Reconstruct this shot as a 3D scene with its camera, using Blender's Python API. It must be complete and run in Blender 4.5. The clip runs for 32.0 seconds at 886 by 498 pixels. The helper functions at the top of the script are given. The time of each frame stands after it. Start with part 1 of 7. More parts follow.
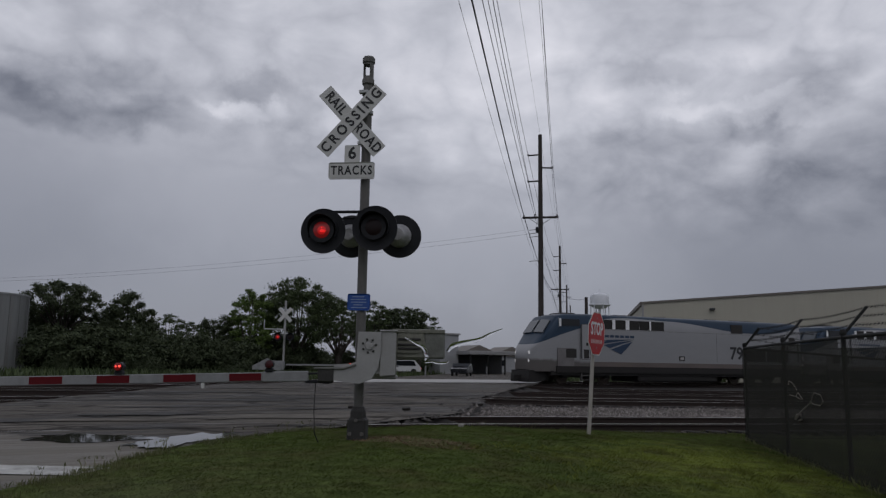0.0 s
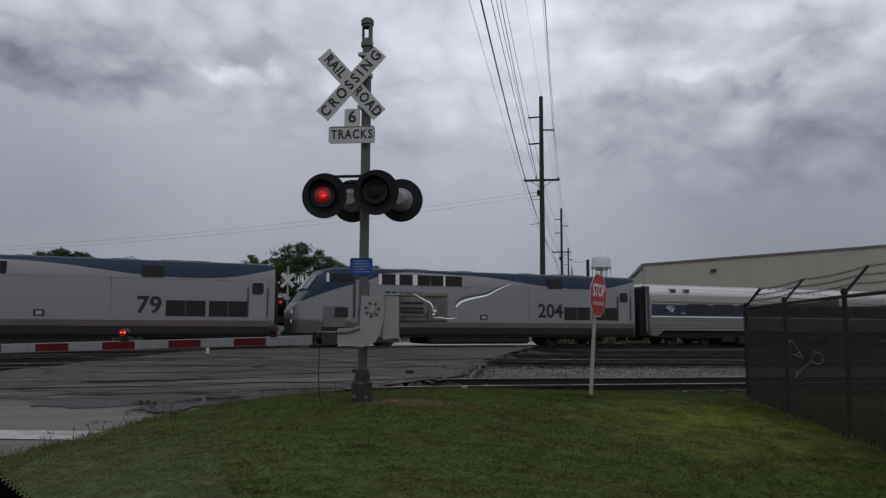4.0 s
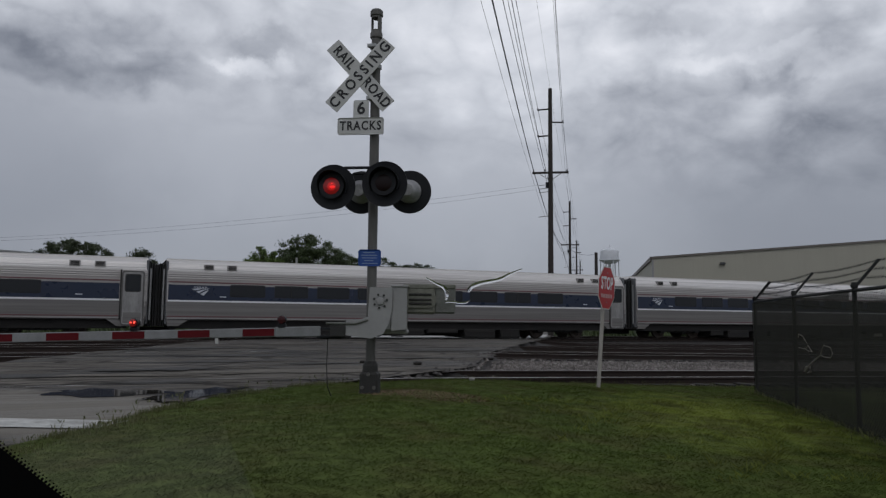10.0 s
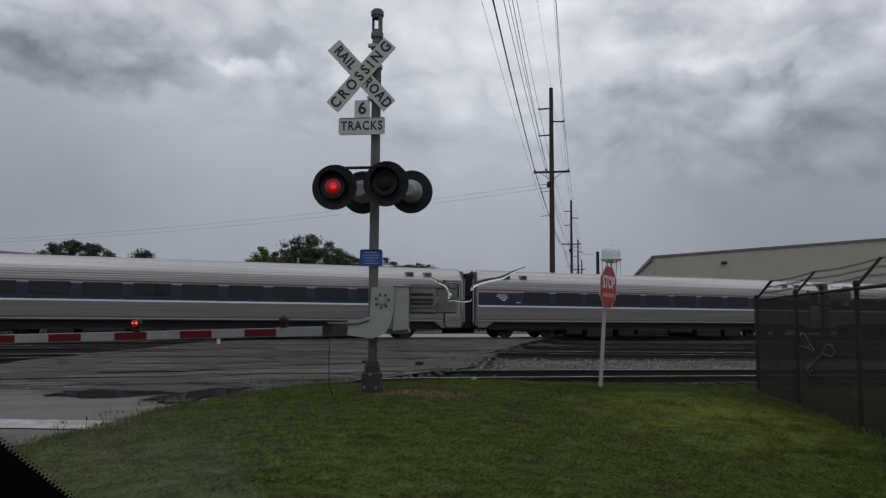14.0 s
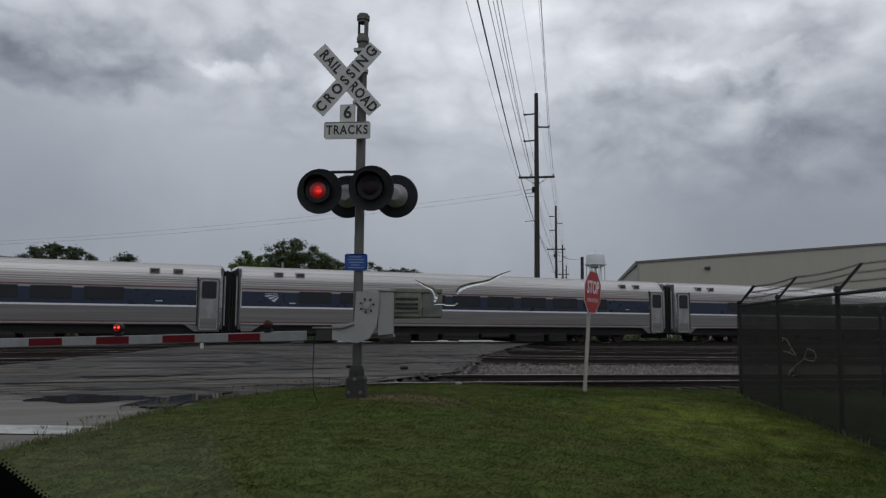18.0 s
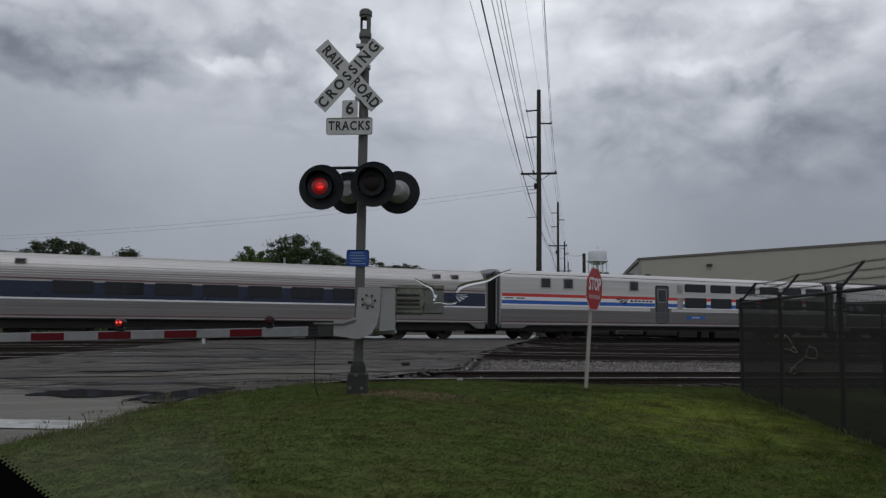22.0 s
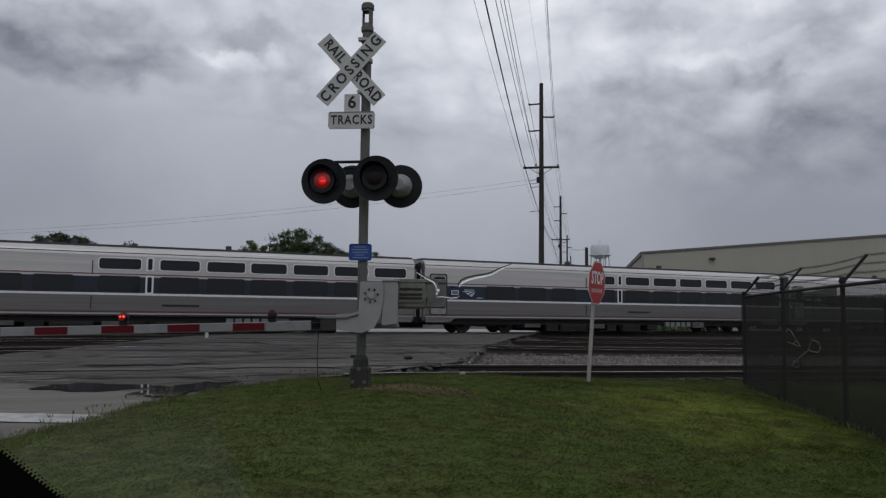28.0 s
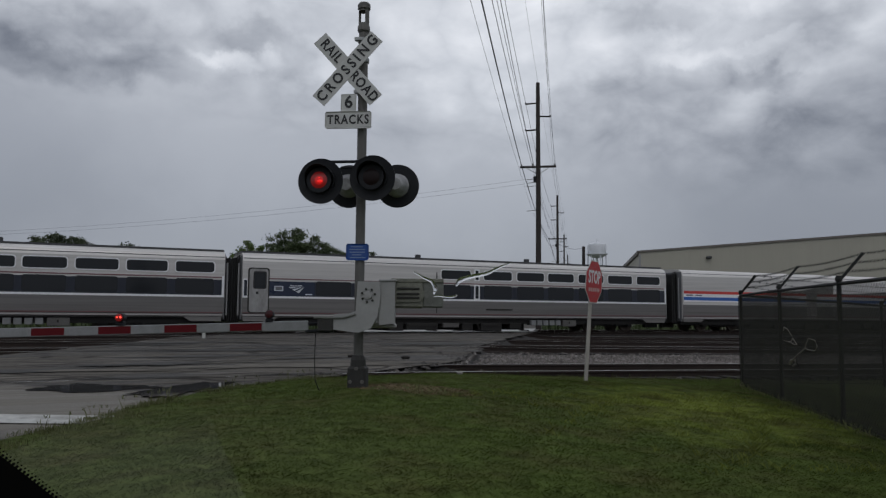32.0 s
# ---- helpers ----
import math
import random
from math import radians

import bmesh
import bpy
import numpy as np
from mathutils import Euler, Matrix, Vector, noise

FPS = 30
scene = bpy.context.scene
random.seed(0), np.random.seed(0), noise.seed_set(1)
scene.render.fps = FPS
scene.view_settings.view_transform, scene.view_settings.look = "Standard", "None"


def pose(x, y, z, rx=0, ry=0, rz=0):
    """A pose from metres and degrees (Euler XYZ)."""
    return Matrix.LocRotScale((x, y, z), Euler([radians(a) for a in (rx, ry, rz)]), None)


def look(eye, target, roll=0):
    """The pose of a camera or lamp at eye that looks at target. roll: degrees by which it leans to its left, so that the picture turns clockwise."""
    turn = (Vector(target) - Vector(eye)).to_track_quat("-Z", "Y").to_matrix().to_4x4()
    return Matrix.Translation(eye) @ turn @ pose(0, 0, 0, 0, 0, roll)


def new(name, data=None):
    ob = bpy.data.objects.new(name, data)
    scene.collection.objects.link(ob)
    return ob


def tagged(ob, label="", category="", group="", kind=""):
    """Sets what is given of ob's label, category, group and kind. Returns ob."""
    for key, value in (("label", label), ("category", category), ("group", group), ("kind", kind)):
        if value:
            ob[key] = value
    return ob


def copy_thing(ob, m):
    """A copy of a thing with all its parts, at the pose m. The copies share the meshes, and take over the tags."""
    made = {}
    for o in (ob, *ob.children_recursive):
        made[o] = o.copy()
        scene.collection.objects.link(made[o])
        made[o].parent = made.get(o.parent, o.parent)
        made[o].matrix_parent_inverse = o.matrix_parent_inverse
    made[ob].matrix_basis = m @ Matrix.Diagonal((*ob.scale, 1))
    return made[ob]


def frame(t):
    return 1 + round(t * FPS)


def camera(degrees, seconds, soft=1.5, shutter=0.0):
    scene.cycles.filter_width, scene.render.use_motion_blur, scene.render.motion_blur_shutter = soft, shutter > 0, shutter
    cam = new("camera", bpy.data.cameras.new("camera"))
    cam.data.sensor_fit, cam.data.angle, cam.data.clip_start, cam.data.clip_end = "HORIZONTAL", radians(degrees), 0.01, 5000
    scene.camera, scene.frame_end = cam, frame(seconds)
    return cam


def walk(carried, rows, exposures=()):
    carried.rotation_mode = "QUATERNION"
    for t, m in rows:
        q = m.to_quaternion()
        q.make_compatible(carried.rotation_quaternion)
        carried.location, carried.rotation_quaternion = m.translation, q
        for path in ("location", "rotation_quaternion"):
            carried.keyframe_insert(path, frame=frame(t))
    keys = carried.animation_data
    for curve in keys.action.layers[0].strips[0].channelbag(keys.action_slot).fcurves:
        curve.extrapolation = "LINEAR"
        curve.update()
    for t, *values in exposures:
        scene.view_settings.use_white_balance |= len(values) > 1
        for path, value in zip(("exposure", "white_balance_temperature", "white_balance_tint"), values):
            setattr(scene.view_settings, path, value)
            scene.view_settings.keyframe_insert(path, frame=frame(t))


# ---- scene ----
# ---- camera and its way: a hand-held camera that only turns a little ----
EYE = Vector((0, 0, 1.4))


def cam_pose(az, pitch, roll, dx, dy, dz):
    a, p = radians(az), radians(pitch)
    eye = EYE + Vector((dx, dy, dz))
    return look(eye, eye + Vector((math.cos(a) * math.cos(p), math.sin(a) * math.cos(p), math.sin(p))), roll)


cam = camera(60, 32.0, soft=1.3)
walk(cam, [
    (0, cam_pose(65.99, 8.60, 0.86, 0.012, -0.008, 0.012)),
    (0.5, cam_pose(65.96, 8.46, 0.83, 0.012, -0.008, 0.012)),
    (1, cam_pose(65.91, 7.95, 0.80, 0.012, -0.008, 0.012)),
    (1.5, cam_pose(66.11, 7.06, 0.65, 0.012, -0.008, 0.012)),
    (2, cam_pose(66.09, 6.62, 0.57, 0.012, -0.008, 0.012)),
    (2.5, cam_pose(66.07, 6.28, 0.48, 0.010, -0.008, 0.010)),
    (3, cam_pose(66.08, 6.14, 0.26, 0.009, -0.008, 0.007)),
    (3.5, cam_pose(66.01, 6.00, 0.24, 0.007, -0.008, 0.005)),
    (5.5, cam_pose(66.55, 5.62, 0.27, 0.007, -0.008, 0.005)),
    (6, cam_pose(66.64, 5.43, 0.27, 0.007, -0.008, 0.005)),
    (6.5, cam_pose(66.64, 5.53, 0.15, 0.006, -0.008, 0.004)),
    (7, cam_pose(66.51, 5.59, 0.33, 0.005, -0.008, 0.002)),
    (7.5, cam_pose(66.61, 5.54, 0.25, 0.004, -0.008, 0.001)),
    (8, cam_pose(66.65, 5.57, 0.27, 0.003, -0.008, -0.001)),
    (8.5, cam_pose(66.67, 5.51, 0.36, 0.003, -0.008, -0.001)),
    (9, cam_pose(66.61, 5.48, 0.48, 0.003, -0.008, -0.001)),
    (9.5, cam_pose(66.63, 5.55, 0.46, 0.003, -0.008, -0.001)),
    (10, cam_pose(66.67, 5.33, 0.57, 0.003, -0.008, -0.001)),
    (10.5, cam_pose(66.65, 5.39, 0.61, 0.003, -0.008, -0.001)),
    (11, cam_pose(66.61, 5.36, 0.65, 0.003, -0.008, -0.001)),
    (11.5, cam_pose(66.65, 5.34, 0.64, 0.002, -0.008, -0.002)),
    (12, cam_pose(66.70, 5.23, 0.65, 0.002, -0.008, -0.002)),
    (12.5, cam_pose(66.66, 5.30, 0.49, 0.002, -0.008, -0.002)),
    (13, cam_pose(66.63, 5.27, 0.67, 0.002, -0.008, -0.002)),
    (13.5, cam_pose(66.73, 5.35, 0.50, 0.002, -0.008, -0.002)),
    (14, cam_pose(66.78, 5.31, 0.38, 0.002, -0.008, -0.002)),
    (14.5, cam_pose(66.76, 5.37, 0.46, 0.002, -0.008, -0.002)),
    (16.5, cam_pose(65.72, 5.82, 0.50, -0.004, -0.008, -0.006)),
    (17, cam_pose(65.69, 5.85, 0.50, -0.004, -0.008, -0.006)),
    (17.5, cam_pose(65.69, 5.75, 0.43, -0.002, -0.008, -0.004)),
    (18, cam_pose(65.66, 5.67, 0.46, 0.001, -0.008, -0.003)),
    (18.5, cam_pose(65.73, 5.61, 0.45, 0.003, -0.008, -0.001)),
    (19, cam_pose(65.78, 5.58, 0.58, 0.003, -0.008, -0.001)),
    (19.5, cam_pose(65.80, 5.57, 0.66, 0.003, -0.008, -0.001)),
    (20, cam_pose(65.89, 5.53, 0.56, 0.003, -0.008, -0.001)),
    (20.5, cam_pose(65.81, 5.51, 0.60, 0.003, -0.008, -0.001)),
    (21, cam_pose(65.75, 5.41, 0.79, 0.003, -0.008, -0.001)),
    (21.5, cam_pose(65.81, 5.39, 0.72, 0.003, -0.008, -0.001)),
    (22, cam_pose(65.80, 5.38, 0.67, 0.003, -0.008, -0.001)),
    (22.5, cam_pose(65.87, 5.41, 0.65, 0.003, -0.008, -0.001)),
    (23, cam_pose(65.70, 5.32, 0.70, 0.003, -0.008, -0.001)),
    (23.5, cam_pose(65.78, 5.20, 0.72, 0.003, -0.008, -0.001)),
    (24, cam_pose(65.74, 5.24, 0.56, 0.003, -0.008, -0.001)),
    (24.5, cam_pose(65.82, 5.25, 0.71, 0.003, -0.008, -0.001)),
    (25, cam_pose(65.81, 5.22, 0.76, 0.003, -0.008, -0.001)),
    (25.5, cam_pose(65.85, 5.15, 0.84, 0.003, -0.008, -0.001)),
    (27.5, cam_pose(65.98, 4.95, 0.71, 0.003, -0.008, -0.001)),
    (28, cam_pose(65.98, 4.93, 0.63, 0.003, -0.008, -0.001)),
    (28.5, cam_pose(65.98, 5.00, 0.53, 0.003, -0.008, -0.001)),
    (29, cam_pose(65.93, 5.01, 0.56, 0.003, -0.008, -0.001)),
    (29.5, cam_pose(65.85, 4.87, 0.54, 0.003, -0.008, -0.001)),
    (30, cam_pose(65.90, 4.97, 0.44, 0.003, -0.008, -0.001)),
    (30.5, cam_pose(65.77, 4.95, 0.47, 0.003, -0.008, -0.001)),
    (31, cam_pose(65.71, 4.93, 0.53, 0.003, -0.008, -0.001)),
    (31.5, cam_pose(65.81, 4.86, 0.37, 0.003, -0.008, -0.001)),
    (32, cam_pose(65.76, 4.90, 0.44, 0.003, -0.008, -0.001)),
], exposures=[(0, -0.2, 6500, 14.5), (2.0, -0.12, 6500, 14), (5.5, 0.0, 6500, 13), (8.0, 0.0, 6500, 12.5), (12.0, 0.0, 6500, 10), (25.0, 0.0, 6500, 10), (28.0, 0.0, 6500, 12), (30.5, 0.0, 6500, 10), (32, 0.0, 6500, 10)])

# ---- the train's way along the track (metres run since the start) ----
SPEED_T = [0, 4, 8, 12, 16, 20, 24, 28, 32]
SPEED = [8.554, 8.698, 8.943, 9.025, 9.347, 9.526, 9.472, 8.904, 8.558]


def run(t):
    tt = np.linspace(0, t, 641)
    v = np.interp(tt, SPEED_T, SPEED)
    return float(((v[1:] + v[:-1]) / 2).sum() * t / 640)


# ---- light: overcast daylight ----
def build_world():
    w = bpy.data.worlds.new("sky")
    scene.world = w
    w.use_nodes = True
    nt = w.node_tree
    N, L = nt.nodes, nt.links
    N.clear()
    out = N.new("ShaderNodeOutputWorld")
    tc = N.new("ShaderNodeTexCoord")

    def m(op, *args):
        n = N.new("ShaderNodeMath")
        n.operation = op
        for i, v in enumerate(args):
            if isinstance(v, (int, float)):
                n.inputs[i].default_value = v
            else:
                L.new(v, n.inputs[i])
        return n.outputs[0]

    def noi(src, scale, detail, rough, dist=0.0):
        n = N.new("ShaderNodeTexNoise")
        n.inputs["Scale"].default_value, n.inputs["Detail"].default_value = scale, detail
        n.inputs["Roughness"].default_value, n.inputs["Distortion"].default_value = rough, dist
        L.new(src, n.inputs["Vector"])
        return n.outputs["Fac"]
    sep = N.new("ShaderNodeSeparateXYZ")
    L.new(tc.outputs["Generated"], sep.inputs[0])
    warp = m("MULTIPLY", m("SUBTRACT", noi(tc.outputs["Generated"], 9.0, 6, 0.55), 0.5), 7.5)
    warp2 = m("MULTIPLY", m("SUBTRACT", noi(tc.outputs["Generated"], 13.0, 6, 0.55), 0.5), 6.5)
    az = m("ADD", m("MULTIPLY", m("ARCTAN2", sep.outputs[1], sep.outputs[0]), 57.296), warp)
    el = m("MULTIPLY", m("ARCSINE", sep.outputs[2]), 57.296)
    elw = m("ADD", el, warp2)
    # the cloud deck: even and dim low down, brighter above; unseen top dimmed for less light
    base = N.new("ShaderNodeFloatCurve")
    L.new(m("DIVIDE", m("MAXIMUM", m("ADD", el, m("MULTIPLY", warp2, 0.35)), 0.0), 90.0), base.inputs["Value"])
    c = base.mapping.curves[0]
    c.points[0].location, c.points[1].location = (0.0, SKY[0][1]), (1.0, SKY[-1][1])
    for e, v in SKY[1:-1]:
        c.points.new(e / 90.0, v)
    base.mapping.update()
    f = base.outputs[0]
    for a0, e0, wa, we, amp in CLOUDS:
        q = m("ADD", m("POWER", m("DIVIDE", m("SUBTRACT", az, a0), wa), 2.0), m("POWER", m("DIVIDE", m("SUBTRACT", elw, e0), we), 2.0))
        f = m("ADD", f, m("MULTIPLY", m("POWER", 2.718, m("MULTIPLY", m("MULTIPLY", q, q), -1.0)), amp))
    # billows: flattened cloud texture, fading out towards the horizon
    st = N.new("ShaderNodeMapping")
    st.inputs["Scale"].default_value = (1.0, 1.0, 1.7)
    L.new(tc.outputs["Generated"], st.inputs[0])
    bil = m("SUBTRACT", noi(st.outputs[0], 4.6, 6, 0.44, 0.25), 0.5)
    fade = N.new("ShaderNodeMapRange")
    fade.interpolation_type = "SMOOTHSTEP"
    L.new(m("ADD", el, m("MULTIPLY", warp2, 0.5)), fade.inputs["Value"])
    # the billows reach lower on one side of the sky
    low = N.new("ShaderNodeMapRange")
    low.inputs["From Min"].default_value, low.inputs["From Max"].default_value = 45.0, 85.0
    low.inputs["To Min"].default_value, low.inputs["To Max"].default_value = 6.5, 12.0
    L.new(az, low.inputs["Value"])
    L.new(low.outputs[0], fade.inputs["From Min"])
    L.new(m("ADD", low.outputs[0], 7.0), fade.inputs["From Max"])
    f = m("ADD", f, m("MULTIPLY", m("MULTIPLY", bil, fade.outputs[0]), 0.26))
    # mottled small heads
    mot = m("SUBTRACT", noi(st.outputs[0], 15.0, 8, 0.58, 0.4), 0.5)
    f = m("ADD", f, m("MULTIPLY", m("MULTIPLY", mot, fade.outputs[0]), 0.24))
    # rounded heads: folded noise gives soft lumps with sharper seams
    lump = m("SUBTRACT", m("ABSOLUTE", m("SUBTRACT", noi(st.outputs[0], 8.5, 5, 0.45, 0.3), 0.5)), 0.09)
    f = m("ADD", f, m("MULTIPLY", m("MULTIPLY", lump, fade.outputs[0]), 0.75))
    ramp = N.new("ShaderNodeValToRGB")
    cr = ramp.color_ramp
    cr.elements[0].position, cr.elements[0].color = 0.0, (0.0, 0.0, 0.0, 1)
    cr.elements[1].position, cr.elements[1].color = 1.0, (0.98, 1.0, 1.05, 1)
    for p, col in ((0.2, (0.178, 0.195, 0.235)), (0.35, (0.325, 0.348, 0.396)), (0.6, (0.575, 0.605, 0.66))):
        cr.elements.new(p).color = (*col, 1)
    L.new(f, ramp.inputs[0])
    bg = N.new("ShaderNodeBackground")
    L.new(ramp.outputs[0], bg.inputs[0])
    bg.inputs[1].default_value = 1.0
    sky = N.new("ShaderNodeTexSky")
    sky.sky_type = "NISHITA"
    sky.sun_disc = False
    sky.sun_elevation, sky.sun_rotation = radians(55), radians(200)
    bg2 = N.new("ShaderNodeBackground")
    L.new(sky.outputs[0], bg2.inputs[0])
    bg2.inputs[1].default_value = 0.004
    add = N.new("ShaderNodeAddShader")
    L.new(bg.outputs[0], add.inputs[0]), L.new(bg2.outputs[0], add.inputs[1])
    L.new(add.outputs[0], out.inputs[0])


SKY = [(0, 0.30), (6, 0.335), (11, 0.39), (16, 0.465), (22, 0.585), (30, 0.58), (50, 0.42), (90, 0.34)]
# cloud masses: bearing, height, breadth, depth (degrees), lighter or darker
CLOUDS = [(40.0, 8.0, 10.0, 7.0, -0.07), (64.0, 9.0, 9.0, 5.0, 0.04), (61.0, 20.5, 8.5, 8.0, 0.15), (47.0, 19.0, 7.0, 4.0, 0.08), (38.0, 13.0, 5.0, 4.0, -0.08), (92.0, 23.0, 9.0, 3.0, -0.08),
          (91.5, 18.4, 7.5, 1.9, -0.15), (81.2, 19.6, 2.8, 1.5, -0.15), (76.9, 18.5, 2.0, 1.6, -0.13), (86.5, 16.4, 4.0, 1.2, -0.08), (83.3, 18.0, 2.4, 0.45, 0.09), (43.0, 16.2, 2.4, 0.9, -0.08), (43.0, 18.3, 4.0, 0.6, 0.08), (47.0, 20.6, 4.0, 0.9, -0.08), (95.0, 16.6, 8.0, 1.6, -0.12), (81.0, 17.9, 3.6, 0.8, 0.09), (53.5, 20.6, 4.6, 1.3, -0.10), (41.5, 19.4, 4.0, 1.8, -0.13), (54.5, 15.3, 4.0, 1.8, -0.08), (48.5, 18.2, 2.2, 0.9, 0.10), (46.0, 16.3, 4.5, 1.1, -0.09), (60.0, 17.4, 2.4, 1.1, -0.05), (83.0, 11.6, 10.0, 4.0, 0.02), (97.0, 10.5, 10.0, 7.0, -0.06)]
build_world()
sun = new("sun", bpy.data.lights.new("sun", "SUN"))
sun.data.energy, sun.data.angle, sun.data.color = 0.3, radians(25), (1.0, 0.97, 0.93)
sun.matrix_basis = look((0, 0, 30), (8, 22, 0))


# ---- materials ----
def mat(name, color, rough=0.7, metal=0.0, var=0.25, scale=6.0, bump=0.0, bscale=60.0, dirt=0.0, dirt_color=(0.06, 0.05, 0.04), stretch=(1, 1, 1), spec=0.5, emit=None, emit_s=0.0):
    m = bpy.data.materials.new(name)
    m.use_nodes = True
    nt = m.node_tree
    N, L = nt.nodes, nt.links
    b = N["Principled BSDF"]
    b.inputs["Roughness"].default_value, b.inputs["Metallic"].default_value = rough, metal
    b.inputs["Specular IOR Level"].default_value = spec
    c4 = (*color, 1)
    b.inputs["Base Color"].default_value = c4
    tc = N.new("ShaderNodeTexCoord")
    mp = N.new("ShaderNodeMapping")
    mp.inputs["Scale"].default_value = stretch
    L.new(tc.outputs["Object"], mp.inputs[0])
    if var > 0:
        n1, n2 = N.new("ShaderNodeTexNoise"), N.new("ShaderNodeTexNoise")
        for n, s in ((n1, scale), (n2, scale * 7)):
            n.inputs["Scale"].default_value, n.inputs["Detail"].default_value = s, 5
            L.new(mp.outputs[0], n.inputs["Vector"])
        ad = N.new("ShaderNodeMath")
        ad.operation = "MULTIPLY_ADD"
        L.new(n2.outputs[0], ad.inputs[0])
        ad.inputs[1].default_value = 0.45
        L.new(n1.outputs[0], ad.inputs[2])
        mr = N.new("ShaderNodeMapRange")
        mr.inputs["From Min"].default_value, mr.inputs["From Max"].default_value = 0.42, 1.03
        mr.inputs["To Min"].default_value, mr.inputs["To Max"].default_value = 1 - var, 1 + var
        L.new(ad.outputs[0], mr.inputs["Value"])
        mx = N.new("ShaderNodeMix")
        mx.data_type, mx.blend_type = "RGBA", "MULTIPLY"
        mx.inputs[0].default_value = 1.0
        mx.inputs[6].default_value = c4
        L.new(mr.outputs[0], mx.inputs[7])
        src = mx.outputs[2]
        if dirt > 0:
            nd = N.new("ShaderNodeTexNoise")
            nd.inputs["Scale"].default_value, nd.inputs["Detail"].default_value, nd.inputs["Roughness"].default_value = scale * 0.45, 8, 0.7
            L.new(mp.outputs[0], nd.inputs["Vector"])
            mr2 = N.new("ShaderNodeMapRange")
            mr2.inputs["From Min"].default_value, mr2.inputs["From Max"].default_value = 0.5, 0.72
            mr2.inputs["To Max"].default_value = dirt
            L.new(nd.outputs[0], mr2.inputs["Value"])
            md = N.new("ShaderNodeMix")
            md.data_type = "RGBA"
            L.new(mr2.outputs[0], md.inputs[0])
            L.new(src, md.inputs[6])
            md.inputs[7].default_value = (*dirt_color, 1)
            src = md.outputs[2]
        L.new(src, b.inputs["Base Color"])
        rr = N.new("ShaderNodeMapRange")
        rr.inputs["To Min"].default_value, rr.inputs["To Max"].default_value = max(0.03, rough - 0.12), min(1, rough + 0.12)
        L.new(n1.outputs[0], rr.inputs["Value"])
        L.new(rr.outputs[0], b.inputs["Roughness"])
    if bump > 0:
        nb = N.new("ShaderNodeTexNoise")
        nb.inputs["Scale"].default_value, nb.inputs["Detail"].default_value = bscale, 4
        L.new(mp.outputs[0], nb.inputs["Vector"])
        bp = N.new("ShaderNodeBump")
        bp.inputs["Strength"].default_value, bp.inputs["Distance"].default_value = bump, 0.02
        L.new(nb.outputs[0], bp.inputs["Height"])
        L.new(bp.outputs[0], b.inputs["Normal"])
    if emit:
        b.inputs["Emission Color"].default_value = (*emit, 1)
        b.inputs["Emission Strength"].default_value = emit_s
    return m


M = {}
M["galv"] = mat("galvanised steel", (0.36, 0.37, 0.37), 0.55, 0.55, 0.22, 5, 0.06, 40, 0.35, (0.16, 0.14, 0.12))
M["lamp_back"] = mat("weathered lamp housing", (0.34, 0.34, 0.345), 0.6, 0.3, 0.3, 9, 0.1, 40, 0.6, (0.09, 0.085, 0.08))
M["mast"] = mat("weathered aluminium mast", (0.115, 0.112, 0.105), 0.6, 0.35, 0.25, 4, 0.05, 50, 0.5, (0.12, 0.10, 0.08), (1, 1, 0.3))
M["cabinet"] = mat("grey painted cabinet", (0.285, 0.285, 0.28), 0.5, 0.1, 0.12, 3, 0.03, 30, 0.35, (0.22, 0.2, 0.17))
M["white_sign"] = mat("white sign sheeting", (0.50, 0.50, 0.485), 0.4, 0.0, 0.08, 4, 0, 60, 0.25, (0.45, 0.43, 0.38))
M["black"] = mat("black paint", (0.016, 0.017, 0.020), 0.6, 0, 0.3, 6, spec=0.2)
M["letter"] = mat("black lettering", (0.012, 0.012, 0.014), 0.5, 0, 0.1)
M["blue_sign"] = mat("blue sign", (0.013, 0.065, 0.27), 0.4, 0, 0.1)
M["notice_line"] = mat("pale blue marking", (0.20, 0.27, 0.42), 0.5, 0, 0.1)
M["white_mark"] = mat("white marking", (0.68, 0.70, 0.72), 0.5, 0, 0.1)
M["red_sign"] = mat("red sign", (0.42, 0.022, 0.03), 0.4, 0, 0.12)
M["red_tape"] = mat("red reflective tape", (0.092, 0.007, 0.010), 0.6, 0, 0.15, spec=0.12)
M["white_arm"] = mat("white gate arm", (0.205, 0.21, 0.213), 0.5, 0, 0.2, 5, 0, 60, 0.4, (0.14, 0.135, 0.125))
M["red_glow"] = mat("lit red lens", (0.15, 0.008, 0.008), 0.3, 0, 0, emit=(1.0, 0.012, 0.01), emit_s=0.06)
M["red_mid"] = mat("glowing red lens centre", (0.15, 0.01, 0.008), 0.3, 0, 0, emit=(1.0, 0.012, 0.01), emit_s=0.32)
M["red_core"] = mat("lit red bulb", (0.3, 0.02, 0.02), 0.3, 0, 0, emit=(1.0, 0.015, 0.012), emit_s=0.8)
M["gate_core"] = mat("lit gate bulb", (0.8, 0.1, 0.05), 0.3, 0, 0, emit=(1.0, 0.06, 0.04), emit_s=2.2)
M["gate_lens"] = mat("unlit gate lamp lens", (0.045, 0.007, 0.009), 0.35, 0, 0.1, spec=0.3)
M["red_lens"] = mat("unlit red lens", (0.009, 0.003, 0.003), 0.4, 0, 0, spec=0.2)
M["rust"] = mat("rusty steel", (0.030, 0.020, 0.016), 0.8, 0.2, 0.35, 8, 0.2, 50)
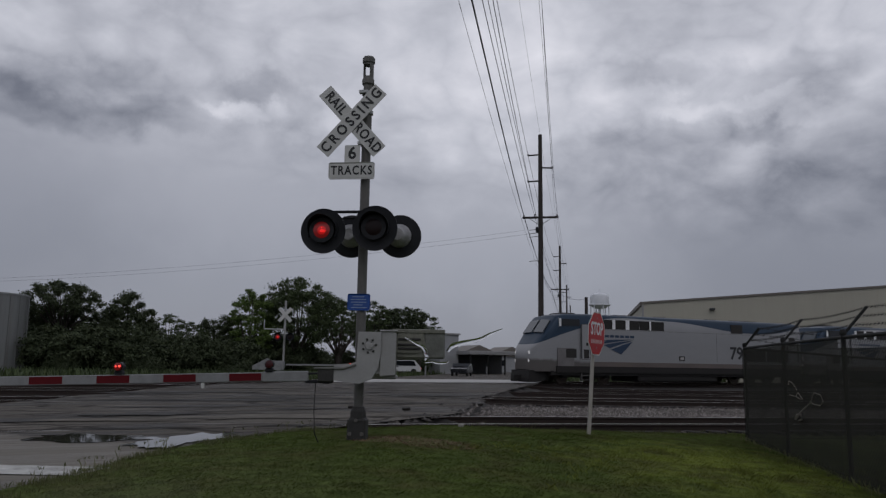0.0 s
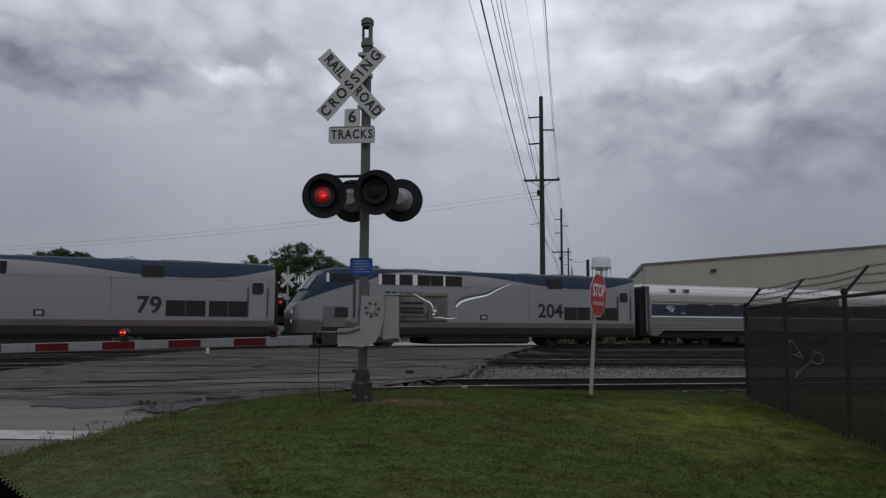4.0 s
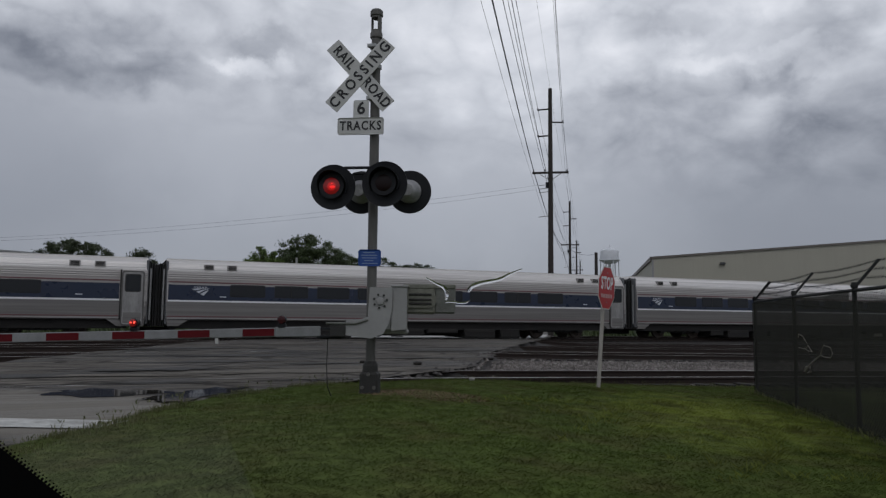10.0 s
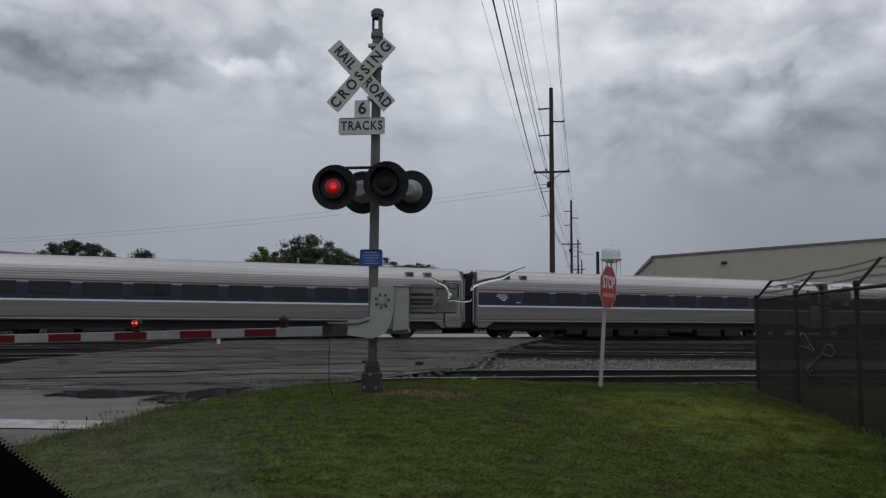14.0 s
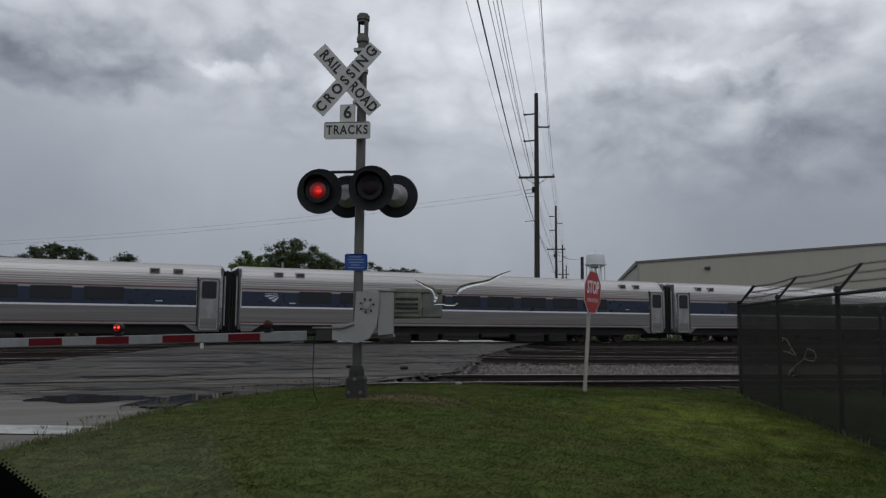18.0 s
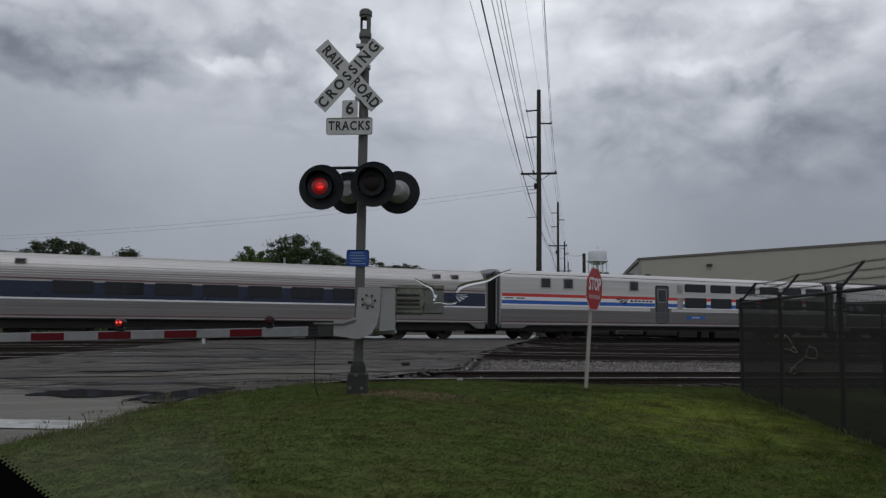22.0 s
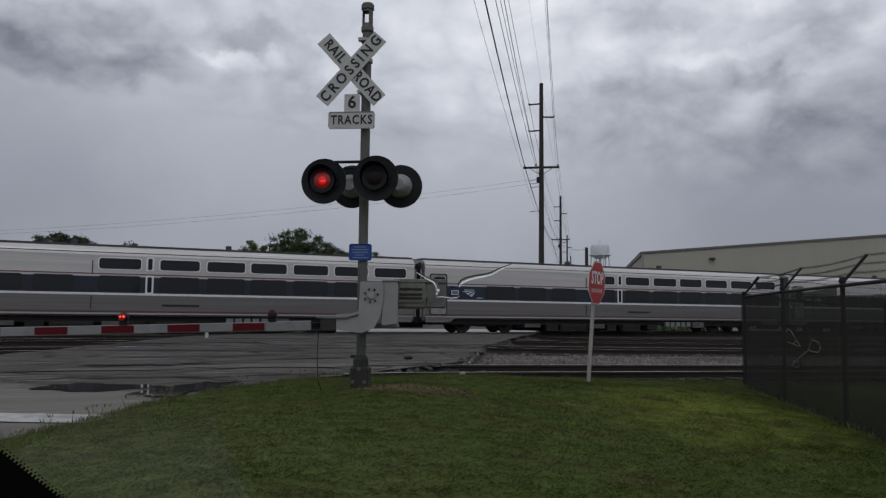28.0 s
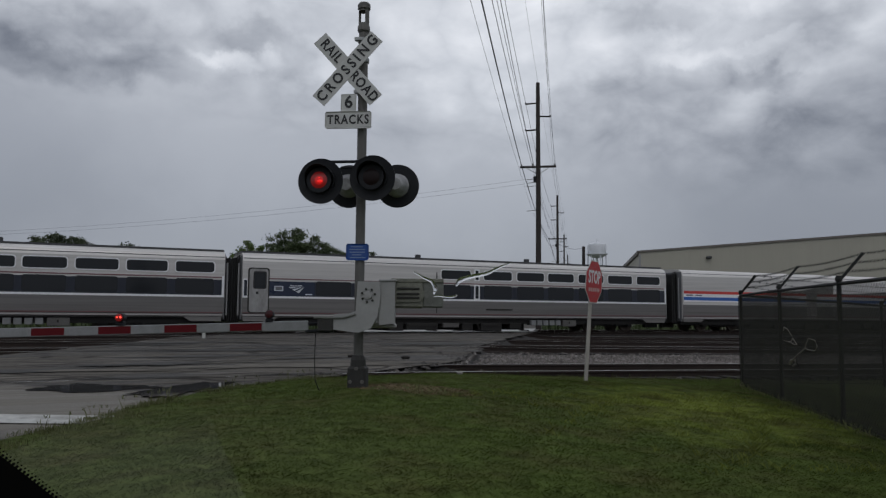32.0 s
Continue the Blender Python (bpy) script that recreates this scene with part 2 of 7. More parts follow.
M["rail"] = mat("worn rail head", (0.62, 0.60, 0.58), 0.35, 0.8, 0.2, 5, 0, 60, 0.3, (0.10, 0.06, 0.04))
M["tie"] = mat("creosoted timber", (0.020, 0.0175, 0.016), 0.9, 0, 0.4, 3, 0.5, 30, stretch=(1, 0.2, 1))
M["gravel"] = mat("ballast stone", (0.025, 0.022, 0.020), 0.9, 0, 0.5, 9, 0.8, 40)
# one steel in several tones: skylight above and shade below are in the colours
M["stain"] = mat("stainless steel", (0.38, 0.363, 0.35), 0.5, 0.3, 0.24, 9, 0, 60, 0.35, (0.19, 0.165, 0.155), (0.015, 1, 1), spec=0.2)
M["stain_low"] = mat("shaded stainless flutes", (0.20, 0.192, 0.185), 0.55, 0.25, 0.26, 9, 0, 60, 0.35, (0.11, 0.095, 0.088), (0.015, 1, 1), spec=0.2)
M["roof_stain"] = mat("skylit stainless roof", (0.70, 0.675, 0.655), 0.42, 0.3, 0.24, 9, 0, 60, 0.3, (0.28, 0.25, 0.24), (0.015, 1, 1), spec=0.2)
M["view_low"] = mat("shaded flutes of the tall cars", (0.175, 0.168, 0.163), 0.55, 0.25, 0.2, 9, 0, 60, 0.35, (0.085, 0.076, 0.07), (0.015, 1, 1), spec=0.2)
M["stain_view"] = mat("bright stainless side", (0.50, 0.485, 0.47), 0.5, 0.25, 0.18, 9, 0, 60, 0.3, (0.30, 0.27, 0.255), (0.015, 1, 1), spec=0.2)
M["door_steel"] = mat("brushed steel door", (0.32, 0.313, 0.305), 0.42, 0.45, 0.35, 3, 0.05, 30, 0.5, (0.12, 0.112, 0.105), (1, 1, 0.3))
M["band_dark"] = mat("blue-black band", (0.013, 0.017, 0.030), 0.35, 0, 0.15, 1.5)
M["band_blue"] = mat("dark blue band", (0.013, 0.022, 0.050), 0.3, 0, 0.12, 1.5)
M["stripe_white"] = mat("white stripe", (0.78, 0.785, 0.80), 0.4, 0, 0.08)
M["stripe_red"] = mat("dull red stripe", (0.15, 0.055, 0.062), 0.45, 0, 0.15)
M["bright_red"] = mat("bright red stripe", (0.58, 0.045, 0.04), 0.4, 0, 0.1)
M["bright_blue"] = mat("bright blue stripe", (0.02, 0.11, 0.42), 0.4, 0, 0.1)
M["car_glass"] = mat("dark tinted window", (0.012, 0.014, 0.017), 0.08, 0, 0, spec=0.35)
# the sky's reflection in the cab windscreen is put into this base colour
M["cab_glass"] = mat("sky-lit cab glass", (0.055, 0.065, 0.075), 0.15, 0, 0.1, 2, spec=0.6)
M["dull_glass"] = mat("dusty grey window", (0.045, 0.048, 0.05), 0.3, 0, 0.2, 2, spec=0.3)
M["door_dark"] = mat("dark grey door", (0.075, 0.076, 0.08), 0.5, 0.2, 0.2, 2)
M["rubber"] = mat("black rubber", (0.016, 0.016, 0.016), 0.75, 0, 0.3, 5)
M["under"] = mat("grimy underframe", (0.016, 0.0145, 0.0135), 0.8, 0.1, 0.4, 3, 0.2, 30)
M["under_box"] = mat("grey equipment box", (0.105, 0.10, 0.096), 0.7, 0.1, 0.3, 3)
M["wheel"] = mat("wheel steel", (0.07, 0.055, 0.045), 0.6, 0.6, 0.35, 6)
M["loco_red"] = mat("faded red sill stripe", (0.11, 0.088, 0.08), 0.5, 0, 0.2, 2, 0, 60, 0.4, (0.14, 0.11, 0.09), (0.3, 1, 1))
M["logo_mid"] = mat("mid blue marking", (0.013, 0.034, 0.075), 0.4, 0, 0.1)
M["logo_blue"] = mat("blue marking", (0.008, 0.015, 0.035), 0.4, 0, 0.1)
M["logo_pale"] = mat("pale marking", (0.55, 0.58, 0.63), 0.4, 0, 0.1)
M["grille"] = mat("dark grille", (0.03, 0.028, 0.026), 0.8, 0.2, 0.3, 8)
M["wood_pole"] = mat("weathered pole timber", (0.038, 0.032, 0.029), 0.9, 0, 0.3, 3, 0.4, 25, stretch=(1, 1, 0.12))
M["wire"] = mat("black cable", (0.03, 0.03, 0.032), 0.6, 0, 0)
M["ceramic"] = mat("grey insulator", (0.2, 0.2, 0.21), 0.3, 0, 0.1)
M["bark"] = mat("bark", (0.050, 0.042, 0.035), 0.95, 0, 0.35, 6, 0.6, 20)
M["wall_cream"] = mat("cream metal siding", (0.375, 0.36, 0.30), 0.6, 0.05, 0.06, 0.4, 0, 60, 0.15, (0.3, 0.28, 0.24), (1, 1, 0.15))
M["roof_trim"] = mat("brown roof trim", (0.15, 0.135, 0.12), 0.6, 0.1, 0.15)
M["roof_metal"] = mat("grey roof sheet", (0.3, 0.3, 0.3), 0.55, 0.3, 0.12, 1)
M["tank_steel"] = mat("galvanised tank", (0.215, 0.22, 0.217), 0.5, 0.3, 0.2, 1.2, 0, 60, 0.6, (0.15, 0.138, 0.125), (2.5, 2.5, 0.12))
M["tower_white"] = mat("white tower paint", (0.66, 0.68, 0.72), 0.5, 0, 0.08, 0.2)
M["fence_post"] = mat("dark fence steel", (0.021, 0.0215, 0.021), 0.7, 0, 0.25, 6, spec=0.15)
M["concrete"] = mat("concrete", (0.30, 0.29, 0.27), 0.9, 0, 0.2, 4, 0.3, 30, 0.4, (0.12, 0.1, 0.08))
M["dark_trailer"] = mat("dark trailer side", (0.05, 0.052, 0.055), 0.6, 0.1, 0.15, 2)
M["grey_wall"] = mat("grey wall", (0.30, 0.31, 0.32), 0.7, 0, 0.12, 1)
M["van_white"] = mat("white vehicle paint", (0.6, 0.61, 0.62), 0.3, 0, 0.05)
M["car_dark"] = mat("dark car paint", (0.02, 0.022, 0.026), 0.25, 0.2, 0.1)
M["tail_red"] = mat("lit tail lamp", (0.5, 0.02, 0.02), 0.3, 0, 0, emit=(1, 0.05, 0.05), emit_s=1.6)
M["lamp_white"] = mat("lit headlamp", (0.8, 0.8, 0.78), 0.3, 0, 0, emit=(1, 0.93, 0.9), emit_s=0.16)
M["brass"] = mat("bare stick", (0.17, 0.155, 0.13), 0.9, 0, 0.2)


def foliage(name, c1, c2, c3):
    m = bpy.data.materials.new(name)
    m.use_nodes = True
    N, L = m.node_tree.nodes, m.node_tree.links
    b = N["Principled BSDF"]
    b.inputs["Roughness"].default_value = 0.65
    b.inputs["Specular IOR Level"].default_value = 0.25
    g = N.new("ShaderNodeNewGeometry")
    r = N.new("ShaderNodeValToRGB")
    r.color_ramp.elements[0].color, r.color_ramp.elements[1].color = (*c1, 1), (*c3, 1)
    e = r.color_ramp.elements.new(0.55)
    e.color = (*c2, 1)
    tc = N.new("ShaderNodeTexCoord")
    n = N.new("ShaderNodeTexNoise")
    n.inputs["Scale"].default_value, n.inputs["Detail"].default_value = 0.7, 4
    L.new(tc.outputs["Object"], n.inputs["Vector"])
    a = N.new("ShaderNodeMath")
    a.operation = "MULTIPLY_ADD"
    L.new(g.outputs["Random Per Island"], a.inputs[0])
    a.inputs[1].default_value = 0.5
    s = N.new("ShaderNodeMath")
    s.operation = "MULTIPLY"
    L.new(n.outputs[0], s.inputs[0])
    s.inputs[1].default_value = 0.5
    L.new(s.outputs[0], a.inputs[2])
    L.new(a.outputs[0], r.inputs[0])
    L.new(r.outputs[0], b.inputs["Base Color"])
    return m


M["leaf_dark"] = foliage("dark oak leaves", (0.030, 0.042, 0.022), (0.052, 0.068, 0.033), (0.086, 0.102, 0.048))
M["leaf_mid"] = foliage("green leaves", (0.030, 0.046, 0.020), (0.052, 0.074, 0.028), (0.088, 0.112, 0.040))
M["leaf_light"] = foliage("yellow-green leaves", (0.045, 0.075, 0.018), (0.08, 0.125, 0.028), (0.12, 0.165, 0.042))
M["cast_dark"] = mat("dark weathered cast iron", (0.034, 0.033, 0.031), 0.75, 0.2, 0.3, 6, 0.2, 40)


def lawn_material(name, c1, c2, c3, bright, thin=False):
    """Grass with a lighter, weedier part and drier spots."""
    m = foliage(name, c1, c2, c3)
    N, L = m.node_tree.nodes, m.node_tree.links
    b = N["Principled BSDF"]
    b.inputs["Specular IOR Level"].default_value, b.inputs["Roughness"].default_value = 0.03, 0.9
    src = b.inputs["Base Color"].links[0].from_socket
    tc, mp, n = N.new("ShaderNodeTexCoord"), N.new("ShaderNodeMapping"), N.new("ShaderNodeTexNoise")
    L.new(tc.outputs["Object"], mp.inputs[0])
    mp.vector_type = "TEXTURE"
    mp.inputs["Location"].default_value = (7.5, 8.1, 0.2)
    mp.inputs["Rotation"].default_value = (0, 0, radians(-35))
    mp.inputs["Scale"].default_value = (1.35, 2.3, 4)
    ln = N.new("ShaderNodeVectorMath")
    ln.operation = "LENGTH"
    L.new(mp.outputs[0], ln.inputs[0])
    n.inputs["Scale"].default_value, n.inputs["Detail"].default_value = 2.2, 6
    L.new(tc.outputs["Object"], n.inputs["Vector"])
    a = N.new("ShaderNodeMath")
    a.operation = "MULTIPLY_ADD"
    L.new(n.outputs[0], a.inputs[0])
    a.inputs[1].default_value = 2.4
    L.new(ln.outputs["Value"], a.inputs[2])
    r = N.new("ShaderNodeMapRange")
    r.inputs["From Min"].default_value, r.inputs["From Max"].default_value = 1.5, 2.7
    r.inputs["To Min"].default_value, r.inputs["To Max"].default_value = 0.85, 0.0
    L.new(a.outputs[0], r.inputs["Value"])
    x = N.new("ShaderNodeMix")
    x.data_type = "RGBA"
    L.new(r.outputs[0], x.inputs[0])
    L.new(src, x.inputs[6])
    x.inputs[7].default_value = (*bright, 1)
    geo = N.new("ShaderNodeNewGeometry")
    sc = N.new("ShaderNodeVectorMath")
    sc.operation = "MULTIPLY_ADD"
    L.new(geo.outputs["Normal"], sc.inputs[0])
    sc.inputs[1].default_value, sc.inputs[2].default_value = (0.15, 0.15, 0.15), (0, 0, 0.95)
    nn = N.new("ShaderNodeVectorMath")
    nn.operation = "NORMALIZE"
    L.new(sc.outputs[0], nn.inputs[0])
    L.new(nn.outputs[0], b.inputs["Normal"])
    n2 = N.new("ShaderNodeTexNoise")
    n2.inputs["Scale"].default_value, n2.inputs["Detail"].default_value = 1.5, 5
    n2.inputs["Roughness"].default_value = 0.55
    L.new(tc.outputs["Object"], n2.inputs["Vector"])
    r2 = N.new("ShaderNodeMapRange")
    r2.inputs["From Min"].default_value, r2.inputs["From Max"].default_value = 0.44, 0.70
    r2.inputs["To Max"].default_value = 0.75
    L.new(n2.outputs[0], r2.inputs["Value"])
    y = N.new("ShaderNodeMix")
    y.data_type = "RGBA"
    L.new(r2.outputs[0], y.inputs[0])
    L.new(x.outputs[2], y.inputs[6])
    y.inputs[7].default_value = (0.078, 0.076, 0.028, 1)
    # a duller, weedier corner by the road, with a windscreen reflection in its colour
    mp2, l2, a2, r4, dull = N.new("ShaderNodeMapping"), N.new("ShaderNodeVectorMath"), N.new("ShaderNodeMath"), N.new("ShaderNodeMapRange"), N.new("ShaderNodeMix")
    mp2.vector_type = "TEXTURE"
    mp2.inputs["Location"].default_value, mp2.inputs["Scale"].default_value = (0.0, 7.2, 0.2), (2.6, 3.6, 5)
    L.new(tc.outputs["Object"], mp2.inputs[0])
    l2.operation = "LENGTH"
    L.new(mp2.outputs[0], l2.inputs[0])
    a2.operation = "MULTIPLY_ADD"
    a2.inputs[1].default_value = 0.8
    L.new(n2.outputs[0], a2.inputs[0]), L.new(l2.outputs["Value"], a2.inputs[2])
    r4.inputs["From Min"].default_value, r4.inputs["From Max"].default_value = 0.9, 1.6
    r4.inputs["To Min"].default_value, r4.inputs["To Max"].default_value = 0.22, 0.0
    L.new(a2.outputs[0], r4.inputs["Value"])
    dull.data_type = "RGBA"
    L.new(r4.outputs[0], dull.inputs[0]), L.new(y.outputs[2], dull.inputs[6])
    dull.inputs[7].default_value = (0.112, 0.118, 0.060, 1)
    y = dull
    # darker and lighter clumps
    n3 = N.new("ShaderNodeTexNoise")
    n3.inputs["Scale"].default_value, n3.inputs["Detail"].default_value, n3.inputs["Roughness"].default_value = 5.0, 6, 0.65
    L.new(tc.outputs["Object"], n3.inputs["Vector"])
    r3 = N.new("ShaderNodeMapRange")
    r3.inputs["From Min"].default_value, r3.inputs["From Max"].default_value = 0.32, 0.68
    r3.inputs["To Min"].default_value, r3.inputs["To Max"].default_value = 0.66, 1.38
    L.new(n3.outputs[0], r3.inputs["Value"])
    sh = N.new("ShaderNodeMix")
    sh.data_type, sh.blend_type = "RGBA", "MULTIPLY"
    sh.inputs[0].default_value = 1.0
    L.new(y.outputs[2], sh.inputs[6]), L.new(r3.outputs[0], sh.inputs[7])
    L.new(sh.outputs[2], b.inputs["Base Color"])
    if thin:
        tr, ms = N.new("ShaderNodeBsdfTranslucent"), N.new("ShaderNodeMixShader")
        L.new(sh.outputs[2], tr.inputs[0])
        ms.inputs[0].default_value = 0.5
        L.new(b.outputs[0], ms.inputs[1]), L.new(tr.outputs[0], ms.inputs[2])
        L.new(ms.outputs[0], N["Material Output"].inputs[0])
    return m


M["grass"] = lawn_material("lawn grass", (0.064, 0.088, 0.021), (0.075, 0.105, 0.025), (0.088, 0.123, 0.031), (0.255, 0.305, 0.058), True)
M["tuft"] = lawn_material("tuft grass", (0.16, 0.19, 0.05), (0.22, 0.26, 0.06), (0.30, 0.34, 0.09), (0.26, 0.31, 0.07), True)
M["weed"] = foliage("tall weeds", (0.07, 0.082, 0.03), (0.105, 0.115, 0.045), (0.18, 0.165, 0.085))


# ---- mesh helpers ----
class Geo:
    """Collects boxes, tubes and sheets into one mesh."""

    def __init__(self):
        self.v, self.f, self.mi = [], [], []

    def add(self, verts, faces, mi=0):
        n = len(self.v)
        self.v += [tuple(p) for p in verts]
        self.f += [tuple(i + n for i in f) for f in faces]
        self.mi += [mi] * len(faces)
        return self

    def box(self, x0, x1, y0, y1, z0, z1, mi=0, m=None):
        p = [Vector((x, y, z)) for z in (z0, z1) for y in (y0, y1) for x in (x0, x1)]
        if m is not None:
            p = [m @ q for q in p]
        return self.add(p, [(0, 2, 3, 1), (4, 5, 7, 6), (0, 1, 5, 4), (2, 6, 7, 3), (0, 4, 6, 2), (1, 3, 7, 5)], mi)

    def rbox(self, x0, x1, y0, y1, z0, z1, r=0.02, mi=0, m=None):
        """A box with its upright and level edges cut back by r."""
        xs, ys, zs = (x0, x0 + r, x1 - r, x1), (y0, y0 + r, y1 - r, y1), (z0, z0 + r, z1 - r, z1)
        pts, idx = [], {}
        for i in range(4):
            for j in range(4):
                for k in range(4):
                    if sum(a in (0, 3) for a in (i, j, k)) == 1:
                        idx[i, j, k] = len(pts)
                        pts.append(Vector((xs[i], ys[j], zs[k])))
        F = []
        for a in (0, 3):
            F += [[idx[a, 1, 1], idx[a, 2, 1], idx[a, 2, 2], idx[a, 1, 2]], [idx[1, a, 1], idx[2, a, 1], idx[2, a, 2], idx[1, a, 2]], [idx[1, 1, a], idx[2, 1, a], idx[2, 2, a], idx[1, 2, a]]]
        for a in (0, 3):
            for b in (0, 3):
                a1, b1 = (1 if a == 0 else 2), (1 if b == 0 else 2)
                F += [[idx[a, b1, 1], idx[a, b1, 2], idx[a1, b, 2], idx[a1, b, 1]], [idx[a, 1, b1], idx[a, 2, b1], idx[a1, 2, b], idx[a1, 1, b]], [idx[1, a, b1], idx[2, a, b1], idx[2, a1, b], idx[1, a1, b]]]
                for c in (0, 3):
                    c1 = 1 if c == 0 else 2
                    F.append([idx[a, b1, c1], idx[a1, b, c1], idx[a1, b1, c]])
        if m is not None:
            pts = [m @ q for q in pts]
        return self.add(pts, F, mi)

    def tube(self, path, radii, n=8, mi=0, caps=True):
        """A round bar along path; radii one number or one a point."""
        path = [Vector(p) for p in path]
        if isinstance(radii, (int, float)):
            radii = [radii] * len(path)
        rings, up = [], Vector((0, 0, 1))
        for i, p in enumerate(path):
            d = (path[min(i + 1, len(path) - 1)] - path[max(i - 1, 0)]).normalized()
            a = d.cross(up if abs(d.z) < 0.95 else Vector((1, 0, 0))).normalized()
            b = d.cross(a)
            rings += [p + (a * math.cos(2 * math.pi * k / n) + b * math.sin(2 * math.pi * k / n)) * radii[i] for k in range(n)]
        F = [(i * n + k, i * n + (k + 1) % n, (i + 1) * n + (k + 1) % n, (i + 1) * n + k) for i in range(len(path) - 1) for k in range(n)]
        if caps:
            F += [tuple(range(n - 1, -1, -1)), tuple((len(path) - 1) * n + k for k in range(n))]
        return self.add(rings, F, mi)

    def lathe(self, prof, n=24, mi=0, m=None):
        """prof: (radius, z) from bottom to top, turned round z."""
        P = [Vector((r * math.cos(2 * math.pi * k / n), r * math.sin(2 * math.pi * k / n), z)) for r, z in prof for k in range(n)]
        F = [(i * n + k, i * n + (k + 1) % n, (i + 1) * n + (k + 1) % n, (i + 1) * n + k) for i in range(len(prof) - 1) for k in range(n)]
        F += [tuple(range(n - 1, -1, -1)), tuple((len(prof) - 1) * n + k for k in range(n))]
        if m is not None:
            P = [m @ q for q in P]
        return self.add(P, F, mi)

    def plate(self, poly, y0, y1, mi=0, m=None):
        """poly in x, z, made solid from y0 to y1."""
        n = len(poly)
        P = [Vector((x, y, z)) for y in (y0, y1) for x, z in poly]
        if m is not None:
            P = [m @ q for q in P]
        return self.add(P, [tuple(range(n)), tuple(range(2 * n - 1, n - 1, -1))] + [(i, i + n, (i + 1) % n + n, (i + 1) % n) for i in range(n)], mi)

    def mesh(self, name, mats, smooth=False):
        me = bpy.data.meshes.new(name)
        me.from_pydata(self.v, [], self.f)
        for mm in (mats if isinstance(mats, (list, tuple)) else [mats]):
            me.materials.append(mm)
        if any(self.mi):
            me.polygons.foreach_set("material_index", self.mi)
        bm = bmesh.new()
        bm.from_mesh(me)
        bmesh.ops.recalc_face_normals(bm, faces=bm.faces)
        bm.to_mesh(me)
        bm.free()
        if smooth:
            me.polygons.foreach_set("use_smooth", [True] * len(me.polygons))
            me.set_sharp_from_angle(angle=radians(35))
        me.update()
        return me


def part(name, geo, material, parent, label="", smooth=False, m=None):
    me = geo if isinstance(geo, bpy.types.Mesh) else geo.mesh(name, material, smooth)
    ob = new(name, me)
    ob.parent = parent
    if m is not None:
        ob.matrix_basis = m
    if label:
        ob["label"] = label
    return ob


def thing(name, m, label, category, group="", kind=""):
    ob = new(name)
    ob.empty_display_size = 0.2
    ob.matrix_basis = m
    return tagged(ob, label, category, group, kind)


def solid(name, geo, material, label, category, kind="", group="", smooth=False, m=None):
    ob = new(name, geo.mesh(name, material, smooth))
    if m is not None:
        ob.matrix_basis = m
    return tagged(ob, label, category, group, kind)


def letters(text, height, thick=0.004, wide=1.0, space=1.0):
    """Built-in font as a solid mesh, centred, upright in x and z, front towards -y."""
    cu = bpy.data.curves.new("t", "FONT")
    cu.body, cu.size, cu.extrude, cu.align_x, cu.align_y = text, height / 0.73, thick / 2, "CENTER", "CENTER"
    cu.space_character, cu.resolution_u, cu.offset = space, 3, height * 0.034
    ob = new("t", cu)
    dg = bpy.context.evaluated_depsgraph_get()
    me = bpy.data.meshes.new_from_object(ob.evaluated_get(dg))
    bpy.data.objects.remove(ob)
    bpy.data.curves.remove(cu)
    me.transform(Matrix.Rotation(radians(90), 4, "X") @ Matrix.Diagonal((wide, 1, 1, 1)))
    me.materials.clear()
    return me


def text_part(text, height, material, parent, m, wide=1.0, space=1.0, name="lettering"):
    me = letters(text, height, wide=wide, space=space)
    me.materials.append(material)
    return part(name, me, None, parent, m=m)


# ---- ground ----
def road_z(y):
    return float(np.interp(y, [-20, 4, 8, 11.2, 12.4, 16, 20, 28, 33, 35, 36.2, 40, 43, 48, 54, 70], [0.1, 0.18, 0.26, 0.342, 0.342, 0.44, 0.5, 0.575, 0.53, 0.47, 0.44, 0.44, 0.47, 0.45, 0.32, 0.3]))


def road_right(y):
    return float(np.interp(y, [-20, 7.6, 8.6, 9.0, 10.15, 11.1, 12.35, 13.3, 15.07, 20.2, 29.2, 45, 75, 400], [-13.9, -0.80, -0.12, 0.18, 0.82, 1.62, 3.1, 4.6, 7.3, 10.3, 17.1, 27.5, 47, 258]))


def road_left(y):
    return float(np.interp(y, [-20, 18.55, 28.15, 45, 75, 400], [-20.5, -1.78, 2.92, 12, 31, 240]))


def crest(x):
    return float(np.interp(x, [1, 3, 5, 8, 12, 20, 60], [12.1, 12.4, 12.15, 12.0, 12.2, 12.4, 12.5]))


def bed_z(x, y):
    """Level of the rails' tops outside the road."""
    t = 0.0175 * min(max(0.0, x - 8), 22)
    dip = 0.05 * min(max(0.0, (x - 5) / 3), 1.0) * float(np.interp(y, [12.5, 16, 19], [1, 0.9, 0]))
    return road_z(y) - t * float(np.interp(y, [12.5, 31, 36], [1, 0.8, 0])) - dip


def sstep(a, b, v):
    t = min(1.0, max(0.0, (v - a) / (b - a)))
    return t * t * (3 - 2 * t)


def lawn_z(x, y):
    z = min(0.40, 0.245 - 0.052 * x + 0.036 * y)
    z = max(z, -0.1) + 0.05 * math.exp(-((x - 3.2) ** 2 + (y - 9.7) ** 2) / 1.6)
    e = sstep(0.0, 3.2, (x - road_right(y)) * 0.88)
    rz = road_z(y)
    return rz + 0.015 + (z - rz) * e + 0.018 * noise.noise((x * 0.9, y * 0.9, 0.0)) * e


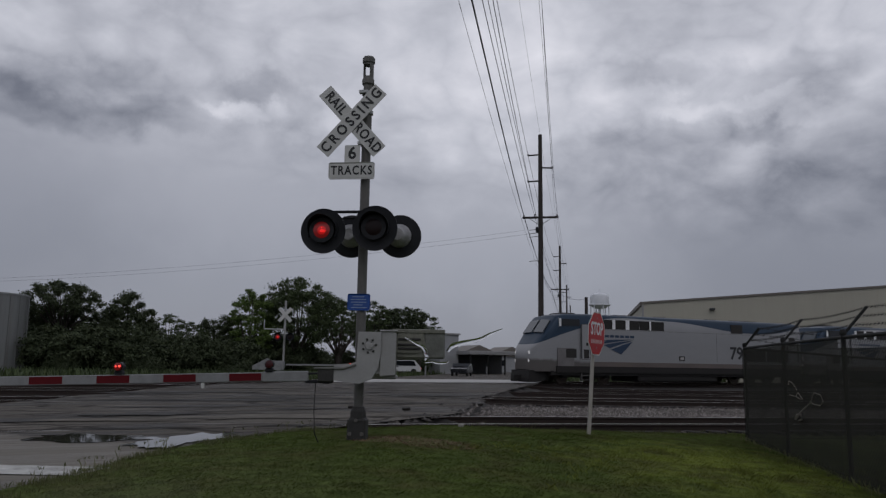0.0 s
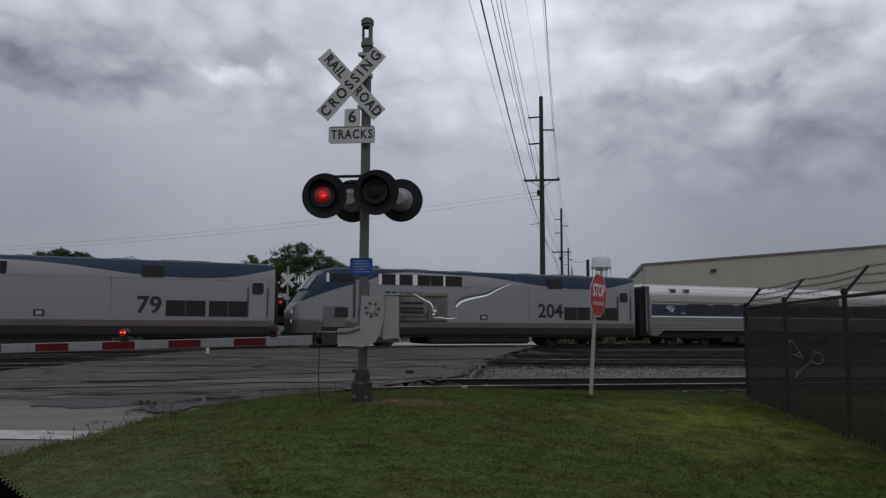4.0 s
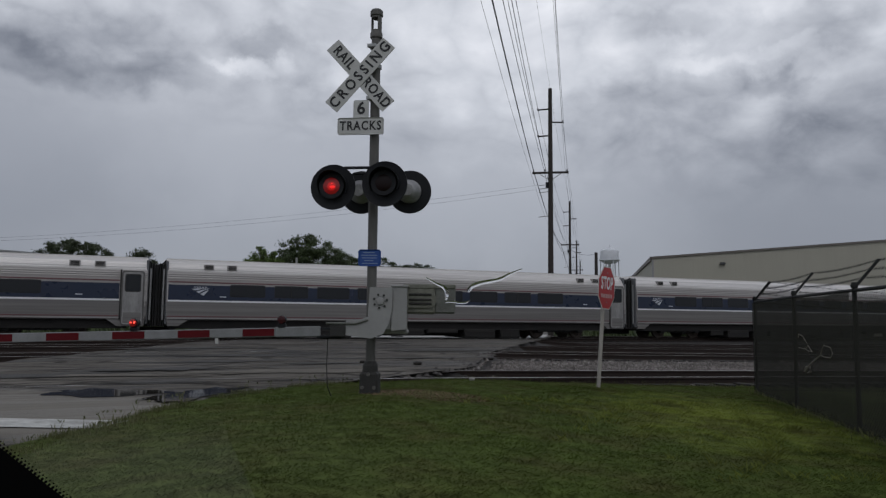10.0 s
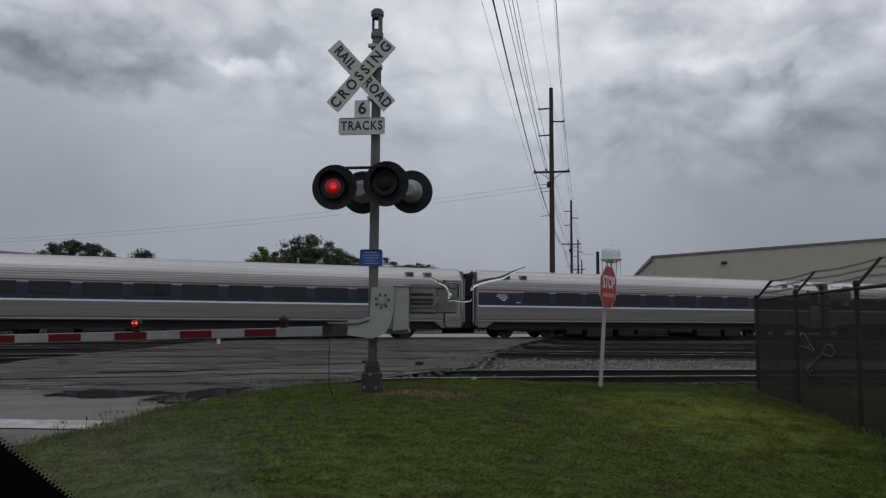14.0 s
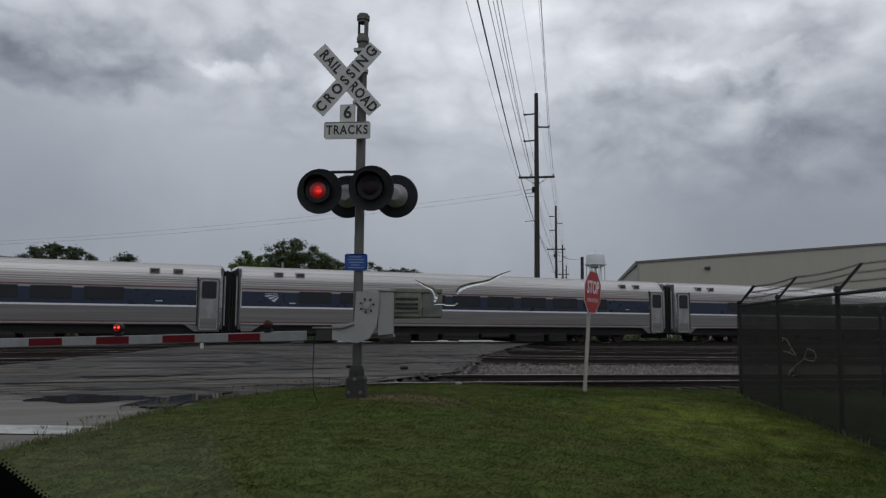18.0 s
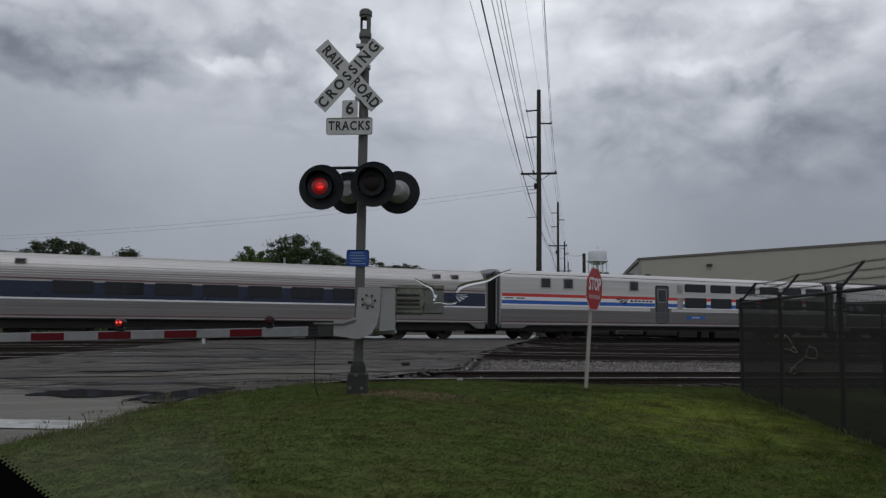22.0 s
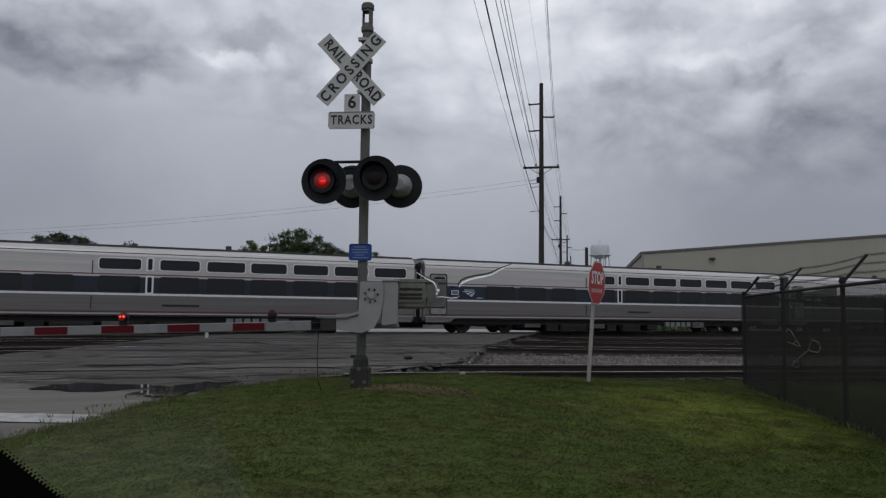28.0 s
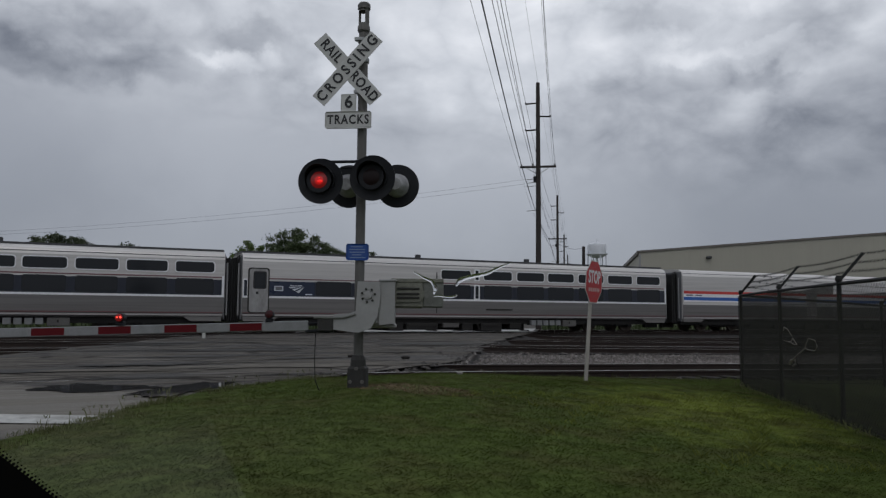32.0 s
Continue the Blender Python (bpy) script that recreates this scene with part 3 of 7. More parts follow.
def ground_z(x, y):
    r, l = road_right(y), road_left(y)
    if y < 12.6 and r - 0.55 < x < r:
        return road_z(y) - 0.06 + 0.075 * sstep(r - 0.55, r, x)
    if l - 0.1 < x < r + (0.1 if y >= 12.6 else 0.0):
        return road_z(y) - 0.06
    if x >= r:
        c = crest(x)
        if y < c + 0.7:
            return lawn_z(x, y) + (bed_z(x, y) - 0.17 - lawn_z(x, y)) * sstep(c, c + 0.7, y)
        if y <= 46:
            return bed_z(x, y) - 0.17
    if 13 <= y <= 46:
        return bed_z(x, y) - 0.17
    if y < 13:
        return road_z(y) - 0.05 - 0.1 * sstep(0, 3, l - x)
    return road_z(y) - 0.1 + 0.05 * noise.noise((x * 0.1, y * 0.1, 2.0))


def graded(a, b, near, step, grow):
    out, v, s = [near], near, step
    while v < b:
        v += s
        s = s * grow if v > near + 14 else s
        out.append(v)
    v, s = near, step
    while v > a:
        v -= s
        s = s * grow if v < near - 14 else s
        out.insert(0, v)
    return out


M["earth"] = mat("rough grass and earth", (0.055, 0.062, 0.025), 0.95, 0, 0.4, 0.8, 0.6, 25, 0.6, (0.075, 0.062, 0.045))


def build_ground():
    xs, ys = graded(-2500, 2500, 5.0, 0.33, 1.22), graded(-600, 3000, 10.0, 0.33, 1.2)
    g = Geo()
    v = [(x, y, ground_z(x, y)) for y in ys for x in xs]
    n = len(xs)
    f = [(j * n + i, j * n + i + 1, (j + 1) * n + i + 1, (j + 1) * n + i) for j in range(len(ys) - 1) for i in range(n - 1)]
    mi = []
    for q in f:
        x, y = (v[q[0]][0] + v[q[2]][0]) / 2, (v[q[0]][1] + v[q[2]][1]) / 2
        lawn = x > road_right(y) - 0.5 and y < crest(x) + 0.3
        mi.append(1 if lawn else 2 if ((13 < y or x > road_right(y)) and y < 46 and abs(x) < 200) else 0)
    g.v, g.f, g.mi = v, f, mi
    return solid("ground", g, [M["earth"], M["lawn_soil"], M["gravel"]], "flat ground with lawn, ballast and rough grass", "ground", "structure", smooth=True)


M["lawn_soil"] = lawn_material("lawn thatch", (0.058, 0.080, 0.019), (0.068, 0.095, 0.023), (0.079, 0.110, 0.028), (0.165, 0.195, 0.042))
build_ground()


def asphalt():
    """Worn asphalt: coarse blotches, damp streaks along the tracks, grit and cracks."""
    m = bpy.data.materials.new("worn wet asphalt")
    m.use_nodes = True
    N, L = m.node_tree.nodes, m.node_tree.links
    b = N["Principled BSDF"]
    b.inputs["Specular IOR Level"].default_value = 0.06
    tc = N.new("ShaderNodeTexCoord")

    def noi(scale, detail, rough, stretch, dist=0.0):
        mp, n = N.new("ShaderNodeMapping"), N.new("ShaderNodeTexNoise")
        mp.inputs["Scale"].default_value = stretch
        L.new(tc.outputs["Object"], mp.inputs[0]), L.new(mp.outputs[0], n.inputs["Vector"])
        n.inputs["Scale"].default_value, n.inputs["Detail"].default_value, n.inputs["Roughness"].default_value, n.inputs["Distortion"].default_value = scale, detail, rough, dist
        return n.outputs["Fac"]

    def rng(v, a, c, lo, hi):
        r = N.new("ShaderNodeMapRange")
        for k, x in zip(("From Min", "From Max", "To Min", "To Max"), (a, c, lo, hi)):
            r.inputs[k].default_value = x
        L.new(v, r.inputs["Value"])
        return r.outputs[0]

    def mix(fac, a, c):
        x = N.new("ShaderNodeMix")
        x.data_type = "RGBA"
        L.new(fac, x.inputs[0])
        for k, v in ((6, a), (7, c)):
            if isinstance(v, tuple):
                x.inputs[k].default_value = (*v, 1)
            else:
                L.new(v, x.inputs[k])
        return x.outputs[2]
    blot = rng(noi(0.5, 6, 0.6, (1, 1, 1)), 0.35, 0.65, 0, 1)
    c = mix(blot, (0.122, 0.110, 0.095), (0.188, 0.172, 0.150))
    grit = rng(noi(16, 6, 0.75, (0.6, 1, 1)), 0.35, 0.65, 0, 0.8)
    c = mix(grit, c, (0.078, 0.071, 0.062))
    damp = rng(noi(1.1, 8, 0.66, (0.2, 1.9, 1), 0.8), 0.49, 0.55, 0, 0.92)
    c = mix(damp, c, (0.030, 0.027, 0.025))
    pale = rng(noi(1.2, 8, 0.66, (0.25, 2.0, 1.3), 0.7), 0.56, 0.64, 0, 0.7)
    c = mix(pale, c, (0.21, 0.195, 0.175))
    # fine cracks, joints and tyre-worn lines along the tracks
    fine = rng(noi(2.6, 9, 0.72, (0.16, 2.4, 1), 0.6), 0.53, 0.60, 0, 0.8)
    c = mix(fine, c, (0.026, 0.023, 0.021))
    worn = rng(noi(3.4, 9, 0.74, (0.2, 2.2, 1.7), 0.5), 0.56, 0.66, 0, 0.75)
    c = mix(worn, c, (0.25, 0.232, 0.208))
    # crack network, and grit in the worn lines
    wv, ad, vo = N.new("ShaderNodeMapping"), N.new("ShaderNodeVectorMath"), N.new("ShaderNodeTexVoronoi")
    wv.inputs["Scale"].default_value = (0.34, 1.0, 1.0)
    nz = N.new("ShaderNodeTexNoise")
    nz.inputs["Scale"].default_value, nz.inputs["Detail"].default_value = 1.6, 6
    L.new(tc.outputs["Object"], nz.inputs["Vector"])
    ad.operation = "MULTIPLY_ADD"
    L.new(nz.outputs["Color"], ad.inputs[0])
    ad.inputs[1].default_value = (0.9, 0.5, 0.0)
    L.new(tc.outputs["Object"], ad.inputs[2]), L.new(ad.outputs[0], wv.inputs[0]), L.new(wv.outputs[0], vo.inputs["Vector"])
    vo.feature, vo.inputs["Scale"].default_value = "DISTANCE_TO_EDGE", 1.15
    c = mix(rng(vo.outputs["Distance"], 0.012, 0.05, 0.85, 0), c, (0.024, 0.021, 0.019))
    # a paler worn stretch by the stop line
    mp, ln = N.new("ShaderNodeMapping"), N.new("ShaderNodeVectorMath")
    mp.vector_type = "TEXTURE"
    mp.inputs["Location"].default_value, mp.inputs["Rotation"].default_value, mp.inputs["Scale"].default_value = (-2.2, 10.8, 0.3), (0, 0, radians(150)), (4.6, 2.1, 9)
    ln.operation = "LENGTH"
    L.new(tc.outputs["Object"], mp.inputs[0]), L.new(mp.outputs[0], ln.inputs[0])
    sm = N.new("ShaderNodeMath")
    sm.operation = "MULTIPLY_ADD"
    sm.inputs[1].default_value = 0.9
    L.new(noi(1.6, 7, 0.65, (1, 1, 1)), sm.inputs[0]), L.new(ln.outputs["Value"], sm.inputs[2])
    c = mix(rng(sm.outputs[0], 1.25, 1.5, 0.8, 0), c, (0.225, 0.21, 0.184))
    L.new(c, b.inputs["Base Color"])
    L.new(rng(damp, 0, 0.85, 0.85, 0.5), b.inputs["Roughness"])
    bp = N.new("ShaderNodeBump")
    bp.inputs["Strength"].default_value, bp.inputs["Distance"].default_value = 0.7, 0.03
    L.new(noi(9, 8, 0.72, (0.7, 1.2, 1)), bp.inputs["Height"])
    L.new(bp.outputs[0], b.inputs["Normal"])
    return m


M["asphalt"] = asphalt()


def build_road():
    g = Geo()
    ys = sorted(set(list(np.arange(-20, 48, 0.4)) + [50, 54, 58, 64, 70, 80, 95, 120, 160, 220, 300, 400]))
    K = 24
    for y in ys:
        l, r = road_left(y), road_right(y)
        for k in range(K + 1):
            x = l + (r - l) * k / K
            jag = (0.12 if y < 13 else 0.5) * noise.noise((y * 1.3, 5.0 * (k == K), 1.0)) if k in (0, K) else 0
            g.v.append((x + jag, float(y), road_z(y) + 0.008 * noise.noise((x * 0.6, y * 0.6, 3.0))))
    n = K + 1
    g.f = [(j * n + i, j * n + i + 1, (j + 1) * n + i + 1, (j + 1) * n + i) for j in range(len(ys) - 1) for i in range(K)]
    g.mi = [0] * len(g.f)
    return solid("road", g, M["asphalt"], "patched grey asphalt road wet from rain", "road", "structure", smooth=True)


build_road()


# ---- railway tracks ----
TRACK_Y = [13.85, 20.6, 25.6, 31.0, 38.1, 42.6]


def rail_level(x, y):
    if y > 36:
        return 0.45 if y < 40 else 0.47
    if road_left(y) < x < road_right(y):
        return road_z(y) - 0.001
    return bed_z(x, y)


def build_track(y0, near):
    th = thing("railway_track", pose(0, y0, 0), "railway track with worn steel rails on dark sleepers in ballast", "railway track", "tracks at the crossing", "structure")
    xs = [-70 + 2.5 * i for i in range(60)] + [85 + 12 * i for i in range(1, 14)]
    for s in (-1, 1):
        g = Geo()
        P = []
        for x in xs:
            z = rail_level(x, y0 + s * 0.75)
            c = s * 0.75
            P += [(x, c - 0.036, z), (x, c + 0.036, z), (x, c + 0.036, z - 0.04), (x, c + 0.012, z - 0.06), (x, c + 0.012, z - 0.13), (x, c + 0.07, z - 0.15), (x, c + 0.07, z - 0.165), (x, c - 0.07, z - 0.165), (x, c - 0.07, z - 0.15), (x, c - 0.012, z - 0.13), (x, c - 0.012, z - 0.06), (x, c - 0.036, z - 0.04)]
        F, mi = [], []
        for i in range(len(xs) - 1):
            for k in range(12):
                F.append((i * 12 + k, i * 12 + (k + 1) % 12, (i + 1) * 12 + (k + 1) % 12, (i + 1) * 12 + k))
                mi.append(0 if k == 0 else 1)
        g.v, g.f, g.mi = P, F, mi
        part("rail", g, [M["rail"], M["rust"]], th)
    if near:
        shared = Geo().rbox(-0.11, 0.11, -1.3, 1.3, -0.17, 0.0, 0.015).mesh("tie", M["tie"])
        k = 0
        for i in range(300):
            x = -12 + 0.56 * i
            if road_left(y0) - 0.3 < x < road_right(y0) + 0.3 or k >= 75:
                continue
            k += 1
            part("tie", shared, None, th, m=pose(x + random.uniform(-0.03, 0.03), 0, rail_level(x, y0) - 0.15 + random.uniform(-0.015, 0.01), 0, 0, random.uniform(-2, 2)))
    else:
        g = Geo()
        for i in range(260):
            x = -45 + 0.56 * i
            if road_left(y0) - 0.3 < x < road_right(y0) + 0.3:
                continue
            z = rail_level(x, y0)
            g.box(x - 0.11, x + 0.11, -1.3, 1.3, z - 0.32, z - 0.15)
        part("ties", g, M["tie"], th)["kind"] = "stuff"
    return th


for i, y0 in enumerate(TRACK_Y):
    build_track(y0, i < 3)


# ---- train ----
TRAIN_Y = 38.1
W = 1.52          # half width of the cars


def car_body(prof, x0, x1, flute=None, upper=None):
    """prof: half section (y, z) from sill to roof ridge; flutes between two heights."""
    pts = []
    for a, b in zip(prof, prof[1:]):
        pts.append(a)
        if flute and flute[0] <= a[1] < flute[1] + 0.001 and b[1] <= flute[1] + 0.001:
            n = int((b[1] - a[1]) / 0.09)
            for k in range(1, 2 * n):
                t = k / (2 * n)
                pts.append((a[0] + (b[0] - a[0]) * t + (0.014 if k % 2 else 0.0), a[1] + (b[1] - a[1]) * t))
        elif upper and upper[0] <= a[1] and b[1] <= upper[1]:
            run_l = math.hypot(b[0] - a[0], b[1] - a[1])
            n = max(1, round(run_l / 0.11))
            ny, nz = (b[1] - a[1]) / run_l, (a[0] - b[0]) / run_l
            for k in range(1, 2 * n):
                t = k / (2 * n)
                o = 0.017 if k % 2 else 0.0
                pts.append((a[0] + (b[0] - a[0]) * t + ny * o, a[1] + (b[1] - a[1]) * t + nz * o))
    pts.append(prof[-1])
    full = [(-y, z) for y, z in pts] + [(y, z) for y, z in reversed(pts[:-1])]
    g = Geo()
    n = len(full)
    g.v = [(x, y, z) for x in (x0, x1) for y, z in full]
    for k in range(n):
        a, b = full[k], full[(k + 1) % n]
        g.f.append((k, (k + 1) % n, n + (k + 1) % n, n + k))
        # tone by height: shaded low side, plain side, skylit roof
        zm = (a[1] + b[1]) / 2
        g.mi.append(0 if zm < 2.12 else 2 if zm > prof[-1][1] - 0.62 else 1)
    g.f += [tuple(range(n)), tuple(range(2 * n - 1, n - 1, -1))]
    g.mi += [1, 1]
    return g


def slab(x0, x1, z0, z1, out=0.012, side=-1, r=0.0):
    """A flat panel on the side of a car, standing proud by out."""
    g = Geo()
    y0, y1 = side * (W + out), side * (W - 0.06)
    if r:
        poly = []
        for cx, cz, a0 in ((x1 - r, z1 - r, 0), (x0 + r, z1 - r, 90), (x0 + r, z0 + r, 180), (x1 - r, z0 + r, 270)):
            poly += [(cx + r * math.cos(radians(a0 + a)), cz + r * math.sin(radians(a0 + a))) for a in (0, 30, 60, 90)]
        g.plate(poly, min(y0, y1), max(y0, y1))
    else:
        g.box(x0, x1, min(y0, y1), max(y0, y1), z0, z1)
    return g


def wheelset_geo():
    """An axle with its two wheels pressed on, one rigid piece, turning about y."""
    g = Geo().tube([(0, -0.98, 0), (0, 0.98, 0)], 0.08)
    for s in (-1, 1):
        g.lathe([(0.10, -0.11), (0.44, -0.11), (0.49, -0.10), (0.49, -0.075), (0.46, -0.07), (0.455, 0.05), (0.38, 0.055), (0.33, 0.02), (0.14, 0.02), (0.12, 0.09), (0.0, 0.09)], 24, m=pose(0, s * 0.75, 0, -90 * s, 0, 0))
        for k in range(3):
            a = 2 * math.pi * k / 3
            g.box(0.20, 0.30, s * 0.79 - 0.012, s * 0.79 + 0.012, -0.03, 0.03, m=Matrix.Rotation(a, 4, "Y"))
    return g


WHEELSET = wheelset_geo().mesh("wheelset", M["wheel"], True)


def truck(parent, x, base=2.6):
    g = Geo()
    for s in (-1, 1):
        poly = [(-base / 2 - 0.5, 0.50), (-base / 2 + 0.3, 0.42), (-0.5, 0.36), (0.5, 0.36), (base / 2 - 0.3, 0.42), (base / 2 + 0.5, 0.50), (base / 2 + 0.5, 0.72), (0.6, 0.84), (-0.6, 0.84), (-base / 2 - 0.5, 0.72)]
        g.plate(poly, s * 1.02 - 0.08, s * 1.02 + 0.08)
        for k in (-0.45, 0.0, 0.45):
            g.lathe([(0.10, 0.42), (0.11, 0.5), (0.10, 0.6), (0.11, 0.7), (0.10, 0.85)], 8, m=pose(k * 0.7, s * 1.12, 0))
        for k in (-1, 1):
            g.rbox(k * base / 2 - 0.17, k * base / 2 + 0.17, s * 1.02 - 0.15, s * 1.02 + 0.15, 0.34, 0.64, 0.03)
    g.box(-0.35, 0.35, -1.0, 1.0, 0.5, 0.95)
    t = part("truck", g, M["under"], parent, m=pose(x, 0, 0.45))
    for k in (-1, 1):
        part("wheelset", WHEELSET, None, t, m=pose(k * base / 2, 0, 0.49))
    return t


def swoosh(x, z, w, h, flip=1, side=-1):
    """Three broad strokes that narrow to one side, as one flat mark."""
    g = Geo()
    rows = [((0.0, 0.86), (0.34, 0.98), (1.0, 1.0), (0.55, 0.90), (0.20, 0.72)), ((0.26, 0.56), (0.58, 0.78), (0.97, 0.92), (0.66, 0.68), (0.40, 0.34)), ((0.47, 0.24), (0.74, 0.58), (0.95, 0.82), (0.82, 0.46), (0.66, 0.0))]
    for r in rows:
        poly = [(x + (u if flip > 0 else 1 - u) * w, z + v * h) for u, v in r]
        g.plate(poly, *sorted((side * (W + 0.026), side * (W + 0.004))))
    return g


def under_gear(car, x0, x1, light=False, seed=1):
    rnd = random.Random(seed)
    part("underframe", Geo().box(0.9, 25.0, -1.25, 1.25, 0.92, 1.32).box(x0, x1, -0.35, 0.35, 0.60, 0.95), M["under"], car)
    x = x0
    while x < x1 - 0.6:
        w = min(rnd.uniform(0.6, 2.4), x1 - x)
        g = Geo().rbox(x, x + w, -1.36, 1.36, rnd.uniform(0.50, 0.78), 0.98, 0.03)
        box = part("equipment_box", g, M["under_box"] if rnd.random() < (0.25 if light else 0.0) else M["under"], car)
        if w > 1.2:
            part("box_door", Geo().rbox(x + 0.1, x + w - 0.1, -1.385, -1.355, 0.82, 0.95, 0.01), M["grille"], box)
        x += w + rnd.uniform(0.08, 0.5)
    for k in range(5):
        xx = rnd.uniform(x0, x1)
        part("air_pipe", Geo().tube([(xx, -1.30, 0.95), (xx + 0.1, -1.36, 0.60), (xx + 0.7, -1.36, 0.58)], 0.035, 6), M["under"], car)


def ends(car, x0, x1, top):
    """Dark end walls, folded gangway bellows, upright rails and couplers between the bodies."""
    for x, s in ((x0, -1), (x1, 1)):
        def at(a, b):
            return sorted((x + s * a, x + s * b))
        part("end_panel", Geo().rbox(*at(-0.05, 0.05), -1.42, 1.42, 1.10, top - 0.12, 0.04), M["end_steel"], car, "grimy steel end wall")
        g = Geo()
        for k in range(4):
            w = 1.12 - 0.05 * (k % 2)
            g.rbox(*at(0.05 + 0.10 * k, 0.13 + 0.10 * k), -w, w, 1.0, top - 0.22 - 0.05 * (k % 2), 0.03)
        part("gangway_bellows", g, M["rubber"], car)
        for y in (-1.32, 1.32):
            part("end_rail", Geo().tube([(x + s * 0.14, y, 1.3), (x + s * 0.14, y, top - 0.5)], 0.045, 6), M["end_rail"], car)
        for z in (top - 0.20, top - 0.10):
            part("cable", Geo().tube([(x + s * 0.05, -1.0, z), (x + s * 0.22, -0.6, z - 0.18), (x + s * 0.46, -0.4, z - 0.26)], 0.03, 6), M["rubber"], car)
        part("coupler", Geo().rbox(*at(-0.5, 0.47), -0.14, 0.14, 0.72, 0.98, 0.03), M["under"], car)


M["end_rail"] = mat("dull grey handrail", (0.30, 0.30, 0.30), 0.5, 0.4, 0.2)
M["end_steel"] = mat("grimy grey end steel", (0.15, 0.153, 0.16), 0.6, 0.3, 0.3, 3)
AMFLEET = [(1.40, 1.30), (1.49, 1.37), (W, 1.46), (W, 2.12), (W, 2.90), (1.50, 3.14), (1.44, 3.42), (1.33, 3.68), (1.14, 3.90), (0.84, 4.03), (0.44, 4.09), (0.0, 4.11)]
VIEW = [(1.42, 1.20), (1.49, 1.28), (W, 1.42), (W, 2.12), (W, 3.86), (1.49, 4.04), (1.40, 4.16), (1.15, 4.26), (0.6, 4.31), (0.0, 4.33)]
CARL = 25.81


def end_skirt(car, x0, x1, slope, bottom):
    """The deeper sill by a door, cut off slantwise towards the middle of the car (slope: +1 towards +x)."""
    lo = (x0 + 0.05, x1 - 0.55) if slope > 0 else (x0 + 0.55, x1 - 0.05)
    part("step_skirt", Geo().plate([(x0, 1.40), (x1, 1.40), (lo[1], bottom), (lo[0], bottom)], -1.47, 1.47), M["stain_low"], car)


def coach(name, seed):
    car = thing(name, pose(0, TRAIN_Y, 0), "stainless steel passenger coach with dark blue window band", "railway coach", "coaches of the passing train")
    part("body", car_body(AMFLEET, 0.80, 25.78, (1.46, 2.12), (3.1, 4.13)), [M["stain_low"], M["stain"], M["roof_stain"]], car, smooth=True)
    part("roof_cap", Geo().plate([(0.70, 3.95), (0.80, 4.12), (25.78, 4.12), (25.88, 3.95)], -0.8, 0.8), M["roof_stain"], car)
    for s in (-1, 1):
        part("window_band", slab(0.86, 24.64, 2.21, 2.90, 0.008, s), M["band_blue"], car, "dark blue window band")
        part("white_stripe", slab(0.86, 24.64, 2.135, 2.21, 0.012, s), M["stripe_white"], car)
        part("red_stripe", slab(0.86, 24.64, 3.00, 3.05, 0.010, s), M["stripe_red"], car)
        part("red_stripe", slab(0.86, 24.64, 1.45, 1.49, 0.016, s), M["stripe_red"], car)
        part("sill", slab(0.84, 25.72, 1.36, 1.43, 0.0, s), M["stain"], car)
        for k in range(9):
            x = 3.6 + 2.05 * k
            fr = part("window", slab(x - 0.04, x + 1.58, 2.385, 2.955, 0.016, s, 0.07), M["rubber"], car, "dark tinted window in a rubber frame")
            part("pane", slab(x, x + 1.54, 2.42, 2.92, 0.022, s, 0.05), M["car_glass"], fr)
            if k % 2:
                part("mullion", slab(x + 0.74, x + 0.79, 2.42, 2.92, 0.028, s), M["rubber"], fr)
        part("door_pocket", slab(24.66, 24.72, 1.30, 3.5, 0.02, s), M["grille"], car)
        part("door_frame", slab(24.72, 25.66, 1.05, 3.46, 0.026, s, 0.12), M["under_box"], car)
        d = part("door", slab(24.78, 25.60, 1.10, 3.40, 0.034, s, 0.10), M["door_steel"], car, "plain stainless door")
        part("door_window_frame", slab(24.86, 25.52, 2.52, 3.32, 0.038, s, 0.09), M["rubber"], d)
        part("door_window", slab(24.91, 25.47, 2.58, 3.27, 0.044, s, 0.07), M["car_glass"], d)
        part("kick_plate", slab(24.82, 25.56, 1.16, 1.62, 0.038, s, 0.02), M["stain_low"], d)
        part("grab_rail", Geo().tube([(25.70, s * (W + 0.04), 1.9), (25.70, s * (W + 0.05), 2.7)], 0.018, 6), M["stain"], car)
        for x in (2.38, 3.42, 22.6, 23.6):
            v = part("roof_vent", Geo().rbox(x, x + 0.44, min(s * 1.08, s * 1.42), max(s * 1.08, s * 1.42), 3.62, 3.86, 0.02), M["stain"], car)
            for q in range(3):
                part("louvre", Geo().box(x + 0.05, x + 0.39, min(s * 1.41, s * 1.432), max(s * 1.41, s * 1.432), 3.655 + 0.06 * q, 3.695 + 0.06 * q), M["grille"], v)
        part("logo", swoosh(1.86, 2.42, 0.80, 0.34, 1, s), M["logo_pale"], car, "pale swoosh mark")
        for q in range(5):
            part("lettering_bar", slab(1.95 + 0.12 * q, 2.03 + 0.12 * q, 2.79, 2.83, 0.012, s), M["logo_pale"], car)
    for x, w in ((3.1, 0.3), (22.9, 0.28)):
        part("lettering_bar", slab(x, x + w, 2.36, 2.405, 0.012), M["logo_pale"], car)
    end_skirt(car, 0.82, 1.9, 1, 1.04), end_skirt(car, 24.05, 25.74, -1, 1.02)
    truck(car, 4.2), truck(car, CARL - 4.2)
    under_gear(car, 6.4, 19.3, seed=seed)
    ends(car, 0.80, 25.78, 4.1)
    return car


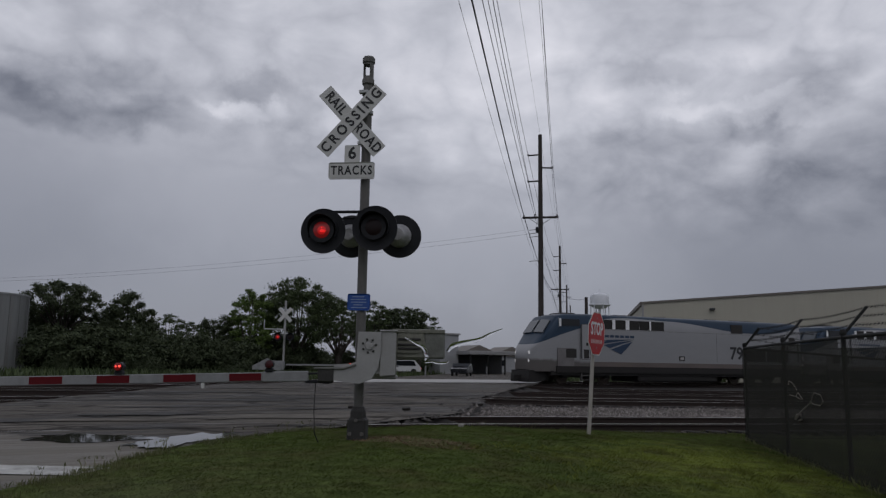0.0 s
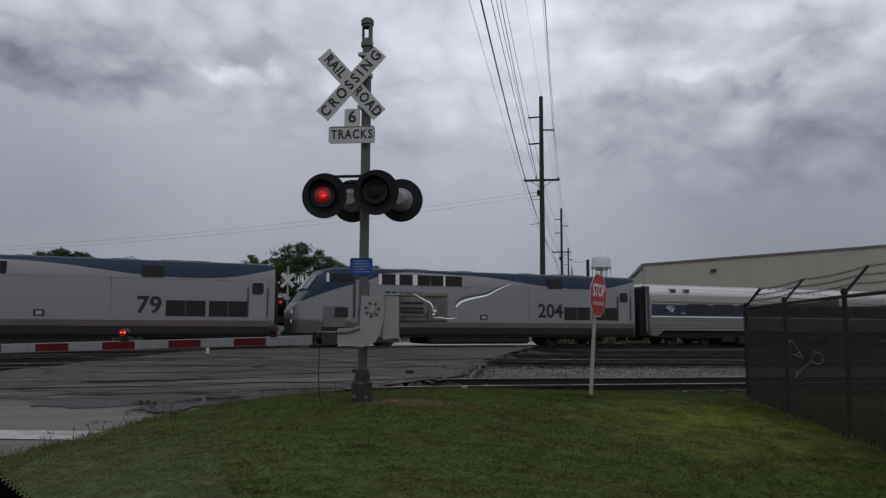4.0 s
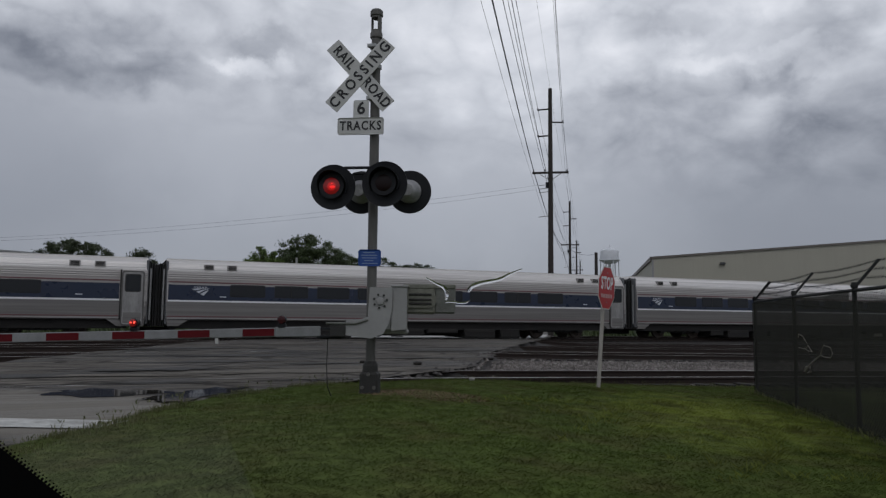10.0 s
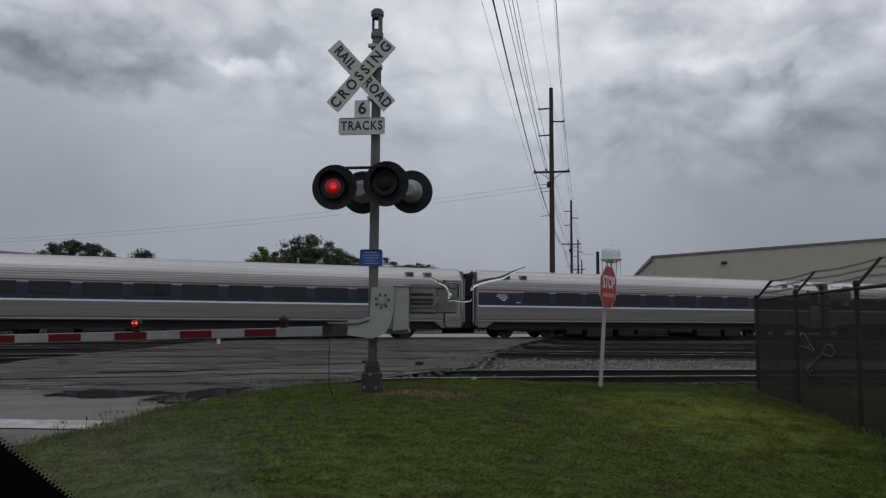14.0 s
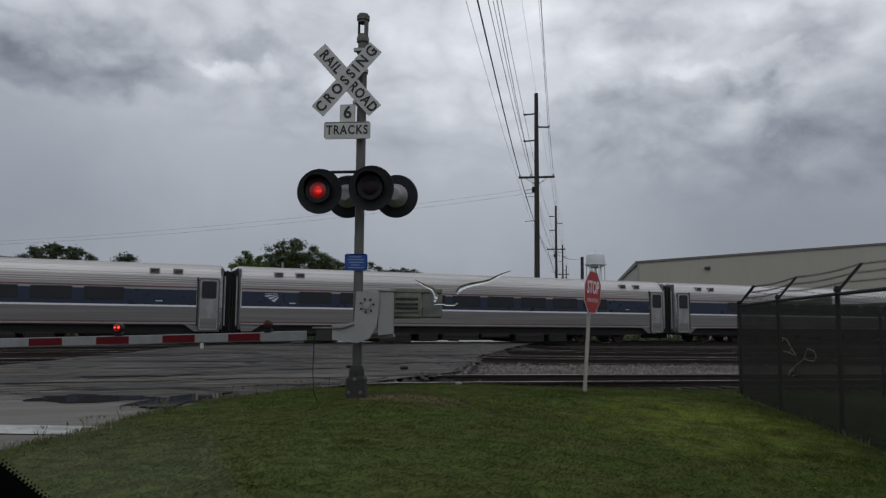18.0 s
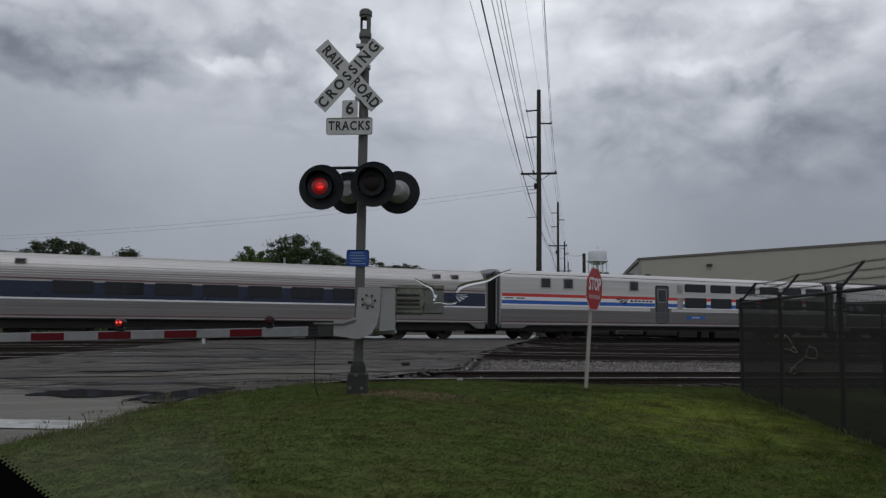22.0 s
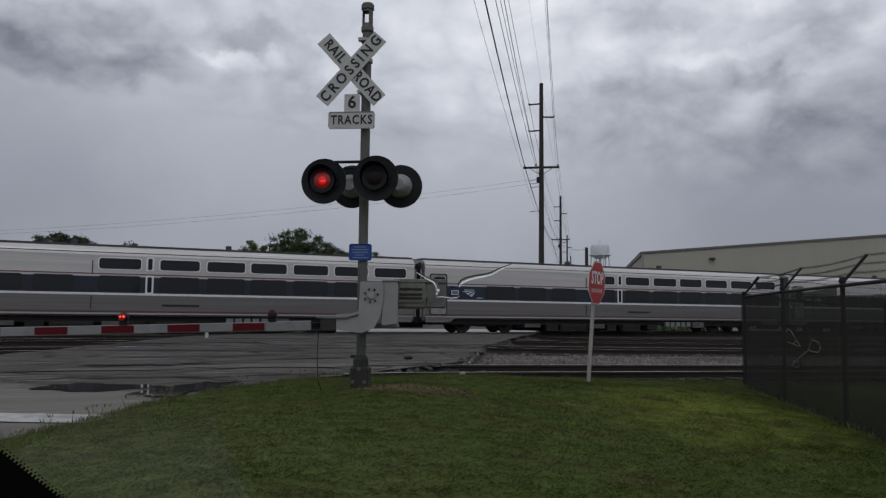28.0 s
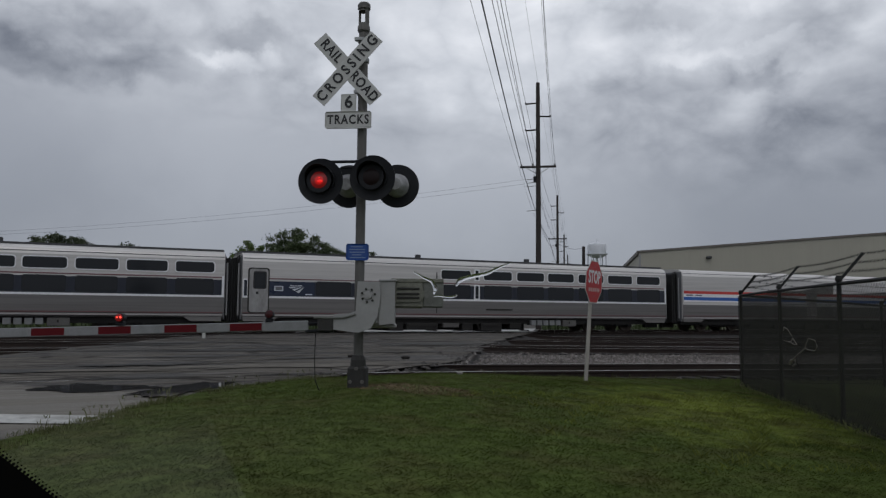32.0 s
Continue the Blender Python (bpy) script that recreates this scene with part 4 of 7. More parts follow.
def sleeper(name, label, seed):
    car = thing(name, pose(0, TRAIN_Y, 0), label, "railway coach", "coaches of the passing train")
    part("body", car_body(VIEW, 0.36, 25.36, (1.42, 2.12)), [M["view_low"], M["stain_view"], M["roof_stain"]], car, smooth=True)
    for s in (-1, 1):
        part("white_stripe", slab(1.62, 25.30, 2.13, 2.22, 0.012, s), M["stripe_white"], car)
        part("red_stripe", slab(0.40, 25.3, 1.40, 1.44, 0.016, s), M["stripe_red"], car)
        part("sill", slab(0.40, 25.3, 1.28, 1.36, 0.004, s), M["stain"], car)
        part("red_stripe", slab(1.62, 25.3, 3.02, 3.07, 0.010, s), M["stripe_red"], car)
        part("window_band", slab(1.62, 3.80, 2.22, 2.93, 0.008, s), M["band_blue"], car, "dark blue window band")
        part("window_band", slab(3.80, 25.26, 2.22, 2.93, 0.008, s), M["band_dark"], car, "blue-black window band")
        part("end_post", slab(25.24, 25.34, 2.13, 3.10, 0.02, s), M["stripe_white"], car)
        f = part("corner_panel", slab(0.40, 0.60, 2.13, 3.02, 0.012, s), M["stripe_white"], car, "white framed dark corner panel")
        part("infill", slab(0.44, 0.58, 2.22, 2.96, 0.016, s), M["band_dark"], f)
        part("roof_edge", slab(0.40, 25.33, 3.97, 4.00, -0.005, s), M["dark_trailer"], car, "dark gutter line")
        for a, b in ((10.56, 12.26), (13.06, 14.76), (15.10, 16.80), (17.08, 18.76), (19.10, 20.80), (21.14, 22.84), (23.2, 24.88)):
            w = part("window", slab(a - 0.05, b + 0.05, 3.22, 3.78, 0.012, s, 0.14), M["stripe_white"], car, "dark upper window in a pale frame")
            part("pane", slab(a, b, 3.27, 3.73, 0.02, s, 0.11), M["car_glass"], w)
            part("window", slab(a, b, 2.27, 2.97, 0.016, s, 0.10), M["car_glass"], car)
        for a, b in ((3.88, 5.66), (5.94, 7.62), (8.02, 9.60)):
            part("window", slab(a, b, 2.27, 2.97, 0.016, s, 0.10), M["car_glass"], car)
        for z0, z1 in ((3.25, 3.78), (2.24, 2.96)):
            f = part("window", slab(12.47, 12.81, z0 - 0.05, z1 + 0.05, 0.014, s, 0.05), M["stripe_white"], car, "narrow window in a white frame")
            part("pane", slab(12.55, 12.73, z0 + 0.02, z1 - 0.02, 0.02, s, 0.04), M["car_glass"], f)
        for z0, z1 in ((1.5, 2.1), (3.05, 3.6)):
            part("panel_joint", slab(10.28, 10.32, z0, z1, 0.03, s), M["grille"], car)
        part("door_frame", slab(0.62, 1.62, 1.42, 3.55, 0.026, s, 0.13), M["grille"], car)
        d = part("door", slab(0.68, 1.56, 1.46, 3.49, 0.034, s, 0.11), M["door_steel"], car, "plain pale steel door")
        part("door_window_frame", slab(0.86, 1.48, 2.55, 3.38, 0.038, s, 0.08), M["rubber"], d)
        part("door_window", slab(0.92, 1.42, 2.60, 3.32, 0.044, s, 0.06), M["car_glass"], d)
        part("door_handle", Geo().box(1.00, 1.10, min(s * (W + 0.02), s * (W + 0.06)), max(s * (W + 0.02), s * (W + 0.06)), 2.30, 2.42), M["black"], d)
        part("logo", swoosh(2.50, 2.38, 0.82, 0.32, 1, s), M["logo_pale"], car, "pale swoosh mark")
        pl = part("number_plate", slab(1.86, 2.28, 2.47, 2.71, 0.014, s), M["logo_pale"], car, "small pale framed plate")
        part("plate_face", slab(1.91, 2.23, 2.51, 2.67, 0.018, s), M["end_steel"], pl)
        for q in range(5):
            part("lettering_bar", slab(2.62 + 0.12 * q, 2.70 + 0.12 * q, 2.73, 2.77, 0.014, s), M["logo_pale"], car)
    part("lettering_bar", slab(3.35, 3.7, 2.30, 2.35, 0.013), M["logo_pale"], car)
    part("lettering_bar", slab(13.2, 14.8, 1.66, 1.74, 0.03), M["grille"], car)
    part("roof_cap", Geo().box(0.36, 25.36, -1.12, 1.12, 4.20, 4.36), M["dark_trailer"], car, "dark flat roof top")
    for x in (9.4, 16.0):
        part("roof_vent", Geo().rbox(x, x + 0.25, -0.9, -0.65, 4.34, 4.55, 0.03), M["dark_trailer"], car)
    end_skirt(car, 0.40, 2.35, 1, 1.03), end_skirt(car, 23.35, 25.30, -1, 1.03)
    truck(car, 4.2), truck(car, CARL - 4.2)
    under_gear(car, 6.4, 16.2, True, seed)
    for k in range(5):
        part("battery_box", Geo().rbox(16.05 + 0.40 * k, 16.36 + 0.40 * k, -1.42, -0.9, 0.86, 1.14, 0.02), M["white_arm"], car, "pale battery box")
    part("battery_box", Geo().rbox(18.10, 18.98, -1.44, -0.8, 0.80, 1.15, 0.02), M["under_box"], car)
    part("lamp_plate", Geo().rbox(18.48, 18.56, -1.45, -1.43, 0.95, 1.06, 0.005), M["grille"], car)
    ends(car, 0.36, 25.36, 4.25)
    return car


def tricolour(name, label, diner, seed):
    car = thing(name, pose(0, TRAIN_Y, 0), label, "railway coach", "coaches of the passing train")
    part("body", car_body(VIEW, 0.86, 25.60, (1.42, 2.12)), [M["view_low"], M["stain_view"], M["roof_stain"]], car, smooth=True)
    for s in (-1, 1):
        segs = ((0.95, 11.3), (12.3, 25.5))
        for a, b in segs:
            part("red_stripe", slab(a, b, 2.80, 2.97, 0.010, s), M["bright_red"], car)
            part("white_stripe", slab(a, b, 2.60, 2.80, 0.010, s), M["stripe_white"], car)
            part("blue_stripe", slab(a, b, 2.40, 2.60, 0.010, s), M["bright_blue"], car)
            part("white_stripe", slab(a, b, 2.31, 2.40, 0.010, s), M["stripe_white"], car)
        part("red_stripe", slab(0.92, 25.5, 1.42, 1.46, 0.016, s), M["stripe_red"], car)
        part("sill", slab(0.92, 25.5, 1.28, 1.38, 0.004, s), M["stain"], car)
        part("roof_edge", slab(0.92, 25.53, 4.02, 4.045, -0.02, s), M["dark_trailer"], car, "dark gutter line")
        if diner:
            for x in (3.4, 4.88, 9.45):
                f = part("window", slab(x - 0.02, x + 0.66, 3.28, 3.89, 0.02, s, 0.03), M["door_steel"], car, "small square framed window")
                part("gasket", slab(x + 0.05, x + 0.59, 3.35, 3.82, 0.026, s, 0.03), M["rubber"], f)
                part("pane", slab(x + 0.09, x + 0.55, 3.39, 3.78, 0.032, s, 0.04), M["dull_glass"], f)
            for k in range(6):
                x = 13.58 + 2.05 * k
                part("window", slab(x, x + 1.66, 3.34, 3.82, 0.02, s, 0.09), M["car_glass"], car)
                part("window", slab(x, x + 1.70, 2.37, 2.99, 0.02, s, 0.07), M["car_glass"], car)
            d = part("door", slab(11.42, 12.28, 1.45, 3.60, 0.012, s, 0.1), M["door_dark"], car, "dark side door in a steel frame")
            part("door_frame", slab(11.34, 12.36, 1.38, 3.68, 0.008, s, 0.12), M["rubber"], car)
            part("door_window_frame", slab(11.50, 12.18, 2.66, 3.46, 0.016, s, 0.1), M["door_steel"], d)
            part("door_window", slab(11.55, 12.13, 2.71, 3.41, 0.022, s, 0.08), M["dull_glass"], d)
            pl = part("name_plate", slab(13.68, 15.12, 1.70, 1.88, 0.03, s), M["bright_blue"], car, "small blue name plate")
            part("lettering_bar", slab(14.1, 14.7, 1.76, 1.82, 0.034, s), M["logo_pale"], pl)
            h = part("hatch", slab(13.0, 13.42, 3.25, 3.76, 0.02, s, 0.03), M["door_steel"], car, "narrow pale ventilation hatch")
            part("hatch", slab(13.0, 13.42, 2.28, 2.98, 0.02, s, 0.03), M["door_steel"], car)
            part("door_step", slab(10.95, 12.55, 1.40, 2.36, 0.004, s, 0.03), M["stain_low"], car)
        else:
            part("door", slab(11.35, 12.25, 1.35, 3.5, 0.01, s, 0.06), M["stain"], car)
    for x, w in ((1.1, 0.55), (1.85, 0.5)):
        part("lettering_bar", slab(x, x + w, 2.68, 2.74, 0.014), M["logo_blue"], car)
    if diner:
        part("logo", swoosh(8.45, 2.48, 0.95, 0.36), M["logo_blue"], car, "dark swoosh mark")
        for q in range(6):
            part("lettering_bar", slab(9.5 + 0.28 * q, 9.7 + 0.28 * q, 2.66, 2.75, 0.014), M["logo_blue"], car)
        for x in (8.0, 8.5, 10.3, 11.6):
            part("roof_vent", Geo().rbox(x, x + 0.3, -0.5, -0.2, 4.22, 4.42, 0.03), M["dark_trailer"], car)
    end_skirt(car, 0.90, 2.85, 1, 1.08), end_skirt(car, 23.6, 25.55, -1, 1.08)
    truck(car, 4.2), truck(car, CARL - 4.2)
    under_gear(car, 6.4, 19.3, True, seed)
    ends(car, 0.86, 25.60, 4.25)
    return car


def loco_paint():
    """Silver below, blue above a long wave; the border follows the side of the engine."""
    m = mat("loco paint", (0.255, 0.257, 0.264), 0.42, 0.3, 0.07, 1.0, 0, 60, 0.22, (0.30, 0.28, 0.27), (0.3, 1, 1))
    N, L = m.node_tree.nodes, m.node_tree.links
    b = N["Principled BSDF"]
    src = b.inputs["Base Color"].links[0].from_socket
    tc, sp, fc = N.new("ShaderNodeTexCoord"), N.new("ShaderNodeSeparateXYZ"), N.new("ShaderNodeFloatCurve")
    L.new(tc.outputs["Object"], sp.inputs[0])
    dv = N.new("ShaderNodeMath")
    dv.operation = "DIVIDE"
    dv.inputs[1].default_value = 21.0
    L.new(sp.outputs[0], dv.inputs[0])
    L.new(dv.outputs[0], fc.inputs["Value"])
    c = fc.mapping.curves[0]
    knots = [(0.0, 2.35), (0.83, 2.66), (2.3, 3.22), (4.6, 3.92), (5.2, 4.16), (9.5, 4.20), (11.2, 4.12), (13.0, 3.92), (14.6, 3.74), (16.6, 3.65), (18.4, 3.72), (20.0, 4.02), (21.0, 4.3)]
    c.points[0].location, c.points[1].location = (0.0, knots[0][1] / 5), (1.0, knots[-1][1] / 5)
    for x, z in knots[1:-1]:
        c.points.new(x / 21.0, z / 5)
    fc.mapping.update()
    z5 = N.new("ShaderNodeMath")
    z5.operation = "DIVIDE"
    z5.inputs[1].default_value = 5.0
    L.new(sp.outputs[2], z5.inputs[0])
    gt = N.new("ShaderNodeMath")
    gt.operation = "GREATER_THAN"
    L.new(z5.outputs[0], gt.inputs[0]), L.new(fc.outputs[0], gt.inputs[1])
    mx = N.new("ShaderNodeMix")
    mx.data_type = "RGBA"
    L.new(gt.outputs[0], mx.inputs[0])
    L.new(src, mx.inputs[6])
    mx.inputs[7].default_value = (0.008, 0.027, 0.055, 1)
    # road grime low down, deepest round the front steps
    gc = N.new("ShaderNodeFloatCurve")
    L.new(dv.outputs[0], gc.inputs["Value"])
    c2 = gc.mapping.curves[0]
    c2.points[0].location, c2.points[1].location = (0.0, 0.38), (1.0, 0.352)
    for x, z in ((1.8, 1.84), (3.4, 1.78), (4.4, 1.74)):
        c2.points.new(x / 21.0, z / 5)
    gc.mapping.update()
    gn, gs, gr, gm = N.new("ShaderNodeTexNoise"), N.new("ShaderNodeMath"), N.new("ShaderNodeMapRange"), N.new("ShaderNodeMix")
    gn.inputs["Scale"].default_value, gn.inputs["Detail"].default_value = 3.0, 6
    L.new(tc.outputs["Object"], gn.inputs["Vector"])
    gs.operation = "SUBTRACT"
    L.new(gc.outputs[0], gs.inputs[0]), L.new(z5.outputs[0], gs.inputs[1])
    ga = N.new("ShaderNodeMath")
    ga.operation, ga.inputs[1].default_value = "MULTIPLY_ADD", 0.05
    L.new(gn.outputs[0], ga.inputs[0]), L.new(gs.outputs[0], ga.inputs[2])
    gr.inputs["From Min"].default_value, gr.inputs["From Max"].default_value, gr.inputs["To Max"].default_value = 0.02, 0.05, 0.85
    L.new(ga.outputs[0], gr.inputs["Value"])
    gm.data_type = "RGBA"
    L.new(gr.outputs[0], gm.inputs[0]), L.new(mx.outputs[2], gm.inputs[6])
    gm.inputs[7].default_value = (0.075, 0.064, 0.056, 1)
    L.new(gm.outputs[2], b.inputs["Base Color"])
    return m


M["loco"] = loco_paint()
M["loco_silver"] = mat("silver door paint", (0.30, 0.302, 0.31), 0.42, 0.3, 0.06, 1.0, 0, 60, 0.2, (0.2, 0.18, 0.17))
M["hatch_grey"] = mat("grimy silver paint", (0.16, 0.152, 0.15), 0.55, 0.2, 0.2, 2, 0, 60, 0.5, (0.09, 0.08, 0.075))


def locomotive(number):
    lo = thing("locomotive", pose(0, TRAIN_Y, 0), "silver diesel locomotive with blue wave along its roof", "locomotive", "locomotives of the passing train")
    # stations: x, half width, sill, roof
    st = [(0.52, 0.62, 1.25, 2.15), (0.62, 0.88, 1.20, 2.45), (0.92, 1.16, 1.15, 2.78), (1.32, 1.32, 1.15, 3.30), (1.78, 1.42, 1.15, 3.96), (2.05, 1.45, 1.15, 4.30), (2.6, 1.48, 1.15, 4.42), (4.2, W, 1.15, 4.46), (20.2, W, 1.15, 4.46), (20.62, 1.5, 1.15, 4.42)]
    g = Geo()
    n = 0
    for x, w, zb, zt in st:
        k = min(1.0, (zt - zb) / 3.2)
        prof = [(w, zb), (w, zt - 0.88 * k), (w - 0.06 * k, zt - 0.26 * k), (w - 0.11, zt - 0.15 * k), (w - 0.26, zt - 0.06 * k), (w - 0.55, zt - 0.015), (0.0, zt)]
        full = [(-a, b) for a, b in prof] + [(a, b) for a, b in reversed(prof[:-1])]
        n = len(full)
        g.v += [(x, a, b) for a, b in full]
    for i in range(len(st) - 1):
        for k in range(n):
            g.f.append((i * n + k, i * n + (k + 1) % n, (i + 1) * n + (k + 1) % n, (i + 1) * n + k))
    g.f += [tuple(range(n)), tuple((len(st) - 1) * n + k for k in range(n))]
    g.mi = [0] * len(g.f)
    body = part("body", g, M["loco"], lo, smooth=True)
    part("pilot", Geo().plate([(0.42, 0.56), (0.40, 0.75), (0.46, 1.22), (1.7, 1.2), (1.7, 0.7), (0.9, 0.56)], -1.0, 1.0), M["under"], lo, "dark front pilot")
    part("frame", Geo().box(1.6, 20.7, -1.42, 1.42, 0.95, 1.2), M["under"], lo)
    part("fuel_tank", Geo().rbox(7.6, 13.6, -1.4, 1.4, 0.6, 1.0, 0.1), M["under"], lo)
    # windscreen panes on the sloping front
    for s in (-1, 1):
        d = Vector((0.5, 0, 0.72)).normalized()
        P = [(1.27, s * 0.10, 3.34), (1.27, s * 1.08, 3.30), (1.78, s * 1.05, 4.00), (1.80, s * 0.10, 4.06)]
        off = Vector((-0.03, 0, 0.025))
        part("windscreen", Geo().add([Vector(p) + off for p in P] + [Vector(p) - off for p in P], [(0, 1, 2, 3), (7, 6, 5, 4), (0, 4, 5, 1), (1, 5, 6, 2), (2, 6, 7, 3), (3, 7, 4, 0)]), M["cab_glass"], lo)
        part("headlight", Geo().lathe([(0.0, -0.02), (0.10, -0.02), (0.10, 0.05), (0.0, 0.06)], 14, m=pose(0.62, s * 0.72, 2.18, 0, -90, 0)), M["lamp_white"], lo, "lit round headlight")
        part("ditch_light", Geo().lathe([(0.0, -0.02), (0.09, -0.02), (0.09, 0.05), (0.0, 0.06)], 14, m=pose(0.60, s * 0.7, 1.74, 0, -90, 0)), M["lamp_white"], lo)
        part("sill_stripe", slab(0.85 + 3.4, 20.5, 1.46, 1.72, 0.006, s), M["loco_red"], lo, "dusty brownish sill stripe")
        part("sill_stripe", slab(2.4, 4.3, 1.46, 1.72, -0.035, s), M["loco_red"], lo)
        part("skirt", slab(1.9, 20.5, 1.10, 1.46, 0.008, s), M["under"], lo, "black lower skirt")
        part("cab_window", slab(2.30, 3.46, 3.70, 4.08, -0.02, s, 0.05), M["car_glass"], lo)
        part("window_post", slab(2.10, 2.23, 3.66, 4.10, -0.015, s), M["stripe_white"], lo)
        dd = part("door", slab(3.60, 4.12, 1.85, 3.80, 0.006, s, 0.03), M["loco_silver"], lo, "narrow cab side door")
        part("door_joint", slab(3.56, 4.16, 1.83, 3.83, 0.002, s, 0.04), M["under_box"], lo)
        part("door_latch", slab(3.86, 4.0, 2.62, 2.78, 0.02, s), M["grille"], dd)
        part("door_panel", slab(3.70, 4.05, 1.9, 2.4, 0.014, s, 0.02), M["grille"], dd)
        for x in (3.50, 4.24):
            part("handrail", Geo().tube([(x, s * (W + 0.06), 1.9), (x, s * (W + 0.06), 3.72)], 0.035, 6), M["dark_trailer"], lo)
        for z in (0.68, 0.92, 1.16):
            part("step", Geo().rbox(3.58, 4.18, min(s * 1.3, s * 1.52), max(s * 1.3, s * 1.52), z, z + 0.04, 0.01), M["under_box"], lo)
        for x in (3.56, 4.18):
            part("step_side", Geo().box(x, x + 0.03, min(s * 1.3, s * 1.5), max(s * 1.3, s * 1.5), 0.64, 1.5), M["under_box"], lo)
        part("side_hatch", slab(1.98, 3.30, 1.46, 2.46, -0.028, s, 0.03), M["hatch_grey"], lo, "grimy grey side hatch")
        part("side_grille", slab(2.54, 3.22, 1.92, 2.42, -0.015, s), M["grille"], lo)
        for a, b in ((4.95, 5.68), (5.9, 6.62), (6.9, 7.6), (7.64, 8.34), (8.46, 9.42)):
            w = part("radiator_grille", slab(a, b, 3.60, 4.13, 0.002, s), M["grille"], lo, "dark upper grille")
            for q in range(6):
                part("slat", slab(a, b, 3.62 + 0.09 * q, 3.645 + 0.09 * q, 0.008, s), M["under"], w)
        for a, b in ((4.79, 4.95), (5.69, 5.89), (6.63, 6.89), (8.35, 8.46)):
            part("grille_post", slab(a, b, 3.60, 4.14, 0.006, s), M["stripe_white"], lo)
        part("side_vent", slab(14.68, 15.62, 3.62, 4.16, 0.004, s), M["grille"], lo)
        for a in (15.75, 17.62):
            v = part("louvre_panel", slab(a, a + 1.72, 1.90, 2.62, 0.01, s), M["grille"], lo, "dark louvred vent")
            part("louvre_post", slab(a + 0.83, a + 0.87, 1.90, 2.62, 0.02, s), M["under_box"], v)
            for q in range(9):
                part("slat", slab(a + 0.02, a + 1.70, 1.93 + 0.075 * q, 1.955 + 0.075 * q, 0.018, s), M["under"], v)
        part("rear_door", slab(19.45, 20.2, 1.80, 3.62, 0.008, s, 0.1), M["loco_silver"], lo, "rear side door with dark window")
        part("rear_lamp", slab(19.55, 20.08, 2.95, 3.5, 0.03, s, 0.12), M["grille"], lo)
        for x in (19.36, 20.28):
            part("handrail", Geo().tube([(x, s * (W + 0.06), 1.9), (x, s * (W + 0.06), 3.25)], 0.03, 6), M["dark_trailer"], lo)
        part("fuel_box", slab(10.5, 10.92, 1.86, 2.14, 0.02, s, 0.03), M["grille"], lo)
        part("fuel_cap", slab(10.58, 10.84, 1.92, 2.08, 0.035, s, 0.03), M["stain"], lo)
        part("panel_joint", slab(13.46, 13.475, 1.82, 3.58, 0.003, s), M["grille"], lo)
        part("panel_joint", slab(4.3, 20.5, 3.56, 3.575, 0.003, s), M["under_box"], lo)
    g = Geo()
    for r in (((0.0, 0.80), (0.30, 0.93), (1.0, 1.0), (0.55, 0.84), (0.14, 0.66)), ((0.16, 0.58), (0.50, 0.76), (0.96, 0.93), (0.62, 0.66), (0.32, 0.38)), ((0.36, 0.30), (0.64, 0.58), (0.93, 0.84), (0.80, 0.44), (0.62, 0.0))):
        g.plate([(4.64 + u * 2.6, 2.18 + v * 0.87) for u, v in r], -W - 0.026, -W - 0.004)
    part("logo", g, M["logo_mid"], lo, "blue swoosh mark")
    for k in range(6):
        part("lettering_bar", slab(5.15 + 0.355 * k, 5.43 + 0.355 * k, 3.12, 3.26, 0.012), M["logo_mid"], lo)
    text_part(number, 0.76, M["letter"], lo, pose(14.85 if len(number) == 3 else 15.05, -W - 0.008, 2.36), 1.04, name="number")
    for x, w in ((2.8, 0.9), (6.4, 1.4), (13.4, 0.9), (15.5, 2.2)):
        part("roof_hatch", Geo().rbox(x, x + w, -0.7, 0.7, 4.38, 4.50, 0.04), M["grille"], lo)
    part("exhaust", Geo().rbox(9.6, 10.6, -0.4, 0.4, 4.38, 4.52, 0.04), M["under"], lo)
    part("gangway_bellows", Geo().rbox(20.62, 20.95, -0.75, 0.75, 1.1, 3.4, 0.05), M["rubber"], lo)
    truck(lo, 4.1, 2.9), truck(lo, 16.9, 2.9)
    for xa, xb in ((0.0, 0.5), (20.5, 21.05)):
        part("coupler", Geo().rbox(xa, xb, -0.14, 0.14, 0.72, 0.98, 0.03), M["under"], lo)
    return lo


TRAIN = []          # thing, place at the start, turned round


def build_train():
    for number, u in (("79", 21.4), ("204", 42.43)):
        TRAIN.append((locomotive(number), u, False))
    first = coach("passenger_coach", 3)
    TRAIN.append((first, 63.4, False))
    for k in range(1, 6):
        TRAIN.append((copy_thing(first, pose(0, TRAIN_Y, 0)), 63.4 + CARL * k + (0.79 if k == 5 else 0.0), k == 5))
    TRAIN.append((tricolour("dining_car", "silver dining car with red, white and blue stripes", True, 5), 63.4 + CARL * 6, False))
    sl = sleeper("sleeping_car", "silver sleeping car with two rows of dark windows", 8)
    TRAIN.append((sl, 63.4 + CARL * 7 + 0.25, False))
    for k in (8, 9):
        TRAIN.append((copy_thing(sl, pose(0, TRAIN_Y, 0)), 63.4 + CARL * k + 0.03, False))
    TRAIN.append((tricolour("baggage_car", "silver baggage car with red, white and blue stripes", False, 6), 63.4 + CARL * 10, False))


build_train()


# ---- crossing signal with gate ----
FLASH = []          # bulb carrier, its pose in its thing, lit at the start
BACK = Matrix.Rotation(radians(180), 4, "Z")


